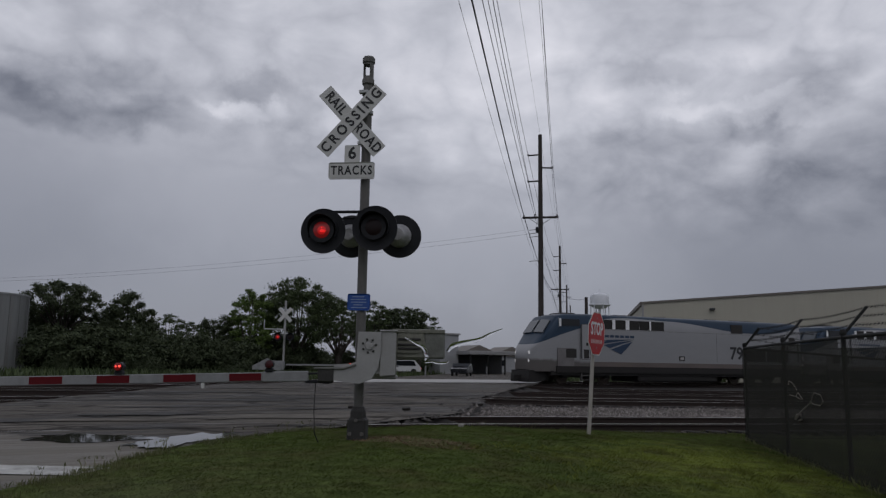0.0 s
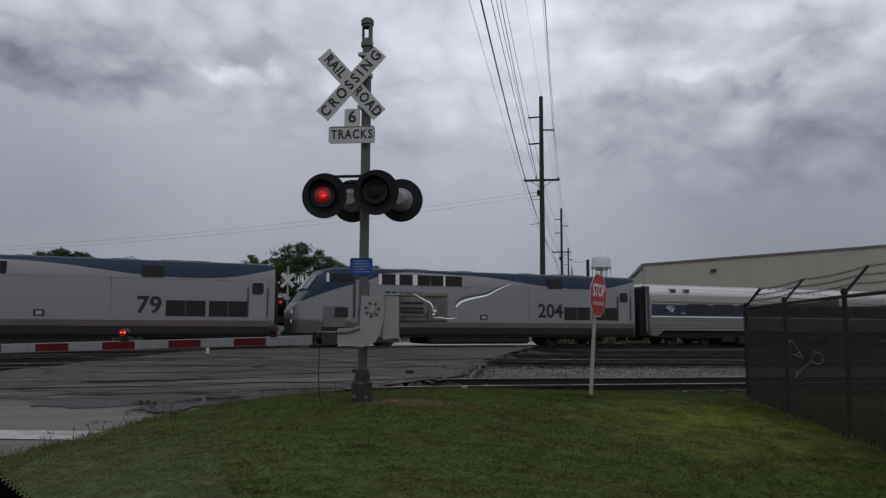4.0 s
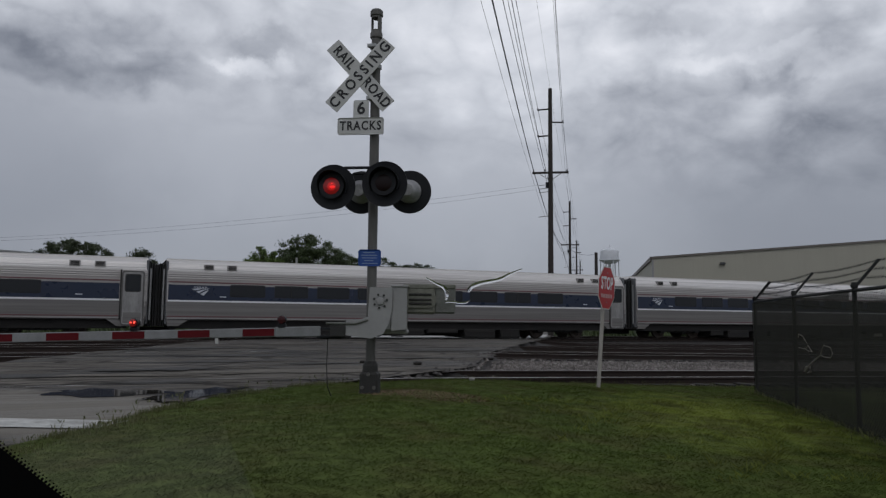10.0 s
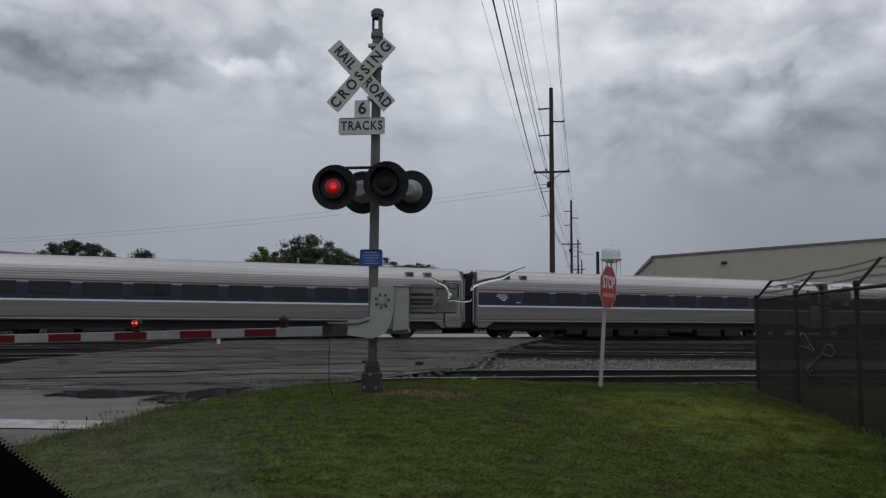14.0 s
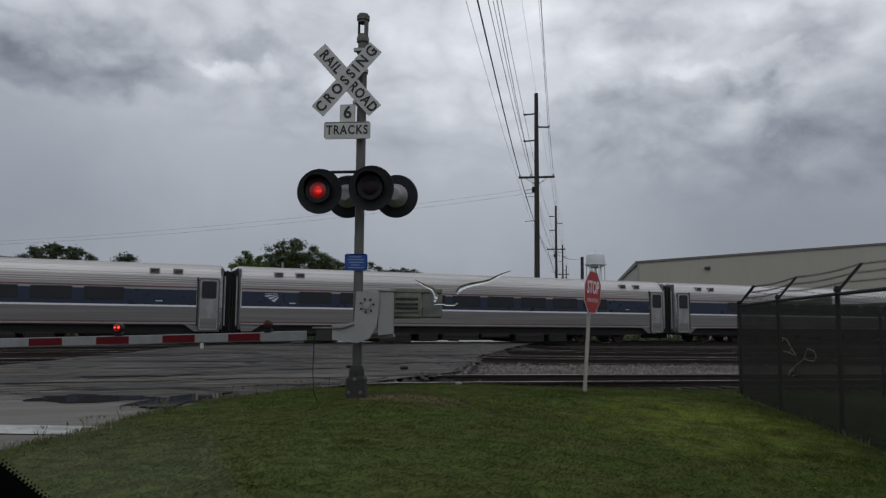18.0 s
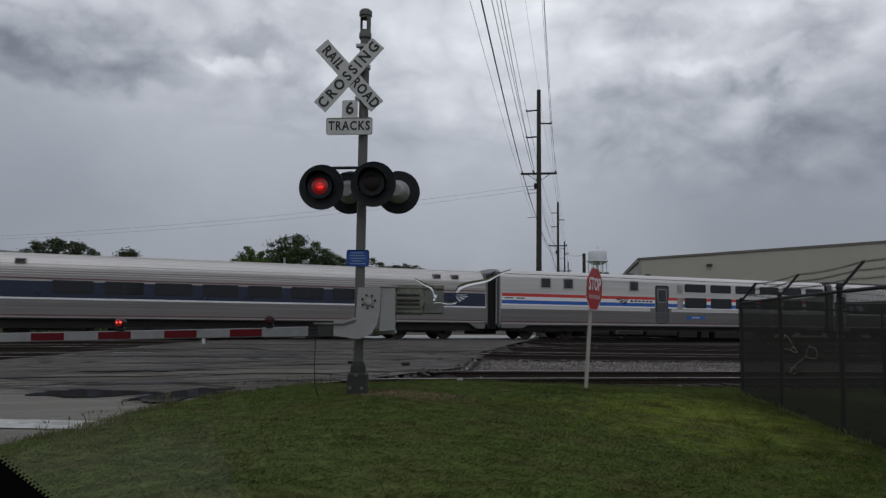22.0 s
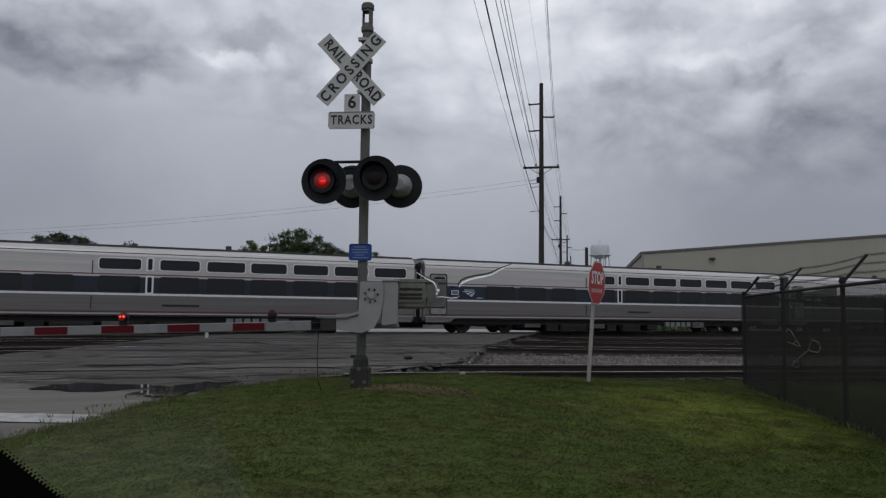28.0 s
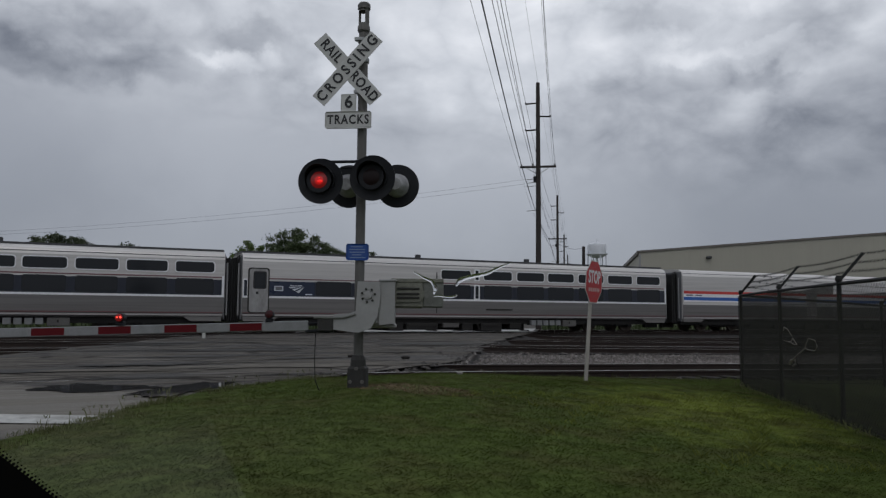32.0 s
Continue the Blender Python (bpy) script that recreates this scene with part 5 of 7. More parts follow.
def flasher(parent, m, first, size=0.30, name="signal_light"):
    """Round black background, hood and a two-sided bulb carrier inside; front towards -y of m."""
    head = part(name, Geo().lathe([(0.0, -0.01), (size * 0.96, -0.012), (size, 0.0), (size, 0.02), (size * 0.94, 0.012), (0.12, 0.012), (0.0, 0.012)], 40, m=m @ pose(0, 0, 0, 90, 0, 0)), M["black"], parent, "black round signal head", smooth=True)
    # housing behind the disc
    part("housing", Geo().lathe([(0.0, -0.20), (0.08, -0.20), (0.15, -0.12), (0.165, -0.03), (0.165, -0.012), (0.0, -0.012)], 24, m=m @ pose(0, 0, 0, 90, 0, 0)), M["lamp_back"], head, smooth=True)
    g = Geo()
    n, r = 22, 0.19
    for k in range(n):
        a0, a1 = radians(-25 + 230 * k / n), radians(-25 + 230 * (k + 1) / n)
        P = []
        for a in (a0, a1):
            reach = 0.07 + 0.15 * max(0.0, math.sin(a))
            for rr in (r, r + 0.008):
                P += [(rr * math.cos(a), -0.012, rr * math.sin(a)), (rr * math.cos(a), -0.012 - reach, rr * math.sin(a))]
        g.add([m @ Vector(p) for p in P], [(0, 1, 5, 4), (2, 6, 7, 3), (1, 3, 7, 5), (0, 4, 6, 2), (0, 2, 3, 1), (4, 5, 7, 6)])
    part("hood", g, M["black"], head, smooth=True)
    part("lens_tube", Geo().lathe([(0.118, -0.004), (0.165, -0.004), (0.165, 0.085), (0.118, 0.085)], 30, m=m @ pose(0, -0.012, 0, 90, 0, 0)), M["black"], head, smooth=True)
    home = m @ pose(0, -0.085, 0)
    dome = [(0.0, 0.003), (0.113, 0.003), (0.110, 0.012), (0.085, 0.022), (0.04, 0.028), (0.0, 0.029)]
    lens = Geo().lathe(dome, 28, 0, pose(0, 0, 0, 90, 0, 0)).lathe(dome, 28, 1, pose(0, 0, 0, -90, 0, 0))
    lens.lathe([(0.0, 0.018), (0.078, 0.018), (0.05, 0.029), (0.0, 0.0305)], 11, 3, pose(0.004, 0, -0.004, 90, 0, 0))
    lens.lathe([(0.0, 0.022), (0.034, 0.022), (0.022, 0.033), (0.0, 0.035)], 7, 2, pose(0.016, 0, -0.016, 90, 0, 0) @ Matrix.Diagonal((1.5, 0.8, 1, 1)))
    lens.lathe([(0.0, 0.022), (0.012, 0.022), (0.008, 0.034), (0.0, 0.035)], 5, 2, pose(0.006, 0, 0.028, 90, 0, 0))
    bulb = part("lens", lens, [M["red_glow"], M["red_lens"], M["red_core"], M["red_mid"]], head, "red round lens", smooth=True, m=home)
    FLASH.append((bulb, home, first))
    return head


def crossbuck(parent, m, label, words=True):
    """Two white blades across each other, front towards -y of m."""
    for i, (ang, txt) in enumerate(((-48, ("RAIL", "ROAD")), (48, ("CROSSING",)))):
        y = -0.012 * i
        mm = m @ pose(0, y, 0) @ Matrix.Rotation(radians(-ang), 4, "Y")
        b = part("crossbuck_blade", Geo().rbox(-0.61, 0.61, -0.005, 0.005, -0.115, 0.115, 0.004, m=mm), M["white_sign"], parent, label)
        if words:
            if len(txt) == 2:
                for w, x in zip(txt, (-0.365, 0.365)):
                    text_part(w, 0.145, M["letter"], b, mm @ pose(x * 0.96, -0.009, 0), 0.84, 1.15)
            else:
                text_part(txt[0], 0.15, M["letter"], b, mm @ pose(0, -0.009, 0), 0.90, 1.44)


def gate_lamp(parent, m, first):
    g = Geo().rbox(-0.05, 0.05, -0.05, 0.05, 0.0, 0.05, 0.01, m=m).lathe([(0.0, -0.06), (0.055, -0.06), (0.055, 0.06), (0.0, 0.06)], 18, 0, m @ pose(0, 0, 0.10, 90, 0, 0))
    b = part("gate_light", g, M["black"], parent, "small gate lamp in black case", smooth=True)
    home = m @ pose(0, -0.075, 0.10)
    lens = Geo().lathe([(0.0, 0.002), (0.048, 0.002), (0.043, 0.012), (0.0, 0.018)], 18, 0, pose(0, 0, 0, 90, 0, 0))
    lens.lathe([(0.0, 0.002), (0.048, 0.002), (0.043, 0.012), (0.0, 0.018)], 18, 1, pose(0, 0, 0, -90, 0, 0))
    for x, r in ((-0.02, 0.013), (0.022, 0.016)):
        lens.lathe([(0.0, 0.008), (r, 0.008), (r * 0.7, 0.021), (0.0, 0.022)], 12, 2, pose(x, 0, 0.004, 90, 0, 0))
    o = part("lens", lens, [M["red_glow"], M["gate_lens"], M["gate_core"]], b, "red round lens", smooth=True, m=home)
    FLASH.append((o, home, first))


M["weight_dark"] = mat("dark weathered steel", (0.18, 0.182, 0.15), 0.8, 0.1, 0.4, 8, 0.2, 40, 0.8, (0.09, 0.092, 0.075))
M["weight_pale"] = mat("blotched grey steel", (0.15, 0.155, 0.14), 0.8, 0.1, 0.3, 7, 0.2, 40, 0.8, (0.06, 0.062, 0.055))


def build_signal():
    base = Vector((3.19, 9.77, 0.42))
    th = thing("crossing_signal", pose(*base, 0, 0, -30.1), "railroad crossing signal mast with crossbuck, red flashers and lowered gate", "crossing signal")
    part("mast", Geo().tube([(0, 0, 0.3), (0, 0, 4.85)], 0.064, 20), M["mast"], th, "weathered grey mast", smooth=True)
    part("base_housing", Geo().rbox(-0.122, 0.122, -0.12, 0.12, -0.06, 0.30, 0.03).lathe([(0.105, 0.30), (0.10, 0.38), (0.075, 0.44), (0.0, 0.44)], 16), M["cast_dark"], th, "dark cast base housing")
    for x, z in ((-0.08, 0.1), (0.08, 0.1), (0.0, 0.27)):
        part("base_bolt", Geo().lathe([(0.0, 0), (0.025, 0), (0.025, 0.02), (0.0, 0.02)], 6, m=pose(x, -0.12, z, 90, 0, 0)), M["mast"], th)
    part("footing", Geo().rbox(-0.26, 0.26, -0.26, 0.26, -0.4, -0.045, 0.03), M["concrete"], th)
    bell = part("bell_housing", Geo().lathe([(0.068, 4.82), (0.085, 4.84), (0.085, 4.90), (0.073, 4.92), (0.073, 4.945), (0.0, 4.945)], 20), M["mast"], th, "grey bell housing", smooth=True)
    part("bell_cap", Geo().lathe([(0.0, 5.115), (0.073, 5.115), (0.073, 5.14), (0.088, 5.15), (0.088, 5.21), (0.07, 5.235), (0.0, 5.24)], 20), M["mast"], bell, smooth=True)
    for a0, a1 in ((295, 420), (138, 213)):
        g = Geo()
        for k in range(10):
            P = [(r * math.cos(radians(a)), r * math.sin(radians(a)), z) for z in (4.945, 5.135) for a in (a0 + (a1 - a0) * k / 10, a0 + (a1 - a0) * (k + 1) / 10) for r in (0.066, 0.073)]
            g.add(P, [(0, 1, 3, 2), (4, 6, 7, 5), (0, 4, 5, 1), (2, 3, 7, 6), (1, 5, 7, 3), (0, 2, 6, 4)])
        part("bell_wall", g, M["mast"], bell)
    for z in (4.68, 3.95, 4.40, 3.58):
        part("clamp", Geo().lathe([(0.066, z), (0.082, z), (0.082, z + 0.05), (0.066, z + 0.05)], 18).box(-0.10, 0.02, -0.12, -0.05, z, z + 0.04), M["galv"], th)
    crossbuck(th, pose(-0.185, -0.125, 4.278, 0, 0, 0) @ Matrix.Scale(0.965, 4), "white crossbuck blade with black lettering")
    s6 = part("count_sign", Geo().rbox(-0.105, 0.105, -0.005, 0.005, -0.12, 0.145, 0.012, m=pose(-0.165, -0.12, 3.785)), M["white_sign"], th)
    text_part("6", 0.17, M["letter"], s6, pose(-0.165, -0.128, 3.815))
    st = part("count_sign", Geo().rbox(-0.315, 0.315, -0.005, 0.005, -0.115, 0.115, 0.02, m=pose(-0.165, -0.132, 3.573)), M["white_sign"], th)
    text_part("TRACKS", 0.125, M["letter"], st, pose(-0.165, -0.14, 3.573), 0.80, 1.18)
    # light bar and four heads
    part("crossarm", Geo().tube([(-0.40, -0.06, 3.02), (0.30, -0.06, 3.02)], 0.02, 10).tube([(-0.30, 0.1, 2.97), (0.40, 0.1, 2.97)], 0.02, 10).rbox(-0.1, 0.1, -0.09, 0.12, 2.72, 2.86, 0.02), M["black"], th)
    for s, first in ((-1, True), (1, False)):
        part("light_bracket", Geo().tube([(s * 0.35 - 0.1, -0.06, 3.02), (s * 0.35 - 0.1, -0.12, 2.80)], 0.02, 8), M["black"], th)
        flasher(th, pose(s * 0.345 - 0.132, -0.30, 2.75 if s > 0 else 2.715), first)
        flasher(th, pose(s * 0.34 + 0.105, 0.30, 2.745) @ BACK, first)
    # blue notice
    bl = part("notice", Geo().rbox(-0.15, 0.15, -0.004, 0.004, -0.11, 0.11, 0.02, m=pose(-0.02, -0.075, 1.80, 0, 0, 4)), M["blue_sign"], th, "small blue notice with white lines")
    for k, (a, b) in enumerate(((-0.09, 0.07), (-0.11, 0.10), (-0.10, 0.10), (-0.07, 0.05), (-0.10, 0.11))):
        part("lettering_bar", Geo().box(a, b, -0.008, -0.005, -0.0055, 0.0055, m=pose(-0.02, -0.075, 1.87 - 0.036 * k, 0, 0, 4)), M["notice_line"], bl)
    # gate machine, faces the camera's side
    q = pose(0, 0, 0, 0, 0, 8)
    mech = part("gate_machine", Geo().rbox(0.03, 0.30, -0.28, 0.16, 0.84, 1.40, 0.03, m=q).rbox(-0.06, 0.50, -0.20, 0.12, 0.80, 0.86, 0.02, m=q), M["cabinet"], th, "grey gate machine housing")
    part("machine_door", Geo().plate([(0.28, 0.84), (0.48, 0.86), (0.48, 1.42), (0.28, 1.42)], -0.30, 0.16, m=q), M["cabinet"], mech)
    part("machine_lid", Geo().rbox(0.27, 0.50, -0.32, 0.18, 1.405, 1.43, 0.008, m=q), M["cabinet"], mech)
    poly = [(-0.30, 0.78), (0.02, 0.74), (0.18, 0.80), (0.26, 0.95), (0.29, 1.12), (0.29, 1.40), (0.0, 1.40), (-0.02, 1.02), (-0.10, 0.99), (-0.30, 0.98)]
    part("counterweight_cheek", Geo().plate(poly, -0.345, -0.315, m=q), M["cabinet"], th, "grey curved counterweight arm plate")
    for k in range(7):
        a = radians(50 * k + 10)
        part("bolt", Geo().lathe([(0, 0), (0.016, 0), (0.016, 0.018), (0, 0.018)], 6, m=q @ pose(0.14 + 0.085 * math.cos(a), -0.345, 1.22 + 0.085 * math.sin(a), 90, 0, 0)), M["cast_dark"], mech)
    part("hub", Geo().lathe([(0, 0), (0.05, 0), (0.045, 0.03), (0, 0.035)], 16, m=q @ pose(0.14, -0.345, 1.22, 90, 0, 0)), M["cabinet"], mech)
    part("arm_bracket", Geo().tube([(-0.02, -0.36, 0.98), (-0.18, -0.36, 0.93), (-0.55, -0.36, 0.93)], 0.014, 8), M["weight_pale"], th, m=q)
    part("bracket_block", Geo().rbox(-0.50, -0.30, -0.36, -0.30, 0.76, 0.92, 0.01), M["cast_dark"], th, m=q)
    cw = part("counterweight", Geo().rbox(0.44, 0.86, -0.06, 0.10, 1.06, 1.44, 0.03, m=q), M["weight_dark"], th, "dark counterweight with slotted plates")
    ring = []
    for cx, a0 in ((0.76, -90), (0.60, 90)):
        ring += [(cx + 0.105 * math.cos(radians(a0 + a)), 1.25 + 0.105 * math.sin(radians(a0 + a))) for a in range(0, 181, 20)]
    part("slot_plate", Geo().plate([(0.46, 1.145), (0.76, 1.145), *ring[1:9], (0.76, 1.355), (0.46, 1.355)], -0.085, -0.06, m=q), M["weight_dark"], cw)
    for z in (1.185, 1.235, 1.305):
        part("slot", Geo().rbox(0.50, 0.80, -0.10, -0.085, z, z + 0.03, 0.005, m=q), M["cast_dark"], cw)
    part("weight_plate", Geo().rbox(0.84, 1.12, -0.05, 0.09, 1.07, 1.43, 0.02, m=q), M["weight_pale"], cw, "pale blotched weight plate")
    part("weight_rim", Geo().rbox(0.42, 1.12, -0.07, 0.10, 1.40, 1.455, 0.01, m=q), M["weight_dark"], cw)
    part("cable", Geo().tube([(-0.5, -0.3, 0.80), (-0.51, -0.3, 0.4), (-0.5, -0.28, 0.12), (-0.46, -0.2, -0.03)], 0.006, 6), M["grille"], th)
    # gate arm: from the machine across the road
    a0, a1 = Vector((2.62, 9.72, 1.25)), Vector((-5.4, 12.65, 0.99))
    inv = th.matrix_basis.inverted()
    d = (a1 - a0)
    L = d.length
    rot = Matrix.Rotation(math.atan2(d.y, d.x), 4, "Z") @ Matrix.Rotation(-math.asin(d.z / L), 4, "Y")
    am = inv @ Matrix.Translation(a0) @ rot
    arm = part("gate_arm", Geo().rbox(0.14, L, -0.02, 0.02, -0.058, 0.058, 0.008, m=am), M["white_arm"], th, "white gate arm with red bands")
    part("arm_root", Geo().rbox(0.12, 0.70, -0.03, 0.03, -0.066, 0.066, 0.01, m=am), M["white_arm"], arm)
    part("arm_clamp", Geo().rbox(-0.20, 0.16, -0.03, 0.03, -0.09, -0.05, 0.008, m=am).rbox(-0.16, -0.06, -0.05, 0.05, -0.10, 0.05, 0.01, m=am).rbox(-0.20, 0.16, -0.02, 0.02, 0.02, 0.045, 0.006, m=am), M["black"], arm)
    for k in range(9):
        x = 0.71 + 0.815 * k
        part("red_band", Geo().box(x, x + 0.40, -0.024, 0.024, -0.046, 0.047, m=am), M["red_tape"], arm)
    for x, first in ((0.61, False), (2.47, True), (7.75, True)):
        gate_lamp(arm, am @ pose(x, 0, 0.058, 0, 0, 180), first)
    part("tip_weight", Geo().rbox(1.42, 1.46, -0.01, 0.01, -0.13, -0.05, 0.003, m=am), M["white_sign"], arm)
    return th


build_signal()


def build_far_signal():
    th = thing("crossing_signal", pose(13.38, 60.3, 0.25, 0, 0, -20), "distant crossing signal with crossbuck and red flashers", "crossing signal")
    part("mast", Geo().tube([(0, 0, 0), (0, 0, 6.0)], 0.085, 10), M["cabinet"], th)
    part("base_housing", Geo().rbox(-0.2, 0.2, -0.2, 0.2, 0, 0.4, 0.02), M["mast"], th)
    crossbuck(th, pose(0, -0.12, 4.88) @ Matrix.Diagonal((1.15, 1, 1.15, 1)), "white crossbuck blade seen from afar", False)
    part("crossarm", Geo().tube([(-0.55, 0, 3.4), (0.55, 0, 3.4)], 0.04, 8).tube([(-1.6, 0, 3.75), (0, 0, 3.75)], 0.05, 8).tube([(-1.6, 0, 3.75), (-1.6, 0, 4.5)], 0.04, 8), M["galv"], th)
    for s, first in ((-1, True), (1, False)):
        flasher(th, pose(s * 0.48, -0.25, 3.15) @ Matrix.Scale(1.6, 4), first, 0.21)
    part("gate_machine", Geo().rbox(-0.9, 0.1, -0.3, 0.3, 0.7, 1.3, 0.05), M["white_arm"], th)
    part("counterweight_cheek", Geo().plate([(-2.3, 0.9), (-1.2, 1.5), (0.1, 0.7), (0.2, 0.4), (-0.6, 0.6), (-2.3, 0.6)], -0.35, -0.3), M["white_arm"], th)
    arm = part("gate_arm", Geo().rbox(0.2, 9, -0.03, 0.03, 0.95, 1.08, 0.01), M["white_arm"], th)
    gate_lamp(arm, pose(5.2, 0, 1.08), True)


build_far_signal()


# ---- stop sign ----
def build_stop_sign():
    th = thing("stop_sign", pose(7.95, 11.43, ground_z(7.95, 11.43) - 0.03), "red octagonal stop sign on a leaning pale wooden post", "stop sign")
    th.matrix_basis = th.matrix_basis @ Matrix.Rotation(radians(2.9), 4, Vector((0.575, 0.818, 0))) @ pose(0, 0, 0, 0, 0, 33)
    part("post", Geo().tube([(-0.04, 0, -0.1), (-0.018, 0, 0.5), (0.0, 0, 1.0), (0.012, 0, 1.5), (0.014, 0, 2.05)], 0.036, 4), M["pale_wood"], th, "pale weathered wooden post")

    def octo(r):
        return [(r * math.cos(radians(22.5 + 45 * k)), r * math.sin(radians(22.5 + 45 * k))) for k in range(8)]
    c = pose(0.01, -0.055, 1.78)
    board = part("sign_board", Geo().plate(octo(0.412), -0.003, 0.003, m=c), M["white_sign"], th, "white rimmed octagon")
    part("sign_face", Geo().plate(octo(0.388), -0.006, -0.0025, m=c), M["red_sign"], board, "red sign face")
    text_part("STOP", 0.225, M["white_mark"], board, c @ pose(0, -0.0085, 0.075), 0.74, 1.02)
    for k, (a, b) in enumerate(((-0.25, -0.185), (-0.16, -0.09), (-0.055, 0.01), (0.035, 0.10), (0.13, 0.175), (0.195, 0.25))):
        part("lettering_bar", Geo().box(a, b, -0.0095, -0.0062, -0.175, -0.105, m=c), M["pale_mark"], board)
    for z in (-0.25, 0.27):
        part("bolt", Geo().lathe([(0, 0), (0.012, 0), (0.012, 0.008), (0, 0.008)], 6, m=c @ pose(0, -0.006, z, 90, 0, 0)), M["galv"], th)


M["pale_mark"] = mat("faded pale marking", (0.50, 0.33, 0.32), 0.5, 0, 0.2)
M["pale_wood"] = mat("pale weathered wood", (0.36, 0.34, 0.31), 0.85, 0, 0.2, 4, 0.3, 40, 0.4, (0.16, 0.14, 0.12), (1, 1, 0.15))
build_stop_sign()


# ---- chain-link fence ----
def screen_material():
    m = mat("black privacy mesh", (0.044, 0.044, 0.038), 0.95, 0, 0.2, 4, spec=0.0)
    N, L = m.node_tree.nodes, m.node_tree.links
    b, out = N["Principled BSDF"], N["Material Output"]
    tr, mx = N.new("ShaderNodeBsdfTransparent"), N.new("ShaderNodeMixShader")
    n = N.new("ShaderNodeTexNoise")
    tc = N.new("ShaderNodeTexCoord")
    n.inputs["Scale"].default_value = 1.3
    L.new(tc.outputs["Object"], n.inputs["Vector"])
    r = N.new("ShaderNodeMapRange")
    r.inputs["To Min"].default_value, r.inputs["To Max"].default_value = 0.76, 0.88
    L.new(n.outputs[0], r.inputs["Value"])
    L.new(r.outputs[0], mx.inputs[0]), L.new(tr.outputs[0], mx.inputs[1]), L.new(b.outputs[0], mx.inputs[2])
    L.new(mx.outputs[0], out.inputs[0])
    return m


M["screen"] = screen_material()
CORNER = Vector((11.61, 11.42))


def build_fence(az, lean_az, n, gap, label, screen):
    d = Vector((math.cos(radians(az)), math.sin(radians(az))))
    ln = Vector((math.cos(radians(lean_az)), math.sin(radians(lean_az))))
    th = thing("fence", pose(CORNER.x, CORNER.y, 0), label, "fence")
    P = []
    for k in range(n + 1):
        p = d * gap * k
        z = ground_z(CORNER.x + p.x, CORNER.y + p.y) if (CORNER.y + p.y) < 16 else 0.2
        P.append((p, z))
    H = 1.80
    for k, (p, z) in enumerate(P):
        po = part("post", Geo().tube([(p.x, p.y, z - 0.3), (p.x, p.y, z + H + 0.02)], 0.030, 12), M["fence_post"], th, smooth=True)
        part("barb_arm", Geo().tube([(p.x, p.y, z + H), (p.x + 0.30 * ln.x, p.y + 0.30 * ln.y, z + H + 0.36)], 0.02, 6), M["fence_post"], po)
        part("post_cap", Geo().lathe([(0.042, 0), (0.046, 0.03), (0.03, 0.07), (0, 0.075)], 12, m=pose(p.x, p.y, z + H)), M["fence_post"], po)
    part("top_rail", Geo().tube([(p.x, p.y, z + H - 0.03) for p, z in P], 0.023, 8), M["fence_post"], th)
    part("bottom_wire", Geo().tube([(p.x, p.y, z + 0.06) for p, z in P], 0.006, 5), M["fence_post"], th)
    for f in (0.35, 0.66, 0.98):
        g = Geo()
        path = []
        for (p, z), (p2, z2) in zip(P, P[1:]):
            for t in (0, 0.25, 0.5, 0.75):
                sag = 0.03 * math.sin(math.pi * t)
                q = p.lerp(p2, t)
                path.append((q.x + 0.30 * f * ln.x, q.y + 0.30 * f * ln.y, z + (z2 - z) * t + H + 0.36 * f - sag))
        p, z = P[-1]
        path.append((p.x + 0.30 * f * ln.x, p.y + 0.30 * f * ln.y, z + H + 0.36 * f))
        g.tube(path, 0.0035, 5)
        for a, b in zip(path, path[1:]):
            a, b = Vector(a), Vector(b)
            for s in range(6):
                c = a.lerp(b, (s + 0.5) / 6)
                g.tube([c + Vector((-0.02, 0.01, -0.022)), c + Vector((0.02, -0.01, 0.022))], 0.003, 3)
                g.tube([c + Vector((0.02, 0.01, -0.02)), c + Vector((-0.02, -0.01, 0.02))], 0.003, 3)
        part("barbed_wire", g, M["fence_post"], th)
    # woven wire: crossing strands
    total, step, r = gap * n, 0.054, 0.0019
    g = Geo()

    def base(s):
        k = min(n - 1, max(0, int(s / gap)))
        t = s / gap - k
        return P[k][1] + (P[k + 1][1] - P[k][1]) * t
    for sign in (-1, 1):
        s = -H
        while s < total:
            a, b = s, s + H
            za, zb = 0.05, H - 0.05
            if sign < 0:
                a, b = b, a
            pa, pb = [], []
            ta = (0 - a) / (b - a)
            lo, hi = 0.0, 1.0
            for lim, up in ((0.0, False), (total, True)):
                t = (lim - a) / (b - a)
                if (b > a) != up:
                    lo = max(lo, t)
                else:
                    hi = min(hi, t)
            if hi > lo:
                pts = []
                for t in (lo, hi):
                    q = d * (a + (b - a) * t)
                    pts.append(Vector((q.x, q.y, base(a + (b - a) * t) + za + (zb - za) * t)) + Vector((-d.y, d.x, 0)) * 0.002 * sign)
                g.tube(pts, r, 3, caps=False)
            s += step * 1.414
    part("chain_link", g, M["fence_post"], th, "dark chain-link wire")["kind"] = "stuff"
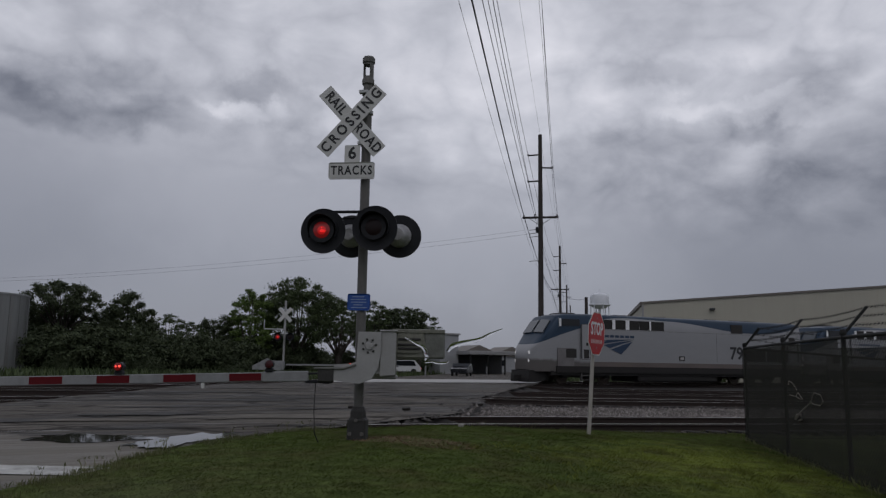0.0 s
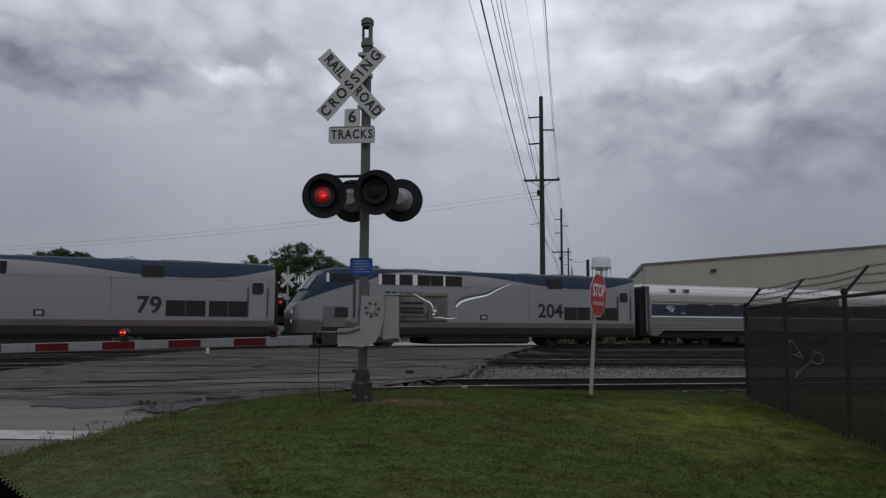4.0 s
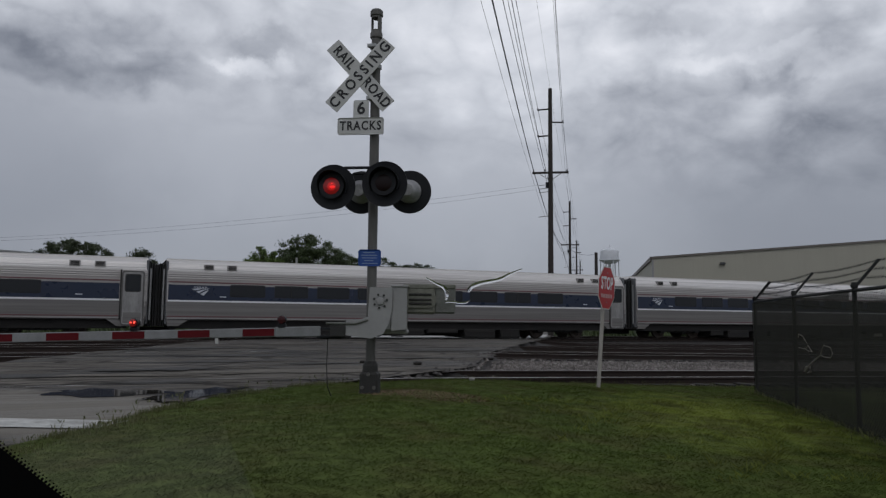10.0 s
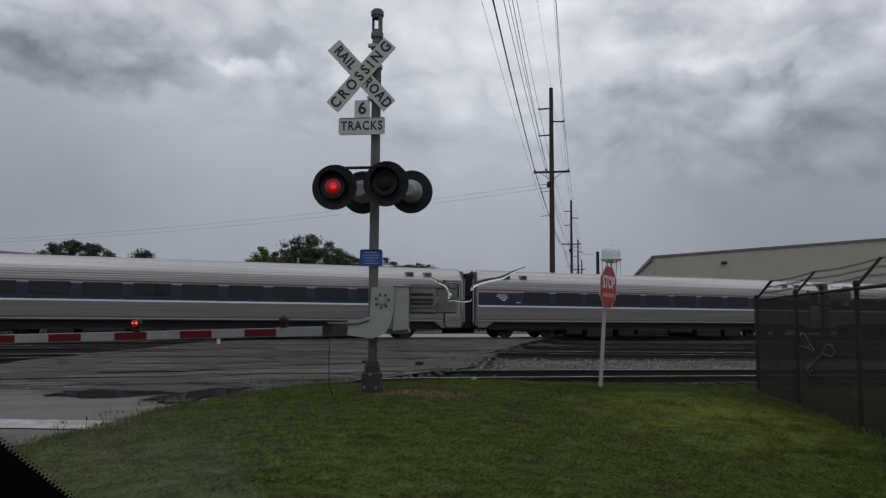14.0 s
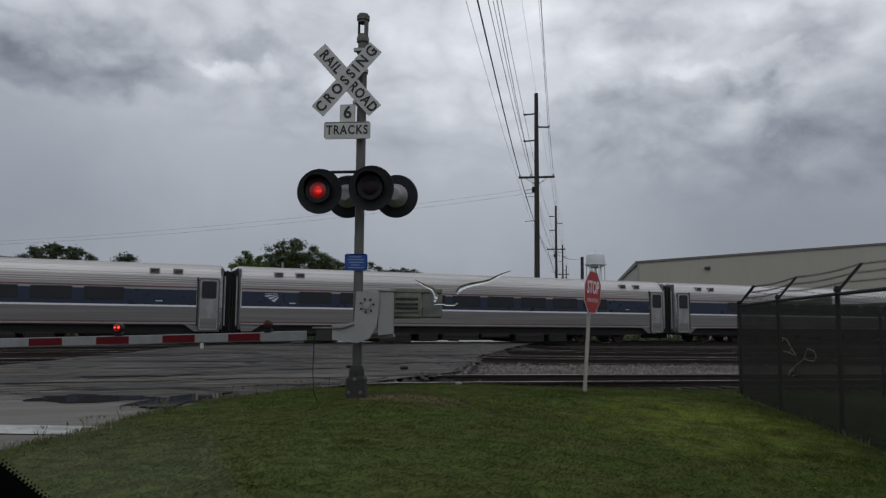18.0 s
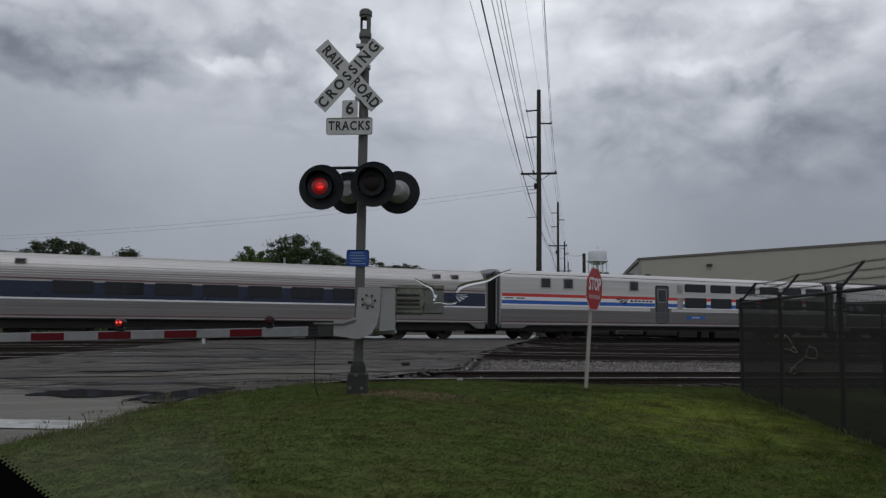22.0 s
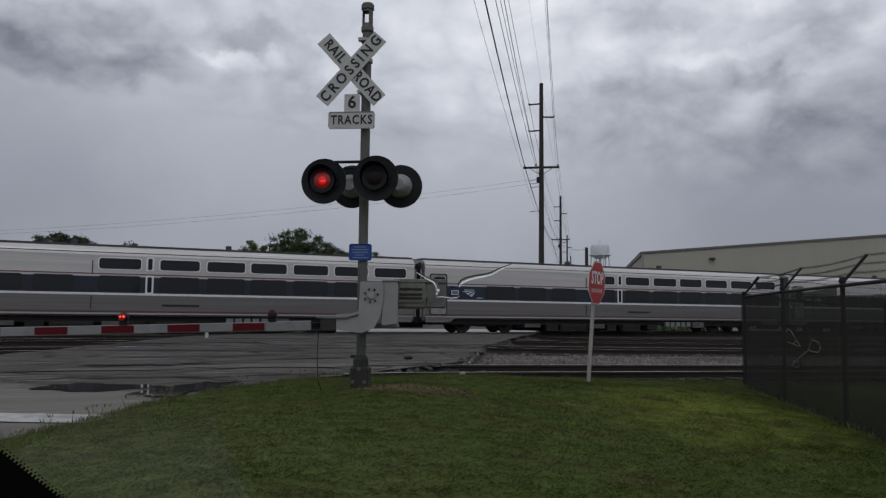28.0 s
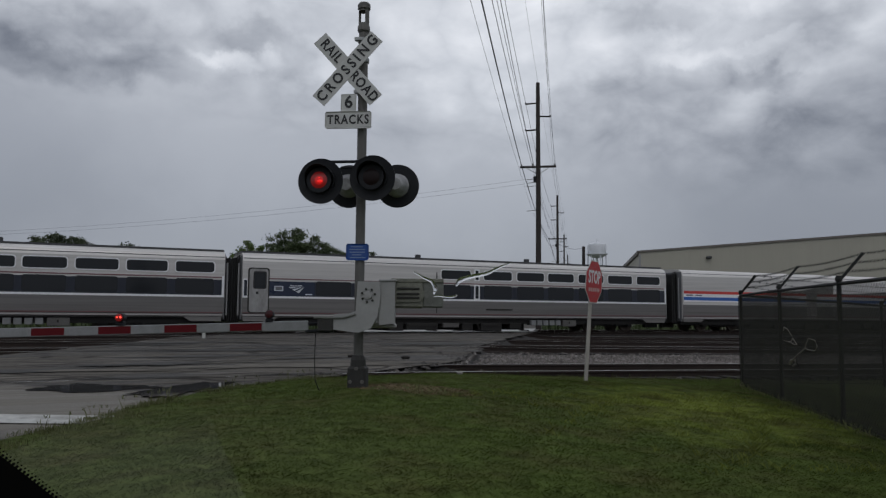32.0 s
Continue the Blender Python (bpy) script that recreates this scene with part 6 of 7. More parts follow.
    if screen:
        for k in range(n):
            (p, z), (p2, z2) = P[k], P[k + 1]
            nrm = Vector((d.y, -d.x)) * 0.055
            top = H - 0.05 if k < 2 else H - 0.16
            g = Geo()
            m = 10
            for j in range(m + 1):
                t = j / m
                q = p.lerp(p2, t) + nrm * (1 + 0.25 * math.sin(7 * t + k))
                zz = z + (z2 - z) * t
                g.v += [(q.x, q.y, zz + 0.03), (q.x, q.y, zz + top - 0.02 * math.sin(math.pi * t))]
            g.f = [(2 * j, 2 * j + 2, 2 * j + 3, 2 * j + 1) for j in range(m)]
            g.mi = [0] * m
            part("privacy_screen", g, M["screen"], th, "see-through black mesh cloth")
    return th


build_fence(236.8, -33.5, 4, 2.75, "dark chain-link fence with black screen and barbed wire", True)
build_fence(2, -70, 5, 4.3, "dark chain-link fence with barbed wire beside the tracks", False)


def build_stick():
    """Dead vine and a forked branch hanging in the fence's mesh."""
    d = Vector((math.cos(radians(236.8)), math.sin(radians(236.8)), 0))
    o = Vector((CORNER.x, CORNER.y, 0)) + Vector((d.y, -d.x, 0)) * 0.085

    def run_of(*pts):
        return [o + d * a + Vector((0, 0, z)) for a, z in pts]
    g = Geo()
    g.tube(run_of((3.55, 0.69), (3.78, 0.80), (4.07, 0.89), (4.32, 0.97)), [0.014, 0.012, 0.010, 0.009], 6)
    g.tube(run_of((4.32, 0.97), (4.39, 1.05), (4.48, 1.11), (4.76, 1.09), (4.85, 1.01), (4.74, 0.95), (4.46, 0.95), (4.32, 0.97)), [0.008, 0.007, 0.006, 0.006, 0.007, 0.007, 0.006, 0.005], 6)
    g.tube(run_of((3.50, 0.69), (3.60, 0.76), (3.80, 0.78), (3.86, 0.71), (3.68, 0.68)), [0.010, 0.014, 0.015, 0.013, 0.010], 6)
    solid("dead_branch", g, M["brass"], "pale dead looped branch caught in the fence", "branch", smooth=True)
    v = Geo()
    v.tube(run_of((3.25, 1.19), (3.28, 1.25), (3.48, 1.22), (3.69, 1.12)), [0.004, 0.006, 0.006, 0.004], 6)
    v.tube(run_of((3.26, 1.04), (3.61, 1.03), (3.73, 1.09), (3.94, 1.00), (3.78, 1.00), (3.61, 1.03)), [0.004, 0.006, 0.006, 0.007, 0.006, 0.005], 6)
    solid("dead_vine", v, M["brass"], "thin pale dead vine hooked in the fence", "vine", smooth=True)


build_stick()


# ---- utility poles and wires ----
LINE = Vector((29.2, 43.0, 0)).normalized()
SIDE = Vector((LINE.y, -LINE.x, 0))
POLE_AT = [Vector((-12.6, -17.9, 0.1)), Vector((27.66, 45.4, 0.1)), Vector((56.9, 88.4, 0.2)), Vector((86.0, 131.2, 0.2)), Vector((115.5, 174.5, 0.2))]
ARMS = [(1.15, 11.7), (-1.15, 11.7), (-0.38, 11.75), (-0.85, 16.1), (0.85, 15.15), (-0.85, 14.2)]


def build_poles():
    first = thing("utility_pole", Matrix.Translation(POLE_AT[1]), "tall dark wooden utility pole with crossarms", "utility pole", "utility poles along the road")
    part("pole", Geo().tube([(0, 0, -0.3), (0.02, 0, 8), (0, 0, 17.6)], [0.21, 0.18, 0.135], 14), M["wood_pole"], first, smooth=True)
    s = SIDE
    part("crossarm", Geo().rbox(-1.25, 1.25, -0.06, 0.06, 11.55, 11.69, 0.01, m=Matrix.Rotation(math.atan2(s.y, s.x), 4, "Z")), M["wood_pole"], first)
    for k in (-1, 1):
        part("brace", Geo().tube([s * 0.75 * k + Vector((0, 0, 11.55)), Vector((0, 0, 11.05))], 0.025, 6), M["galv"], first)
    for a, z in ARMS[3:]:
        part("standoff_arm", Geo().tube([Vector((0, 0, z + 0.05)), s * a + Vector((0, 0, z))], 0.055, 8), M["wood_pole"], first)
    for a, z in ARMS:
        part("insulator", Geo().lathe([(0.03, 0), (0.07, 0.03), (0.05, 0.07), (0.07, 0.11), (0.04, 0.16), (0.0, 0.18)], 10, m=Matrix.Translation(s * a + Vector((0, 0, z - 0.04)))), M["ceramic"], first)
    for z in (10.8, 10.55, 10.3, 8.6):
        part("cable_bracket", Geo().tube([Vector((0, 0, z)), s * -0.8 + Vector((0, 0, z - 0.08))], 0.025, 6), M["galv"], first)
    part("cable_box", Geo().rbox(-0.11, 0.11, -0.11, 0.11, 10.55, 10.95, 0.04, m=Matrix.Translation(s * -0.2)), M["black"], first)
    for p in (POLE_AT[0], *POLE_AT[2:]):
        copy_thing(first, Matrix.Translation(p))
    th = thing("utility_pole", pose(57.6, 83.3, 0.2), "short dark wooden pole", "utility pole")
    part("pole", Geo().tube([(0, 0, -0.2), (0, 0, 10.2)], [0.25, 0.21], 10), M["wood_pole"], th)


build_poles()


def span(a, b, sag, r, n=26):
    pts = []
    for k in range(n + 1):
        t = k / n
        p = a.lerp(b, t)
        pts.append(p - Vector((0, 0, 4 * sag * t * (1 - t))))
    return Geo().tube(pts, r, 5)


def build_wires():
    # offset at the pole, offset at the pole before it, height, sag, thickness
    specs = [(-1.32, -1.5, 11.65, 0.9, 0.007), (-1.15, -1.1, 11.85, 0.8, 0.026), (-0.42, -1.3, 11.9, 1.0, 0.012), (-0.85, -1.6, 14.35, 0.9, 0.012), (-0.30, -0.8, 11.9, 1.1, 0.012), (-0.85, -1.8, 16.25, 0.8, 0.013), (0.0, -1.6, 17.7, 0.6, 0.006), (0.85, -0.1, 15.3, 0.9, 0.007), (1.15, 0.2, 11.85, 0.9, 0.008), (1.02, 0.4, 11.85, 1.3, 0.006), (-0.8, -1.2, 10.7, 0.7, 0.018)]
    for a, a0, z, sag, r in specs:
        th = thing("overhead_wire", pose(0, 0, 0), "thin dark overhead wire between the poles", "overhead wire", "overhead wires")
        for i, (p, q) in enumerate(zip(POLE_AT, POLE_AT[1:])):
            if i == 0 and a == -0.8:
                continue
            part("span", span(p + SIDE * (a if i else a0) + Vector((0, 0, z - p.z)), q + SIDE * a + Vector((0, 0, z - q.z)), sag, r), M["wire"], th)
    th = thing("overhead_wire", pose(0, 0, 0), "pair of long thin wires crossing above the tracks", "overhead wire", "overhead wires")
    for lift, end, sag in ((10.55, (-22.29, 74.73, 6.82), 1.0), (10.85, (-22.29, 74.73, 6.9), 0.9)):
        part("span", span(POLE_AT[1] - SIDE * 0.9 + Vector((0, 0, lift - POLE_AT[1].z)), Vector(end), sag, 0.006), M["wire"], th)
    part("span", span(POLE_AT[2] + Vector((0, 0, 11)), Vector((57.6, 83.3, 10.2)), 0.4, 0.02), M["wire"], th)


build_wires()


# ---- warehouse, water tower, tank ----
def build_warehouse():
    # gable end along x of its own frame, side wall along y
    th = thing("warehouse", pose(47.3, 59.2, 0, 0, 0, -34), "long cream metal warehouse with low brown-trimmed roof", "warehouse")
    top = [(0, 7.5), (42, 10.46), (84, 7.5)]
    part("wall", Geo().plate([(0, -0.2), *top, (84, -0.2)], 0, 0.3), M["wall_cream"], th, "cream metal siding")
    part("wall", Geo().box(0, 0.3, 0.3, 32, -0.2, 7.5), M["wall_cream"], th)
    part("wall", Geo().box(83.7, 84, 0.3, 32, -0.2, 7.5), M["wall_cream"], th)
    part("wall", Geo().plate([(0.3, -0.2), (0.3, 7.4), (42, 10.36), (83.7, 7.4), (83.7, -0.2)], 31.7, 32), M["wall_cream"], th)
    for (xa, za), (xb, zb) in zip(top, top[1:]):
        part("roof", Geo().plate([(xa, za + 0.02), (xb, zb + 0.02), (xb, zb + 0.16), (xa, za + 0.16)], 0.05, 32), M["roof_metal"], th)
        part("roof_trim", Geo().plate([(xa - 0.1, za - 0.02), (xb, zb - 0.02), (xb, zb + 0.17), (xa - 0.1, za + 0.17)], -0.12, 0.04), M["roof_trim"], th, "brown roof trim")
    part("eave_trim", Geo().box(-0.16, 0.0, 0.0, 32, 7.3, 7.68), M["roof_trim"], th)
    for x, z in ((6.4, 6.95), (22.6, 7.4)):
        part("wall_lamp", Geo().rbox(x - 0.25, x + 0.25, -0.35, 0, z - 0.08, z + 0.14, 0.04), M["dark_trailer"], th)
    part("corner_trim", Geo().box(-0.03, 0.16, -0.03, 0.0, 0, 7.34), M["roof_metal"], th)
    rib = Geo().box(-0.05, 0.05, -0.012, 0, 0, 1).mesh("rib", M["wall_cream"])
    for k in range(44):
        x = 0.9 + 0.95 * k
        part("siding_rib", rib, None, th, m=Matrix.Translation((x, 0, 0)) @ Matrix.Diagonal((1, 1, 7.3 + x * 0.0705, 1)))


build_warehouse()


def build_tower():
    th = thing("water_tower", pose(297, 414.5, -2.5), "white water tower on slender legs", "water tower")
    part("tank", Geo().lathe([(0.0, 41.6), (3.5, 41.9), (5.4, 43.2), (6.0, 44.6), (6.1, 49.0), (5.6, 50.4), (3.4, 51.6), (0.8, 52.2), (0.0, 52.3)], 32), M["tower_white"], th, "white rounded tank", smooth=True)
    part("walkway", Geo().lathe([(5.9, 43.6), (6.9, 43.8), (6.9, 44.6), (5.9, 44.6)], 32), M["tower_white"], th)
    part("finial", Geo().tube([(0, 0, 52), (0, 0, 54)], 0.25, 8), M["tower_white"], th)
    for k in range(6):
        a = 2 * math.pi * k / 6 + 0.3
        part("leg", Geo().tube([(7 * math.cos(a), 7 * math.sin(a), 0), (5.7 * math.cos(a), 5.7 * math.sin(a), 44.5)], 0.35, 8), M["tower_white"], th)
    part("riser", Geo().tube([(0, 0, 0), (0, 0, 42)], 0.9, 12), M["tower_white"], th)


build_tower()


def build_tank():
    th = thing("storage_tank", pose(-9.1, 71.5, 0.1), "grey streaked steel storage tank", "storage tank")
    part("shell", Geo().lathe([(3.78, 0), (3.78, 6.35), (3.72, 6.4), (0.4, 6.5), (0.0, 6.5)], 48), M["tank_steel"], th, smooth=True)
    part("rim", Geo().lathe([(3.78, 6.3), (3.86, 6.3), (3.86, 6.42), (3.78, 6.42)], 48), M["galv"], th)
    for k in range(24):
        a = 2 * math.pi * k / 24
        part("seam", Geo().box(-0.04, 0.04, -0.03, 0.03, 0, 6.3, m=Matrix.Rotation(a, 4, "Z") @ pose(3.79, 0, 0)), M["tank_steel"], th)


build_tank()


# ---- far things behind the crossing ----
def build_far_things():
    sh = thing("shed", pose(41.3, 93, 0.2), "pale block shed with flat roof", "shed")
    part("wall", Geo().box(0, 2.6, 0, 4, 0, 5.2), M["grey_wall"], sh)
    part("roof", Geo().box(-0.2, 2.8, -0.2, 4.2, 5.2, 5.4), M["roof_metal"], sh)
    cp = thing("carport", pose(43.6, 90, 0.2), "open carport with pale flat roof", "carport")
    part("roof", Geo().rbox(0, 8.0, -1, 5, 2.6, 3.1, 0.05), M["roof_metal"], cp)
    part("back_wall", Geo().box(0.2, 7.8, 4.7, 4.9, 0, 2.6), M["dark_trailer"], cp)
    for x in (0.3, 2.8, 5.3, 7.7):
        part("post", Geo().box(x - 0.08, x + 0.08, -0.8, -0.64, 0, 2.62), M["fence_post"], cp)
    for k in range(3):
        h = thing("house", pose(58 + 9.5 * k, 118 + 6 * k, 0.2), "small distant pale building", "house", "distant buildings")
        part("wall", Geo().box(-4, 4, -3, 3, 0, 3.0), M["grey_wall"], h)
        part("roof", Geo().plate([(-4.4, 2.9), (4.4, 2.9), (0, 4.6)], -3.4, 3.4), M["roof_trim"], h)
        for x in (-2.2, 1.2):
            part("window", Geo().box(x, x + 1.0, -3.04, -2.98, 1.2, 2.2), M["car_glass"], h)

    def vehicle(x, y, rz, paint, label, front, high):
        v = thing("car", pose(x, y, 0.3, 0, 0, rz), label, "car")
        prof = [(-2.2, 0.35), (2.2, 0.35), (2.25, 0.75), (1.3, 0.92), (0.75, high), (-1.5, high), (-2.1, 0.95), (-2.25, 0.7)]
        part("body", Geo().plate(prof, -0.85, 0.85), paint, v)
        part("windscreen", Geo().add([(1.25, -0.7, 0.97), (1.25, 0.7, 0.97), (0.8, 0.62, high - 0.05), (0.8, -0.62, high - 0.05), (1.3, -0.7, 0.99), (1.3, 0.7, 0.99), (0.85, 0.62, high - 0.03), (0.85, -0.62, high - 0.03)], [(4, 5, 6, 7), (0, 3, 2, 1), (0, 1, 5, 4), (3, 7, 6, 2), (1, 2, 6, 5), (0, 4, 7, 3)]), M["car_glass"], v)
        for s in (-1, 1):
            part("side_window", Geo().plate([(-1.7, 0.98), (1.0, 0.98), (0.66, high - 0.08), (-1.4, high - 0.08)], s * 0.84, s * 0.87), M["car_glass"], v)
            part("lamp", Geo().rbox(2.2 if front else -2.28, 2.29 if front else -2.2, s * 0.65 - 0.13, s * 0.65 + 0.13, 0.62, 0.78, 0.02), M["lamp_white"] if front else M["tail_red"], v)
            for wx in (-1.4, 1.4):
                part("tyre", Geo().lathe([(0.0, -0.1), (0.2, -0.1), (0.33, -0.08), (0.33, 0.08), (0.2, 0.1), (0.0, 0.1)], 18, m=pose(wx, s * 0.78, 0.33, 90, 0, 0)), M["rubber"], v)
    vehicle(35.6, 74.5, 236, M["car_dark"], "dark car waiting at the far side of the crossing", False, 1.3)
    vehicle(31.5, 82, 165, M["van_white"], "white car parked on the far grass", False, 1.6)
    vehicle(17.5, 79, 170, M["van_white"], "white car standing behind the trees", False, 1.6)
    for k, (x, y) in enumerate(((31.2, 74), (43.5, 84), (24.5, 72))):
        p = thing("marker_post", pose(x, y, 0.2), "short white marker post in the grass", "marker post", "white marker posts")
        part("post", Geo().tube([(0, 0, 0), (0, 0, 1.1)], 0.09, 8), M["white_arm"], p)
    b = thing("billboard", pose(8.8, 88, 0.2), "low distant steel frame above the trees", "steel frame")
    part("rail", Geo().box(-0.8, 0.8, -0.05, 0.05, 5.05, 5.2).box(-0.8, 0.8, -0.05, 0.05, 4.55, 4.65), M["grey_wall"], b)
    for x in (-0.75, 0.0, 0.75):
        part("post", Geo().box(x - 0.05, x + 0.05, -0.05, 0.05, 0, 5.15), M["grey_wall"], b)


build_far_things()


# ---- trees ----
def tree_parts(seed, height, width, base, lobes, per, leaf, gather=0.55, flat=0.62, lobe=0.17):
    """Trunk with limbs out to each lobe of the crown; every lobe is a loose shell of leaves. base: where the crown begins."""
    rnd = random.Random(seed)
    g = Geo()
    fork = max(0.5, base * 0.75)
    g.tube([(0, 0, -0.4), (0.05, 0.03, fork * 0.5), (0.0, 0.06, fork)], [height * 0.032, height * 0.024, height * 0.020], 8, caps=False)
    mid, rz = (base + height) / 2, (height - base) / 2
    V, F = [], []
    for k in range(lobes):
        # spread over the crown's envelope, most of them near its skin
        while True:
            d = Vector((rnd.uniform(-1, 1), rnd.uniform(-1, 1), rnd.uniform(-1, 1)))
            if gather < d.length < 1:
                break
        rl = lobe * width * rnd.uniform(0.6, 1.25)
        grow = 1.0 + 0.16 * noise.noise((d.x * 2.5 + seed, d.y * 2.5, d.z * 2.5))
        c = Vector((d.x * (width / 2 - rl * 0.7) * grow, d.y * (width / 2 - rl * 0.7) * grow, mid + d.z * (rz - rl * flat * 0.7)))
        bend = Vector((c.x * 0.45, c.y * 0.45, fork + (c.z - fork) * 0.4 + rnd.uniform(-0.2, 0.3)))
        if k % 9 == 0:
            g.tube([(0.0, 0.045, fork * 0.85), bend, c], [height * 0.012, height * 0.008, 0.02], 6, caps=False)
        for q in range(per):
            while True:
                v = Vector((rnd.gauss(0, 1), rnd.gauss(0, 1), rnd.gauss(0, 1)))
                if v.length > 0.1:
                    break
            v.normalize()
            # twigs: the shell is broken up by noise
            n1 = noise.noise((v.x * 2.6 + k * 3.1, v.y * 2.6, v.z * 2.6 + seed))
            r = rl * (0.70 + 0.75 * n1 + rnd.uniform(-0.55, 0.30))
            p = c + Vector((v.x * r, v.y * r, v.z * r * flat))
            n = (v * 0.7 + Vector((rnd.gauss(0, 0.6), rnd.gauss(0, 0.6), rnd.gauss(0.3, 0.6)))).normalized()
            a = n.orthogonal().normalized()
            a.rotate(Matrix.Rotation(rnd.uniform(0, 6.28), 3, n))
            a = a * leaf * rnd.uniform(0.6, 1.3)
            b = n.cross(a) * rnd.uniform(0.5, 0.9)
            i = len(V)
            V += [p - a, p - b * 0.6, p + a, p + b]
            F.append((i, i + 1, i + 2, i + 3))
    me = bpy.data.meshes.new("crown")
    me.from_pydata([tuple(v) for v in V], [], F)
    return g, me


def build_trees():
    # seed, height, width, crown base, lobes, leaves a lobe, leaf size, spread, flatness, lobe size
    kinds = {"spreading": ((4, 8.2, 7.4, 4.5, 135, 150, 0.085, 0.3, 0.50, 0.075), "leaf_dark", "dark spreading oak with open umbrella crown"),
             "round": ((9, 7.6, 4.6, 0.3, 130, 210, 0.09, 0.45, 0.8, 0.115), "leaf_dark", "dense dark green round tree"),
             "oak": ((15, 9.9, 9.4, 2.4, 230, 175, 0.095, 0.45, 0.62, 0.075), "leaf_mid", "large green oak with wide crown"),
             "yellow": ((22, 8.5, 5.2, 1.2, 120, 180, 0.095, 0.45, 0.62, 0.10), "leaf_light", "yellow-green leafy tree behind the tracks"),
             "bush": ((31, 3.6, 6.5, -0.4, 120, 190, 0.10, 0.2, 0.7, 0.105), "leaf_dark", "low dark green bush"),
             "pointed": ((41, 6.4, 2.0, 0.4, 60, 200, 0.08, 0.3, 1.0, 0.17), "leaf_dark", "narrow dark pointed tree"),
             "thin": ((53, 8.2, 6.4, 3.0, 110, 80, 0.09, 0.4, 0.55, 0.075), "leaf_mid", "thin-leaved tree with sky showing through")}
    spots = [("spreading", -2.9, 75, 20, 1.0), ("round", 2.45, 75, 80, 1.0), ("pointed", 4.25, 75, 0, 1.0), ("thin", 6.1, 78, 40, 0.70), ("thin", 8.3, 79, 200, 0.62), ("round", 10.2, 80, 10, 0.74), ("round", 12.0, 80, 130, 0.80),
             ("yellow", 13.7, 76, 0, 1.0), ("oak", 18.4, 77, 45, 1.0), ("thin", 23.8, 81, 100, 1.02), ("thin", 25.6, 86, 200, 1.0), ("thin", 28.9, 84, 160, 1.03), ("spreading", 32.4, 84, 250, 0.98), ("thin", 35.0, 85, 310, 0.92),
             ("bush", -4.6, 73, 130, 1.30), ("bush", -1.2, 72.5, 60, 1.35), ("bush", 2.4, 73, 310, 1.25), ("bush", 5.8, 74, 160, 1.15), ("bush", 9.2, 75, 220, 1.15), ("bush", 12.6, 76, 80, 1.20), ("bush", 16.2, 79, 150, 1.20),
             ("round", -3.7, 76.8, 60, 0.84), ("round", 0.9, 77.0, 160, 0.80), ("bush", 19.5, 77.5, 250, 1.0), ("round", -5.0, 77.5, 35, 0.82), ("round", -1.8, 78, 95, 0.80), ("round", 0.2, 79, 15, 0.78), ("bush", 20.8, 82, 10, 0.9), ("bush", 12.0, 70, 40, 0.45), ("bush", 4.0, 70, 90, 0.5), ("bush", -2.5, 70, 0, 0.5), ("bush", 30.5, 88, 190, 0.9), ("bush", 26.5, 89, 70, 0.9),
             ("round", -12.5, 82, 77, 1.1), ("oak", -17, 80, 10, 0.9), ("bush", -16, 74, 10, 1.2), ("round", -22, 78, 120, 1.1), ("oak", 38.5, 112, 200, 0.9), ("round", 44, 116, 20, 0.95), ("bush", 40, 108, 0, 1.2), ("bush", 52, 122, 40, 1.3), ("bush", 60, 130, 100, 1.3), ("bush", -8.5, 76, 35, 1.3), ("thin", 41.0, 99, 200, 0.8), ("bush", 38, 96, 140, 1.0)]
    made = {}
    for kind, x, y, rz, s in spots:
        m = pose(x, y, road_z(y) - (0.3 if kind == "bush" else 0.1), 0, 0, rz) @ Matrix.Scale(s, 4)
        if kind not in made:
            spec, mt, lab = kinds[kind]
            g, me = tree_parts(*spec)
            me.materials.append(M[mt])
            name = "bush" if kind == "bush" else "tree"
            th = thing(name, pose(0, 0, 0), lab, name, "trees behind the tracks")
            part("trunk", g, M["bark"], th, smooth=True)
            part("crown", me, None, th)
            made[kind] = th
            th.matrix_basis = m
        else:
            copy_thing(made[kind], Matrix.Identity(4)).matrix_basis = m


build_trees()


# ---- road details: stop line, puddles, cracks ----
def patch(name, cx, cy, rx, ry, az, lift, material, label, category, seed, kind="", n=40, rag=0.35):
    g = Geo()
    ca, sa = math.cos(radians(az)), math.sin(radians(az))
    pts = []
    for k in range(n):
        a = 2 * math.pi * k / n
        r = 1 + rag * noise.noise((2.2 * math.cos(a), 2.2 * math.sin(a), seed * 3.7)) + rag * 0.4 * noise.noise((6 * math.cos(a), 6 * math.sin(a), seed * 1.7))
        u, v = rx * r * math.cos(a), ry * r * math.sin(a)
        x, y = cx + u * ca - v * sa, cy + u * sa + v * ca
        pts.append((x, y))
    level = 0.342 if name == "puddle" else None
    zs = [(level or road_z(y)) + lift for x, y in pts]
    g.v = [(cx, cy, (level or road_z(cy)) + lift)] + [(x, y, z) for (x, y), z in zip(pts, zs)]
    g.f = [(0, 1 + k, 1 + (k + 1) % n) for k in range(n)]
    g.mi = [0] * n
    return solid(name, g, material, label, category, kind)


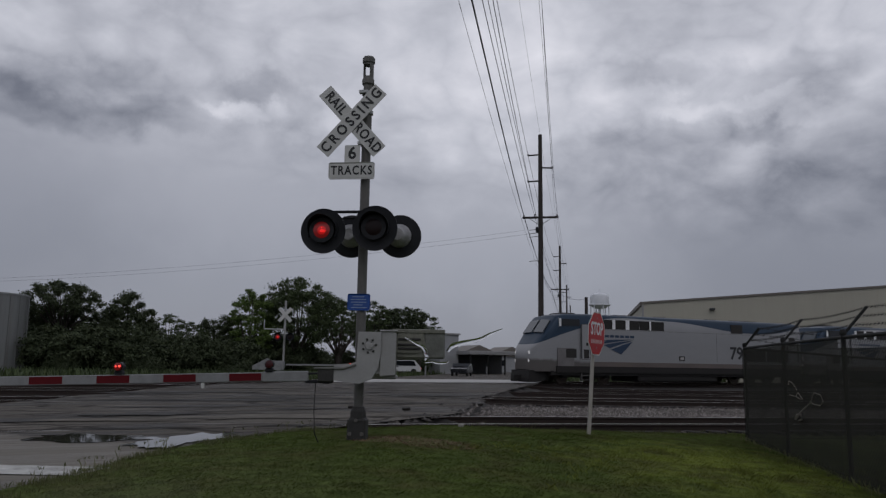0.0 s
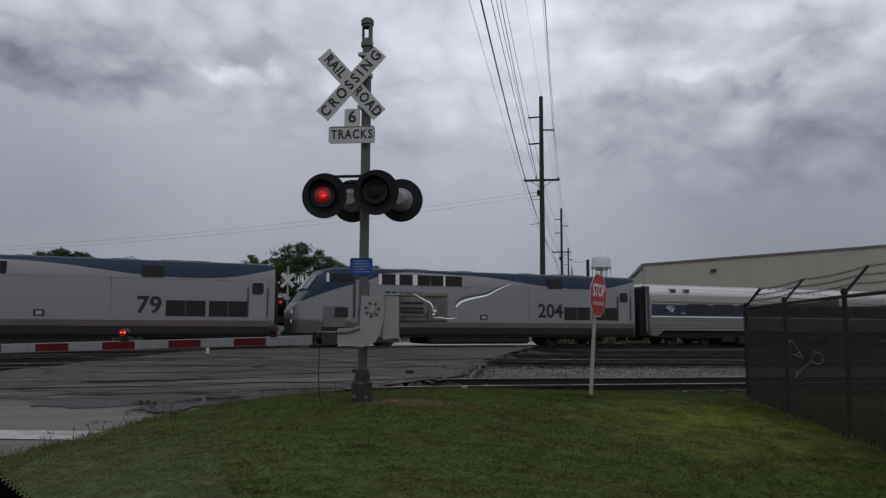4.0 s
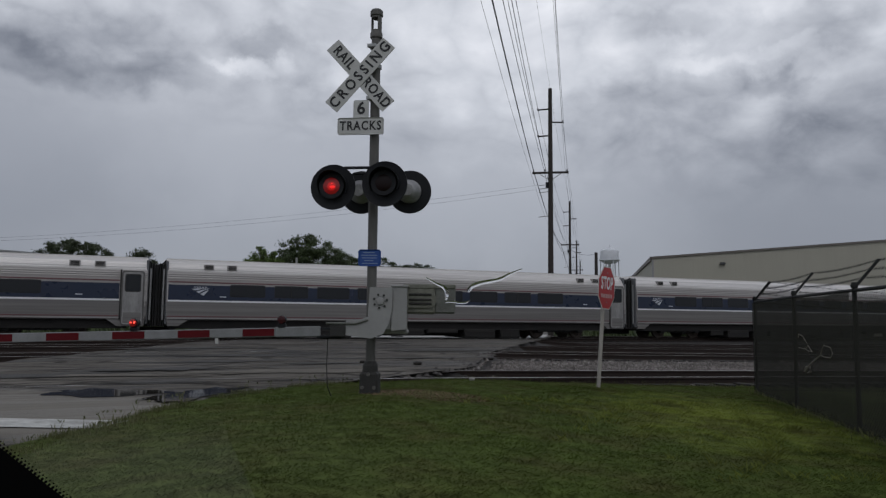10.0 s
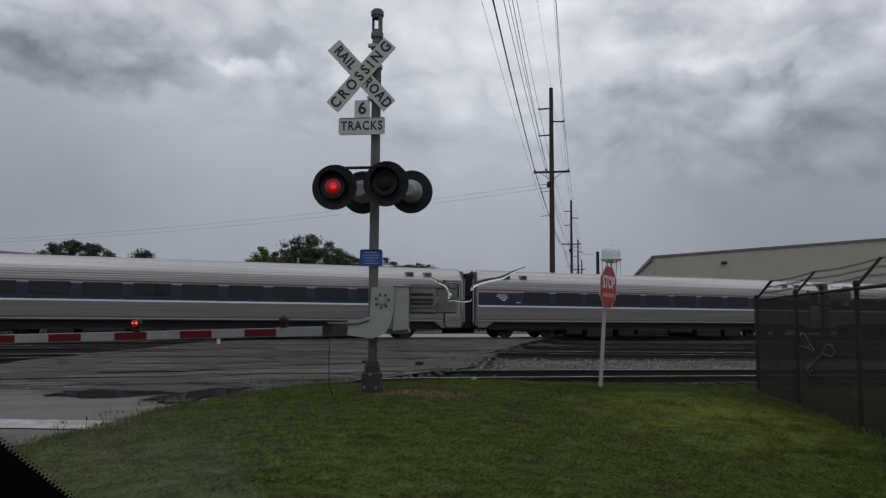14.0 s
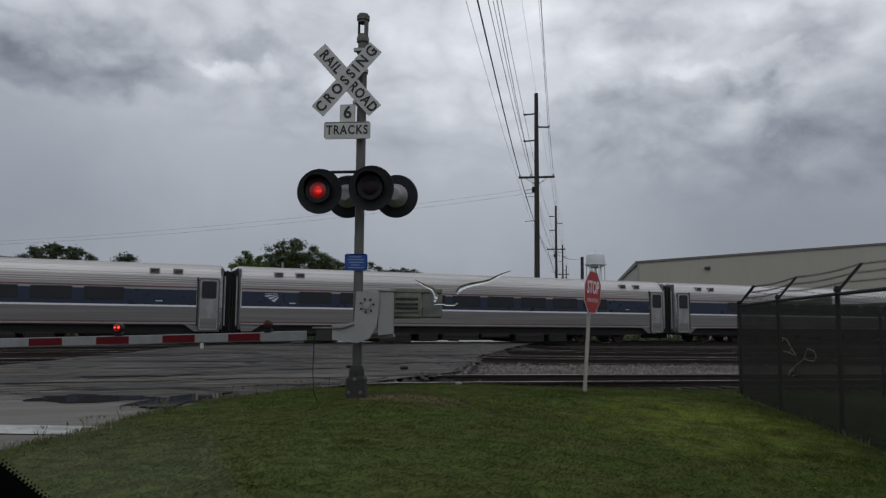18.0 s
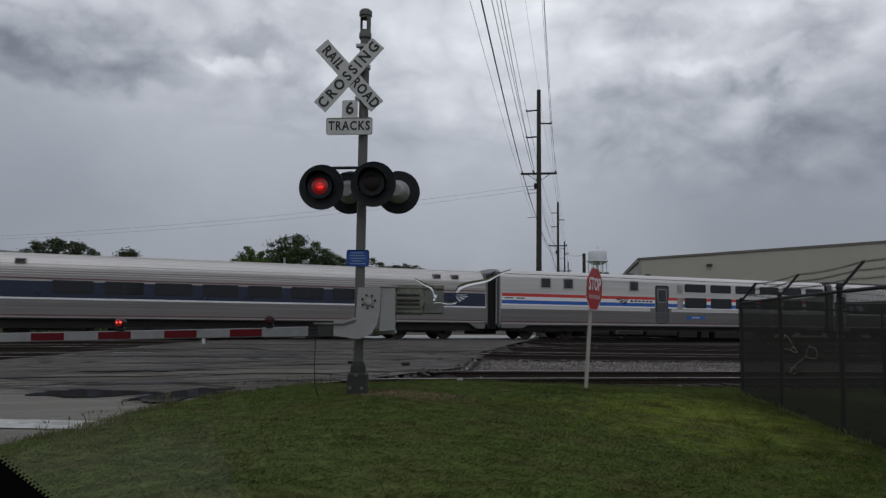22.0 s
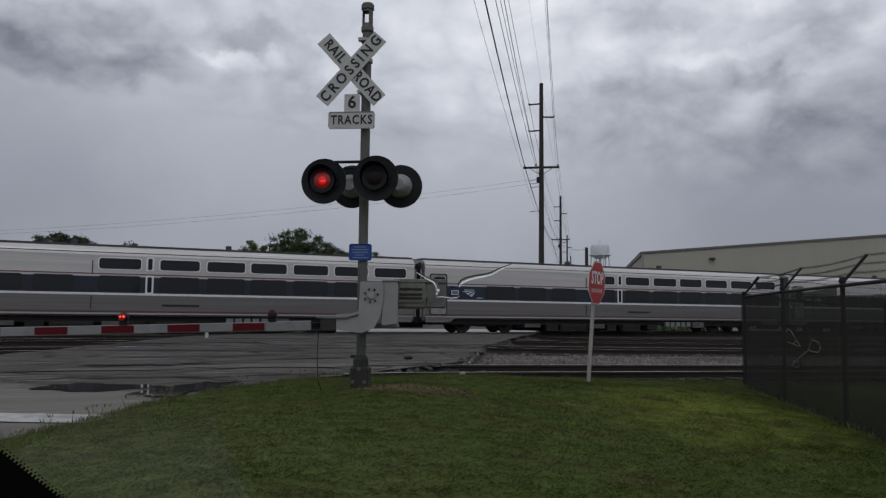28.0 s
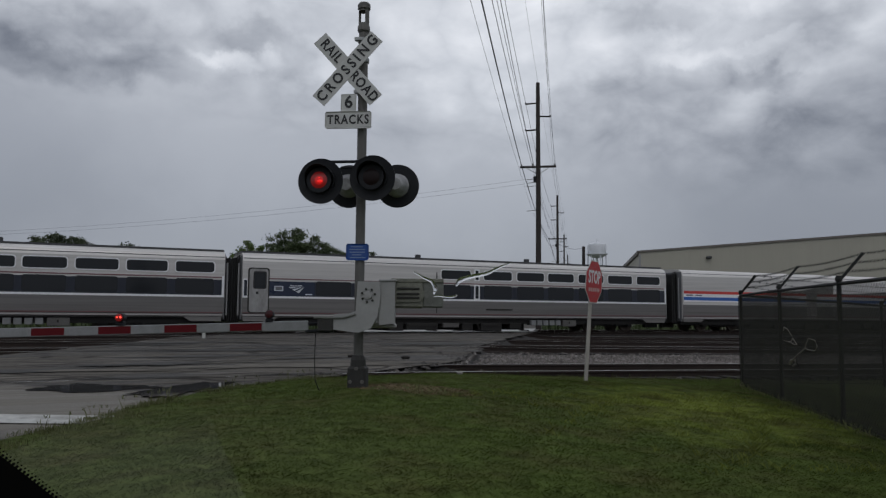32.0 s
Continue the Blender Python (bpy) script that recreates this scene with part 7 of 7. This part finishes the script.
M["water"] = mat("rain water", (0.030, 0.027, 0.023), 0.04, 0, 0, spec=0.4)
M["line_paint"] = mat("worn white road paint", (0.46, 0.46, 0.44), 0.7, 0, 0.35, 5, 0.2, 40, 1.0, (0.16, 0.15, 0.135), spec=0.1)
M["tar"] = mat("dark wet patch", (0.030, 0.027, 0.024), 0.6, 0, 0.3, 2, 0.3, 40, spec=0.15)
M["pale_road"] = mat("pale wet road surface", (0.34, 0.33, 0.31), 0.5, 0, 0.15, 1.5)
M["rubble"] = foliage("asphalt rubble", (0.03, 0.027, 0.025), (0.07, 0.064, 0.06), (0.15, 0.14, 0.13))
M["pale_patch"] = mat("pale worn concrete patch", (0.155, 0.143, 0.125), 0.9, 0, 0.3, 1.2, 0.4, 30, 0.5, (0.07, 0.063, 0.055), spec=0.05)


def build_road_details():
    d = Vector((math.cos(radians(157)), math.sin(radians(157)), 0))
    w = Vector((-d.y, d.x, 0)) * 0.27
    g = Geo()
    a = Vector((0.05, 8.8, 0)) - d * 0.1
    n = 24
    for k in range(n + 1):
        c = a + d * 0.35 * k
        for s in (-1, 1):
            q = c + w * s
            g.v.append((q.x, q.y, road_z(q.y) + 0.012))
    g.f = [(2 * k, 2 * k + 2, 2 * k + 3, 2 * k + 1) for k in range(n)]
    g.mi = [0] * n
    solid("stop_line", g, M["line_paint"], "worn white stop line painted on the road", "road marking", "structure")
    patch("puddle", 0.0, 11.82, 0.78, 0.6, 150, 0.009, M["water"], "rain puddle on the asphalt", "puddle", 1, "structure", rag=0.5)
    patch("puddle", 1.2, 11.35, 0.95, 0.40, 58, 0.0095, M["water"], "long shallow rain puddle beside the lawn", "puddle", 2, "structure", rag=0.6)
    patch("puddle", 0.62, 11.75, 0.32, 0.2, 140, 0.010, M["water"], "thin film of rain water", "puddle", 6, "structure", rag=0.9)
    rnd = random.Random(12)
    for k in range(34):
        y = 14.5 + 18.5 * rnd.random() ** 1.3
        x = rnd.uniform(road_left(y) + 1.5, road_right(y) - 1.5)
        patch("road_patch", x, y, rnd.uniform(0.6, 2.6), rnd.uniform(0.06, 0.34), rnd.uniform(-14, 10), 0.010 + 0.0003 * k, M["tar"] if k % 3 else M["pale_patch"], "dark wet strip in the worn asphalt", "road patch", 20 + k, "structure", n=60, rag=1.1)
    # broken edge of the road beside the tracks: loose lumps of asphalt
    V, F = [], []
    base = [(1, 0, 0), (0, 1, 0), (-1, 0, 0), (0, -1, 0), (0, 0, 0.7)]
    for k in range(900):
        y = rnd.uniform(12.9, 24)
        x = road_right(y) + rnd.gauss(0.1, 0.45)
        if y < crest(x) + 0.4:
            continue
        s = rnd.uniform(0.03, 0.10) * (2.0 if rnd.random() < 0.06 else 1.0)
        a, n = rnd.uniform(0, 6.28), len(V)
        z = max(ground_z(x, y), road_z(y) - 0.03 if x < road_right(y) else -9)
        for p in base:
            q = s * rnd.uniform(0.7, 1.4)
            V.append((x + q * (p[0] * math.cos(a) - p[1] * math.sin(a)), y + q * (p[0] * math.sin(a) + p[1] * math.cos(a)), z + (0.75 * s * p[2] if p[2] else -0.01)))
        F += [(n, n + 1, n + 4), (n + 1, n + 2, n + 4), (n + 2, n + 3, n + 4), (n + 3, n, n + 4), (n + 3, n + 2, n + 1, n)]
    me = bpy.data.meshes.new("rubble")
    me.from_pydata(V, [], F)
    me.materials.append(M["rubble"])
    tagged(new("rubble", me), "broken dark asphalt lumps along the road's edge", "rubble", kind="stuff")
    st = Geo().lathe([(0.0, -0.03), (0.045, -0.025), (0.055, 0.0), (0.035, 0.025), (0.0, 0.035)], 9)
    solid("stone", st, M["concrete"], "white stone lying at the lawn's edge", "stone", m=pose(5.73, 11.97, ground_z(5.73, 11.97) + 0.025, 0, 0, 20))
    for x, y in ((6.23, 15.77), (5.2, 16.4), (8.6, 16.9)):
        lump = Geo().rbox(-0.09, 0.09, -0.06, 0.05, -0.03, 0.03, 0.02)
        solid("debris", lump, M["tar"], "dark lump of debris on the road", "debris", m=pose(x, y, road_z(y) + 0.03, 0, 0, 30 * x), group="debris on the road")
    # pale strip of wet road beyond the running track, its brightness set by the colour
    g = Geo()
    rows = (39.7, 41.5, 43.0, 45.0, 47.5)
    for yy in rows:
        for k in range(31):
            xl, xr = road_left(yy) + 1.0, road_right(yy) - 0.3
            g.v.append((xl + (xr - xl) * k / 30, yy + 0.2 * noise.noise((k * 0.9, yy, 2.0)), road_z(yy) + 0.02))
    g.f = [(r * 31 + k, r * 31 + k + 1, r * 31 + k + 32, r * 31 + k + 31) for r in range(4) for k in range(30)]
    g.mi = [0] * len(g.f)
    solid("crossing_panel", g, M["pale_road"], "pale strip of wet road beyond the running track", "crossing panel", "structure")
    # flangeways beside the rails in the road
    for y0 in TRACK_Y[:4]:
        for s in (-1, 1):
            for q in (-1, 1):
                yy = y0 + s * 0.75 + q * 0.085
                xl, xr = road_left(yy) + 0.2, road_right(yy) - 0.2
                g = Geo()
                m = 60
                for k in range(m + 1):
                    x = xl + (xr - xl) * k / m
                    wv = max(0.004, 0.035 + 0.09 * noise.noise((x * 0.7, yy, 9.0)))
                    g.v += [(x, yy - wv, road_z(yy) + 0.0098), (x, yy + wv, road_z(yy) + 0.0098)]
                g.f = [(2 * k, 2 * k + 2, 2 * k + 3, 2 * k + 1) for k in range(m)]
                g.mi = [0] * m
                solid("flangeway", g, M["tar"], "dark gap beside a rail in the crossing", "road joint", "structure")


build_road_details()


# ---- ballast stones ----
def build_stones():
    rnd = np.random.RandomState(5)
    V, F = [], []
    base = np.array([(1, 0, 0), (-1, 0, 0), (0, 1, 0), (0, -1, 0), (0, 0, 1), (0, 0, -1)], float)
    tri = [(0, 2, 4), (2, 1, 4), (1, 3, 4), (3, 0, 4), (2, 0, 5), (1, 2, 5), (3, 1, 5), (0, 3, 5)]
    k = 0
    while k < 24000:
        x, y = rnd.uniform(4, 34), rnd.uniform(12.9, 24.5)
        if x < road_right(y) + 0.05 or y < crest(x) + 0.35:
            continue
        if rnd.rand() > np.interp(y, [13, 14.75, 15.0, 18.5, 19.0, 24.5], [0.04, 0.06, 1.0, 1.0, 0.07, 0.1]) * np.interp(x, [4, 20, 34], [1, 0.8, 0.4]):
            continue
        s = rnd.uniform(0.018, 0.05)
        z = ground_z(x, y) + s * 0.4
        p = base * s * rnd.uniform(0.6, 1.25, (6, 1)) + rnd.normal(0, s * 0.15, (6, 3))
        a = rnd.uniform(0, 6.28)
        r = np.array([[math.cos(a), -math.sin(a), 0], [math.sin(a), math.cos(a), 0], [0, 0, 1]])
        n = len(V)
        V += [tuple(q) for q in (p @ r.T + (x, y, z))]
        F += [(a0 + n, b0 + n, c0 + n) for a0, b0, c0 in tri]
        k += 1
    me = bpy.data.meshes.new("ballast")
    me.from_pydata(V, [], F)
    me.materials.append(M["stone"])
    tagged(new("ballast", me), "loose grey and brown ballast stones between the rails", "ballast", kind="stuff")


def stone_material():
    m = foliage("ballast stones", (0.06, 0.051, 0.046), (0.155, 0.14, 0.13), (0.42, 0.39, 0.37))
    m.node_tree.nodes["Principled BSDF"].inputs["Roughness"].default_value = 0.9
    return m


M["stone"] = stone_material()
build_stones()


# ---- lawn ----
def build_grass():
    rnd = np.random.RandomState(8)
    V, F = [], []

    def blade(x, y, z, h, w, lean, a):
        n = len(V)
        dx, dy = math.cos(a), math.sin(a)
        lx, ly = lean * math.cos(a + 1.3), lean * math.sin(a + 1.3)
        V.extend([(x - dx * w, y - dy * w, z), (x + dx * w, y + dy * w, z), (x + lx * 0.4 + dx * w * 0.6, y + ly * 0.4 + dy * w * 0.6, z + h * 0.6), (x + lx, y + ly, z + h)])
        F.append((n, n + 1, n + 2, n + 3))
    k = 0
    while k < 170000:
        # more blades near the front
        y = 3.0 + 10.4 * rnd.rand() ** 1.25
        x = rnd.uniform(-3.0, 13.5)
        r = road_right(y)
        if x < r - 0.16 + 0.30 * rnd.rand() or y > crest(x) + 0.5 or x * 0.4073 + y * 0.9133 < 3.6:
            continue
        u = x * 0.9133 - y * 0.4073
        f = x * 0.4073 + y * 0.9133
        if abs(u) > 0.66 * f + 0.4:
            continue
        patchy = noise.noise((x * 1.7, y * 1.7, 4.0))
        # bare soil round the mast
        if (x - 3.75) ** 2 / 0.5 + (y - 9.55) ** 2 / 0.16 < 1.0 and rnd.rand() < 0.85:
            continue
        h = 0.5 * (0.022 + 0.022 * rnd.rand() + 0.02 * max(0, patchy)) * (1.0 + 0.9 * (x > 6.2) * max(0, noise.noise((x * 0.6, y * 0.6, 8.0))))
        blade(x, y, ground_z(x, y) - 0.004, h, rnd.uniform(0.0025, 0.005) * (0.75 + 0.05 * f), h * rnd.uniform(1.2, 2.8), rnd.uniform(0, 6.28))
        k += 1
    me = bpy.data.meshes.new("grass")
    me.from_pydata(V, [], F)
    me.materials.append(M["grass"])
    tagged(new("grass", me), "short mown green lawn", "grass", kind="stuff")
    V, F = [], []
    for k in range(2600):
        # taller tufts in the lighter part of the lawn
        c = rnd.randint(0, 170)
        x, y = 4.6 + 0.030 * c + rnd.normal(0, 0.045) + 0.7 * math.sin(c * 2.3), 6.9 + 2.4 * math.sin(c * 1.7) + rnd.normal(0, 0.045)
        if y > crest(x):
            continue
        h = rnd.uniform(0.03, 0.085)
        blade(x, y, ground_z(x, y) - 0.006, h, rnd.uniform(0.003, 0.006), h * rnd.uniform(0.4, 1.5), rnd.uniform(0, 6.28))
    me = bpy.data.meshes.new("tufts")
    me.from_pydata(V, [], F)
    me.materials.append(M["tuft"])
    tagged(new("tufts", me), "pale yellow-green tufts of taller grass", "grass", kind="stuff")
    V, F = [], []
    for k in range(7000):
        y = rnd.uniform(5.0, 12.9)
        x = road_right(y) + rnd.normal(0.07, 0.17)
        if noise.noise((x * 2.1, y * 2.1, 1.0)) < -0.15:
            continue
        h = rnd.uniform(0.02, 0.075) + 0.10 * (rnd.rand() < 0.015)
        blade(x, y, ground_z(x, y) - 0.01, h, rnd.uniform(0.003, 0.006), h * rnd.uniform(0.1, 0.5), rnd.uniform(0, 6.28))
        if h > 0.12:
            n = len(V)
            for q in range(3):
                a = rnd.uniform(0, 6.28)
                blade(x + 0.01 * math.cos(a), y + 0.01 * math.sin(a), ground_z(x, y) + h * 0.8, 0.04, 0.006, 0.03, a)
    for k in range(6500):
        x = rnd.uniform(2.2, 18)
        y = crest(x) + rnd.normal(0.3, 0.22)
        if x < road_right(y):
            continue
        h = rnd.uniform(0.02, 0.06) + 0.07 * (rnd.rand() < 0.05)
        blade(x, y, ground_z(x, y) - 0.01, h, rnd.uniform(0.003, 0.007), h * rnd.uniform(0.1, 0.6), rnd.uniform(0, 6.28))
    for k in range(900):
        a, s = rnd.uniform(0, 6.28), rnd.uniform(0, 12)
        p = CORNER + Vector((math.cos(radians(236.5)), math.sin(radians(236.5)))) * s
        x, y = p.x + rnd.normal(0, 0.1), p.y + rnd.normal(0, 0.1)
        blade(x, y, ground_z(x, y) - 0.01, rnd.uniform(0.06, 0.14), 0.005, 0.05, a)
    me = bpy.data.meshes.new("weeds")
    me.from_pydata(V, [], F)
    me.materials.append(M["weed"])
    tagged(new("weeds", me), "taller weeds and seed heads along the lawn's edge", "weeds", kind="stuff")
    # rough grass of the far field
    V, F = [], []
    for k in range(16000):
        x, y = rnd.uniform(-30, 46), 46 + 45 * rnd.rand() ** 1.3
        if road_left(y) < x < road_right(y):
            continue
        h = rnd.uniform(0.25, 0.75)
        blade(x, y, ground_z(x, y) - 0.02, h, rnd.uniform(0.04, 0.10), h * 0.4, rnd.uniform(0, 6.28))
    me = bpy.data.meshes.new("field_grass")
    me.from_pydata(V, [], F)
    me.materials.append(M["leaf_mid"])
    tagged(new("field_grass", me), "rough green grass behind the tracks", "grass", kind="stuff")


build_grass()


# ---- car windscreen in front of the camera: black border and water runs ----
M["frit"] = mat("black ceramic glass border", (0.002, 0.002, 0.002), 0.8, 0, 0.2, 20, spec=0.04)


def water_material():
    m = bpy.data.materials.new("clear water")
    m.use_nodes = True
    b = m.node_tree.nodes["Principled BSDF"]
    b.inputs["Transmission Weight"].default_value, b.inputs["IOR"].default_value, b.inputs["Roughness"].default_value = 1.0, 1.33, 0.02
    return m


M["clear_water"] = water_material()


def veil_material():
    """Clear glass with a thin grey veil, fading out upwards, that stands for a reflection."""
    m = bpy.data.materials.new("reflection veil on glass")
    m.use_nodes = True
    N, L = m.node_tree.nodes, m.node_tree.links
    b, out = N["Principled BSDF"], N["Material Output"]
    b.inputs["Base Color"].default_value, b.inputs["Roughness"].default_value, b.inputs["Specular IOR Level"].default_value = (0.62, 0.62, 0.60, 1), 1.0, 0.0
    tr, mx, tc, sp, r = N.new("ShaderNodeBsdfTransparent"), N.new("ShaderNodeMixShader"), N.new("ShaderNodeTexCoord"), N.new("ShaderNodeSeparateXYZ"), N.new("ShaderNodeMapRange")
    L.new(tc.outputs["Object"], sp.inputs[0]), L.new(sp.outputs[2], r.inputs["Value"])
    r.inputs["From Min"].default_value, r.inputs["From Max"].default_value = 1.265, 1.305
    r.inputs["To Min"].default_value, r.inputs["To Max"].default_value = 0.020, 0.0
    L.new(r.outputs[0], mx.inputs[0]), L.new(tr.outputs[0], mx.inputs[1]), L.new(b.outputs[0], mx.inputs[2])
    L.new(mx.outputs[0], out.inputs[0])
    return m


M["dust"] = veil_material()


def build_windscreen():
    th = thing("windscreen", pose(0, 0, 0), "black dotted windscreen border with clear water runs", "windscreen")
    a, b = Vector((-0.0644, 0.7149, 1.2848)), Vector((-0.0216, 0.7107, 1.2472))
    t = ((a + b) / 2 - EYE).normalized()
    d = (b - a).normalized()
    dn = d.cross(t).normalized()
    if dn.z > 0:
        dn = -dn
    P = [a + d * 0.30, a - d * 0.15, a - d * 0.15 + dn * 1.75, a + d * 0.30 + dn * 1.75]
    part("border", Geo().add(P + [p + t * 0.006 for p in P], [(0, 1, 2, 3), (7, 6, 5, 4), (0, 4, 5, 1), (1, 5, 6, 2), (2, 6, 7, 3), (3, 7, 4, 0)]), M["frit"], th, "black border of the glass")
    g = Geo()
    for row, (off, r) in enumerate(((0.0010, 0.0012), (0.0036, 0.0007))):
        for k in range(60):
            c = a - d * 0.05 + d * ((k + 0.5 * row) * 0.0036) - dn * off
            ring = [c + (d * math.cos(2 * math.pi * q / 8) + dn * math.sin(2 * math.pi * q / 8)) * r for q in range(8)]
            g.add(ring + [q + t * 0.001 for q in ring], [tuple(range(8)), tuple(range(15, 7, -1))] + [(q, (q + 1) % 8, 8 + (q + 1) % 8, 8 + q) for q in range(8)])
    part("dots", g, M["frit"], th)["kind"] = "stuff"
    runs = [([(0.238, 0.5715, 1.4337), (0.2465, 0.5682, 1.4287), (0.2516, 0.5661, 1.426), (0.2542, 0.5651, 1.4202), (0.2531, 0.5658, 1.4156)], [0.0004, 0.0011, 0.0015, 0.0017, 0.0008]),
            ([(0.2694, 0.5579, 1.4226), (0.2726, 0.5562, 1.4271), (0.2795, 0.5526, 1.4299), (0.2915, 0.5462, 1.4327), (0.2993, 0.5417, 1.4372), (0.3082, 0.5364, 1.4413)], [0.0012, 0.0020, 0.0018, 0.0015, 0.0011, 0.0005]),
            ([(0.2531, 0.5658, 1.4138), (0.2581, 0.5636, 1.4143), (0.2634, 0.5611, 1.4134), (0.2684, 0.5587, 1.4139), (0.2704, 0.5577, 1.4153)], [0.0004, 0.0007, 0.0008, 0.0009, 0.0004])]
    # edge of a grey film added for the reflection seen in the windscreen
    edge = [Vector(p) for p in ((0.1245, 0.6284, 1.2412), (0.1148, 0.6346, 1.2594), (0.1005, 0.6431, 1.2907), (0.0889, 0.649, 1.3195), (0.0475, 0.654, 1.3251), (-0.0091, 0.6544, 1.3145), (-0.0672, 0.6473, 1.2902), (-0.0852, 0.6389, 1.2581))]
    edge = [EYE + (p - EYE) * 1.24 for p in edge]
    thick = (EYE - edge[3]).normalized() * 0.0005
    n = len(edge)
    part("dust_film", Geo().add(edge + [p + thick for p in edge], [tuple(range(n)), tuple(range(2 * n - 1, n - 1, -1))] + [(i, i + n, (i + 1) % n + n, (i + 1) % n) for i in range(n)]), M["dust"], th, "faint grey veil standing for a reflection in the glass").visible_shadow = False
    for pts, rad in runs:
        # smooth the path through its points
        fine, fr = [], []
        P = [Vector(p) for p in pts]
        for i in range(len(P) - 1):
            p0, p1, p2, p3 = P[max(i - 1, 0)], P[i], P[i + 1], P[min(i + 2, len(P) - 1)]
            for k in range(6):
                u = k / 6
                fine.append(0.5 * ((2 * p1) + (p2 - p0) * u + (2 * p0 - 5 * p1 + 4 * p2 - p3) * u * u + (3 * p1 - p0 - 3 * p2 + p3) * u ** 3))
                fr.append(rad[i] + (rad[i + 1] - rad[i]) * u)
        fine.append(P[-1]), fr.append(rad[-1])
        part("water_run", Geo().tube(fine, fr, 10), M["clear_water"], th, "clear run of rain water", smooth=True)


build_windscreen()


# ---- dry grass round the mast ----
def build_dry_patch():
    rnd = np.random.RandomState(3)
    V, F = [], []
    for k in range(1700):
        a, r = rnd.uniform(0, 6.28), rnd.rand() ** 0.5
        x, y = 3.85 + 0.95 * r * math.cos(a) * 0.83 + 0.25 * r * math.sin(a), 9.45 + 0.42 * r * math.sin(a) - 0.4 * r * math.cos(a)
        h = rnd.uniform(0.015, 0.035)
        n, w, l = len(V), rnd.uniform(0.003, 0.006), h * rnd.uniform(1, 3)
        b, c = rnd.uniform(0, 6.28), rnd.uniform(0, 6.28)
        z = ground_z(x, y)
        V += [(x - w * math.cos(b), y - w * math.sin(b), z), (x + w * math.cos(b), y + w * math.sin(b), z), (x + l * math.cos(c), y + l * math.sin(c), z + h)]
        F.append((n, n + 1, n + 2))
    me = bpy.data.meshes.new("dry_grass")
    me.from_pydata(V, [], F)
    me.materials.append(M["straw"])
    tagged(new("dry_grass", me), "brown dry grass on bare soil beside the mast", "dry grass", kind="stuff")


M["straw"] = foliage("dry straw", (0.11, 0.07, 0.042), (0.18, 0.12, 0.072), (0.26, 0.18, 0.11))
build_dry_patch()


# ---- what moves ----
def motions():
    times = [0.0] + [0.5 * k for k in range(1, 64)] + [32.0]
    way = [(t, run(t)) for t in times]
    for th, u, turned in TRAIN:
        rows = []
        for t, s in way:
            x = u - s
            rows.append((t, pose(x + CARL, TRAIN_Y, 0, 0, 0, 180) if turned else pose(x, TRAIN_Y, 0)))
        walk(th, rows)
    # the wheels roll along the rail
    turn = [(k / 13.0, run(k / 13.0) / 0.49) for k in range(416)] + [(32.0, run(32.0) / 0.49)]
    for th, u, turned in TRAIN:
        for ob in th.children_recursive:
            if ob.name.split(".")[0] == "wheelset":
                home = ob.matrix_basis.copy()
                walk(ob, [(t, home @ Matrix.Rotation(a if turned else -a, 4, "Y")) for t, a in turn])
    # the flashing lamps: each bulb carrier makes a half turn when the light changes over
    changes = [0.18 + 1.0069 * k + d for k in range(32) for d in (0.0, 0.33)]
    for ob, home, first in FLASH:
        rows, lit = [(0.0, home @ pose(0, 0, 0, 0, 0, 0 if first else 180))], first
        for t in changes:
            a = 0 if lit else 180
            for q, dt in ((0, -0.034), (60, 0.0), (120, 0.034), (180, 0.067)):
                rows.append((t + dt, home @ pose(0, 0, 0, 0, 0, a + q)))
            lit = not lit
        rows.append((32.0, home @ pose(0, 0, 0, 0, 0, 0 if lit else 180)))
        walk(ob, rows)


motions()
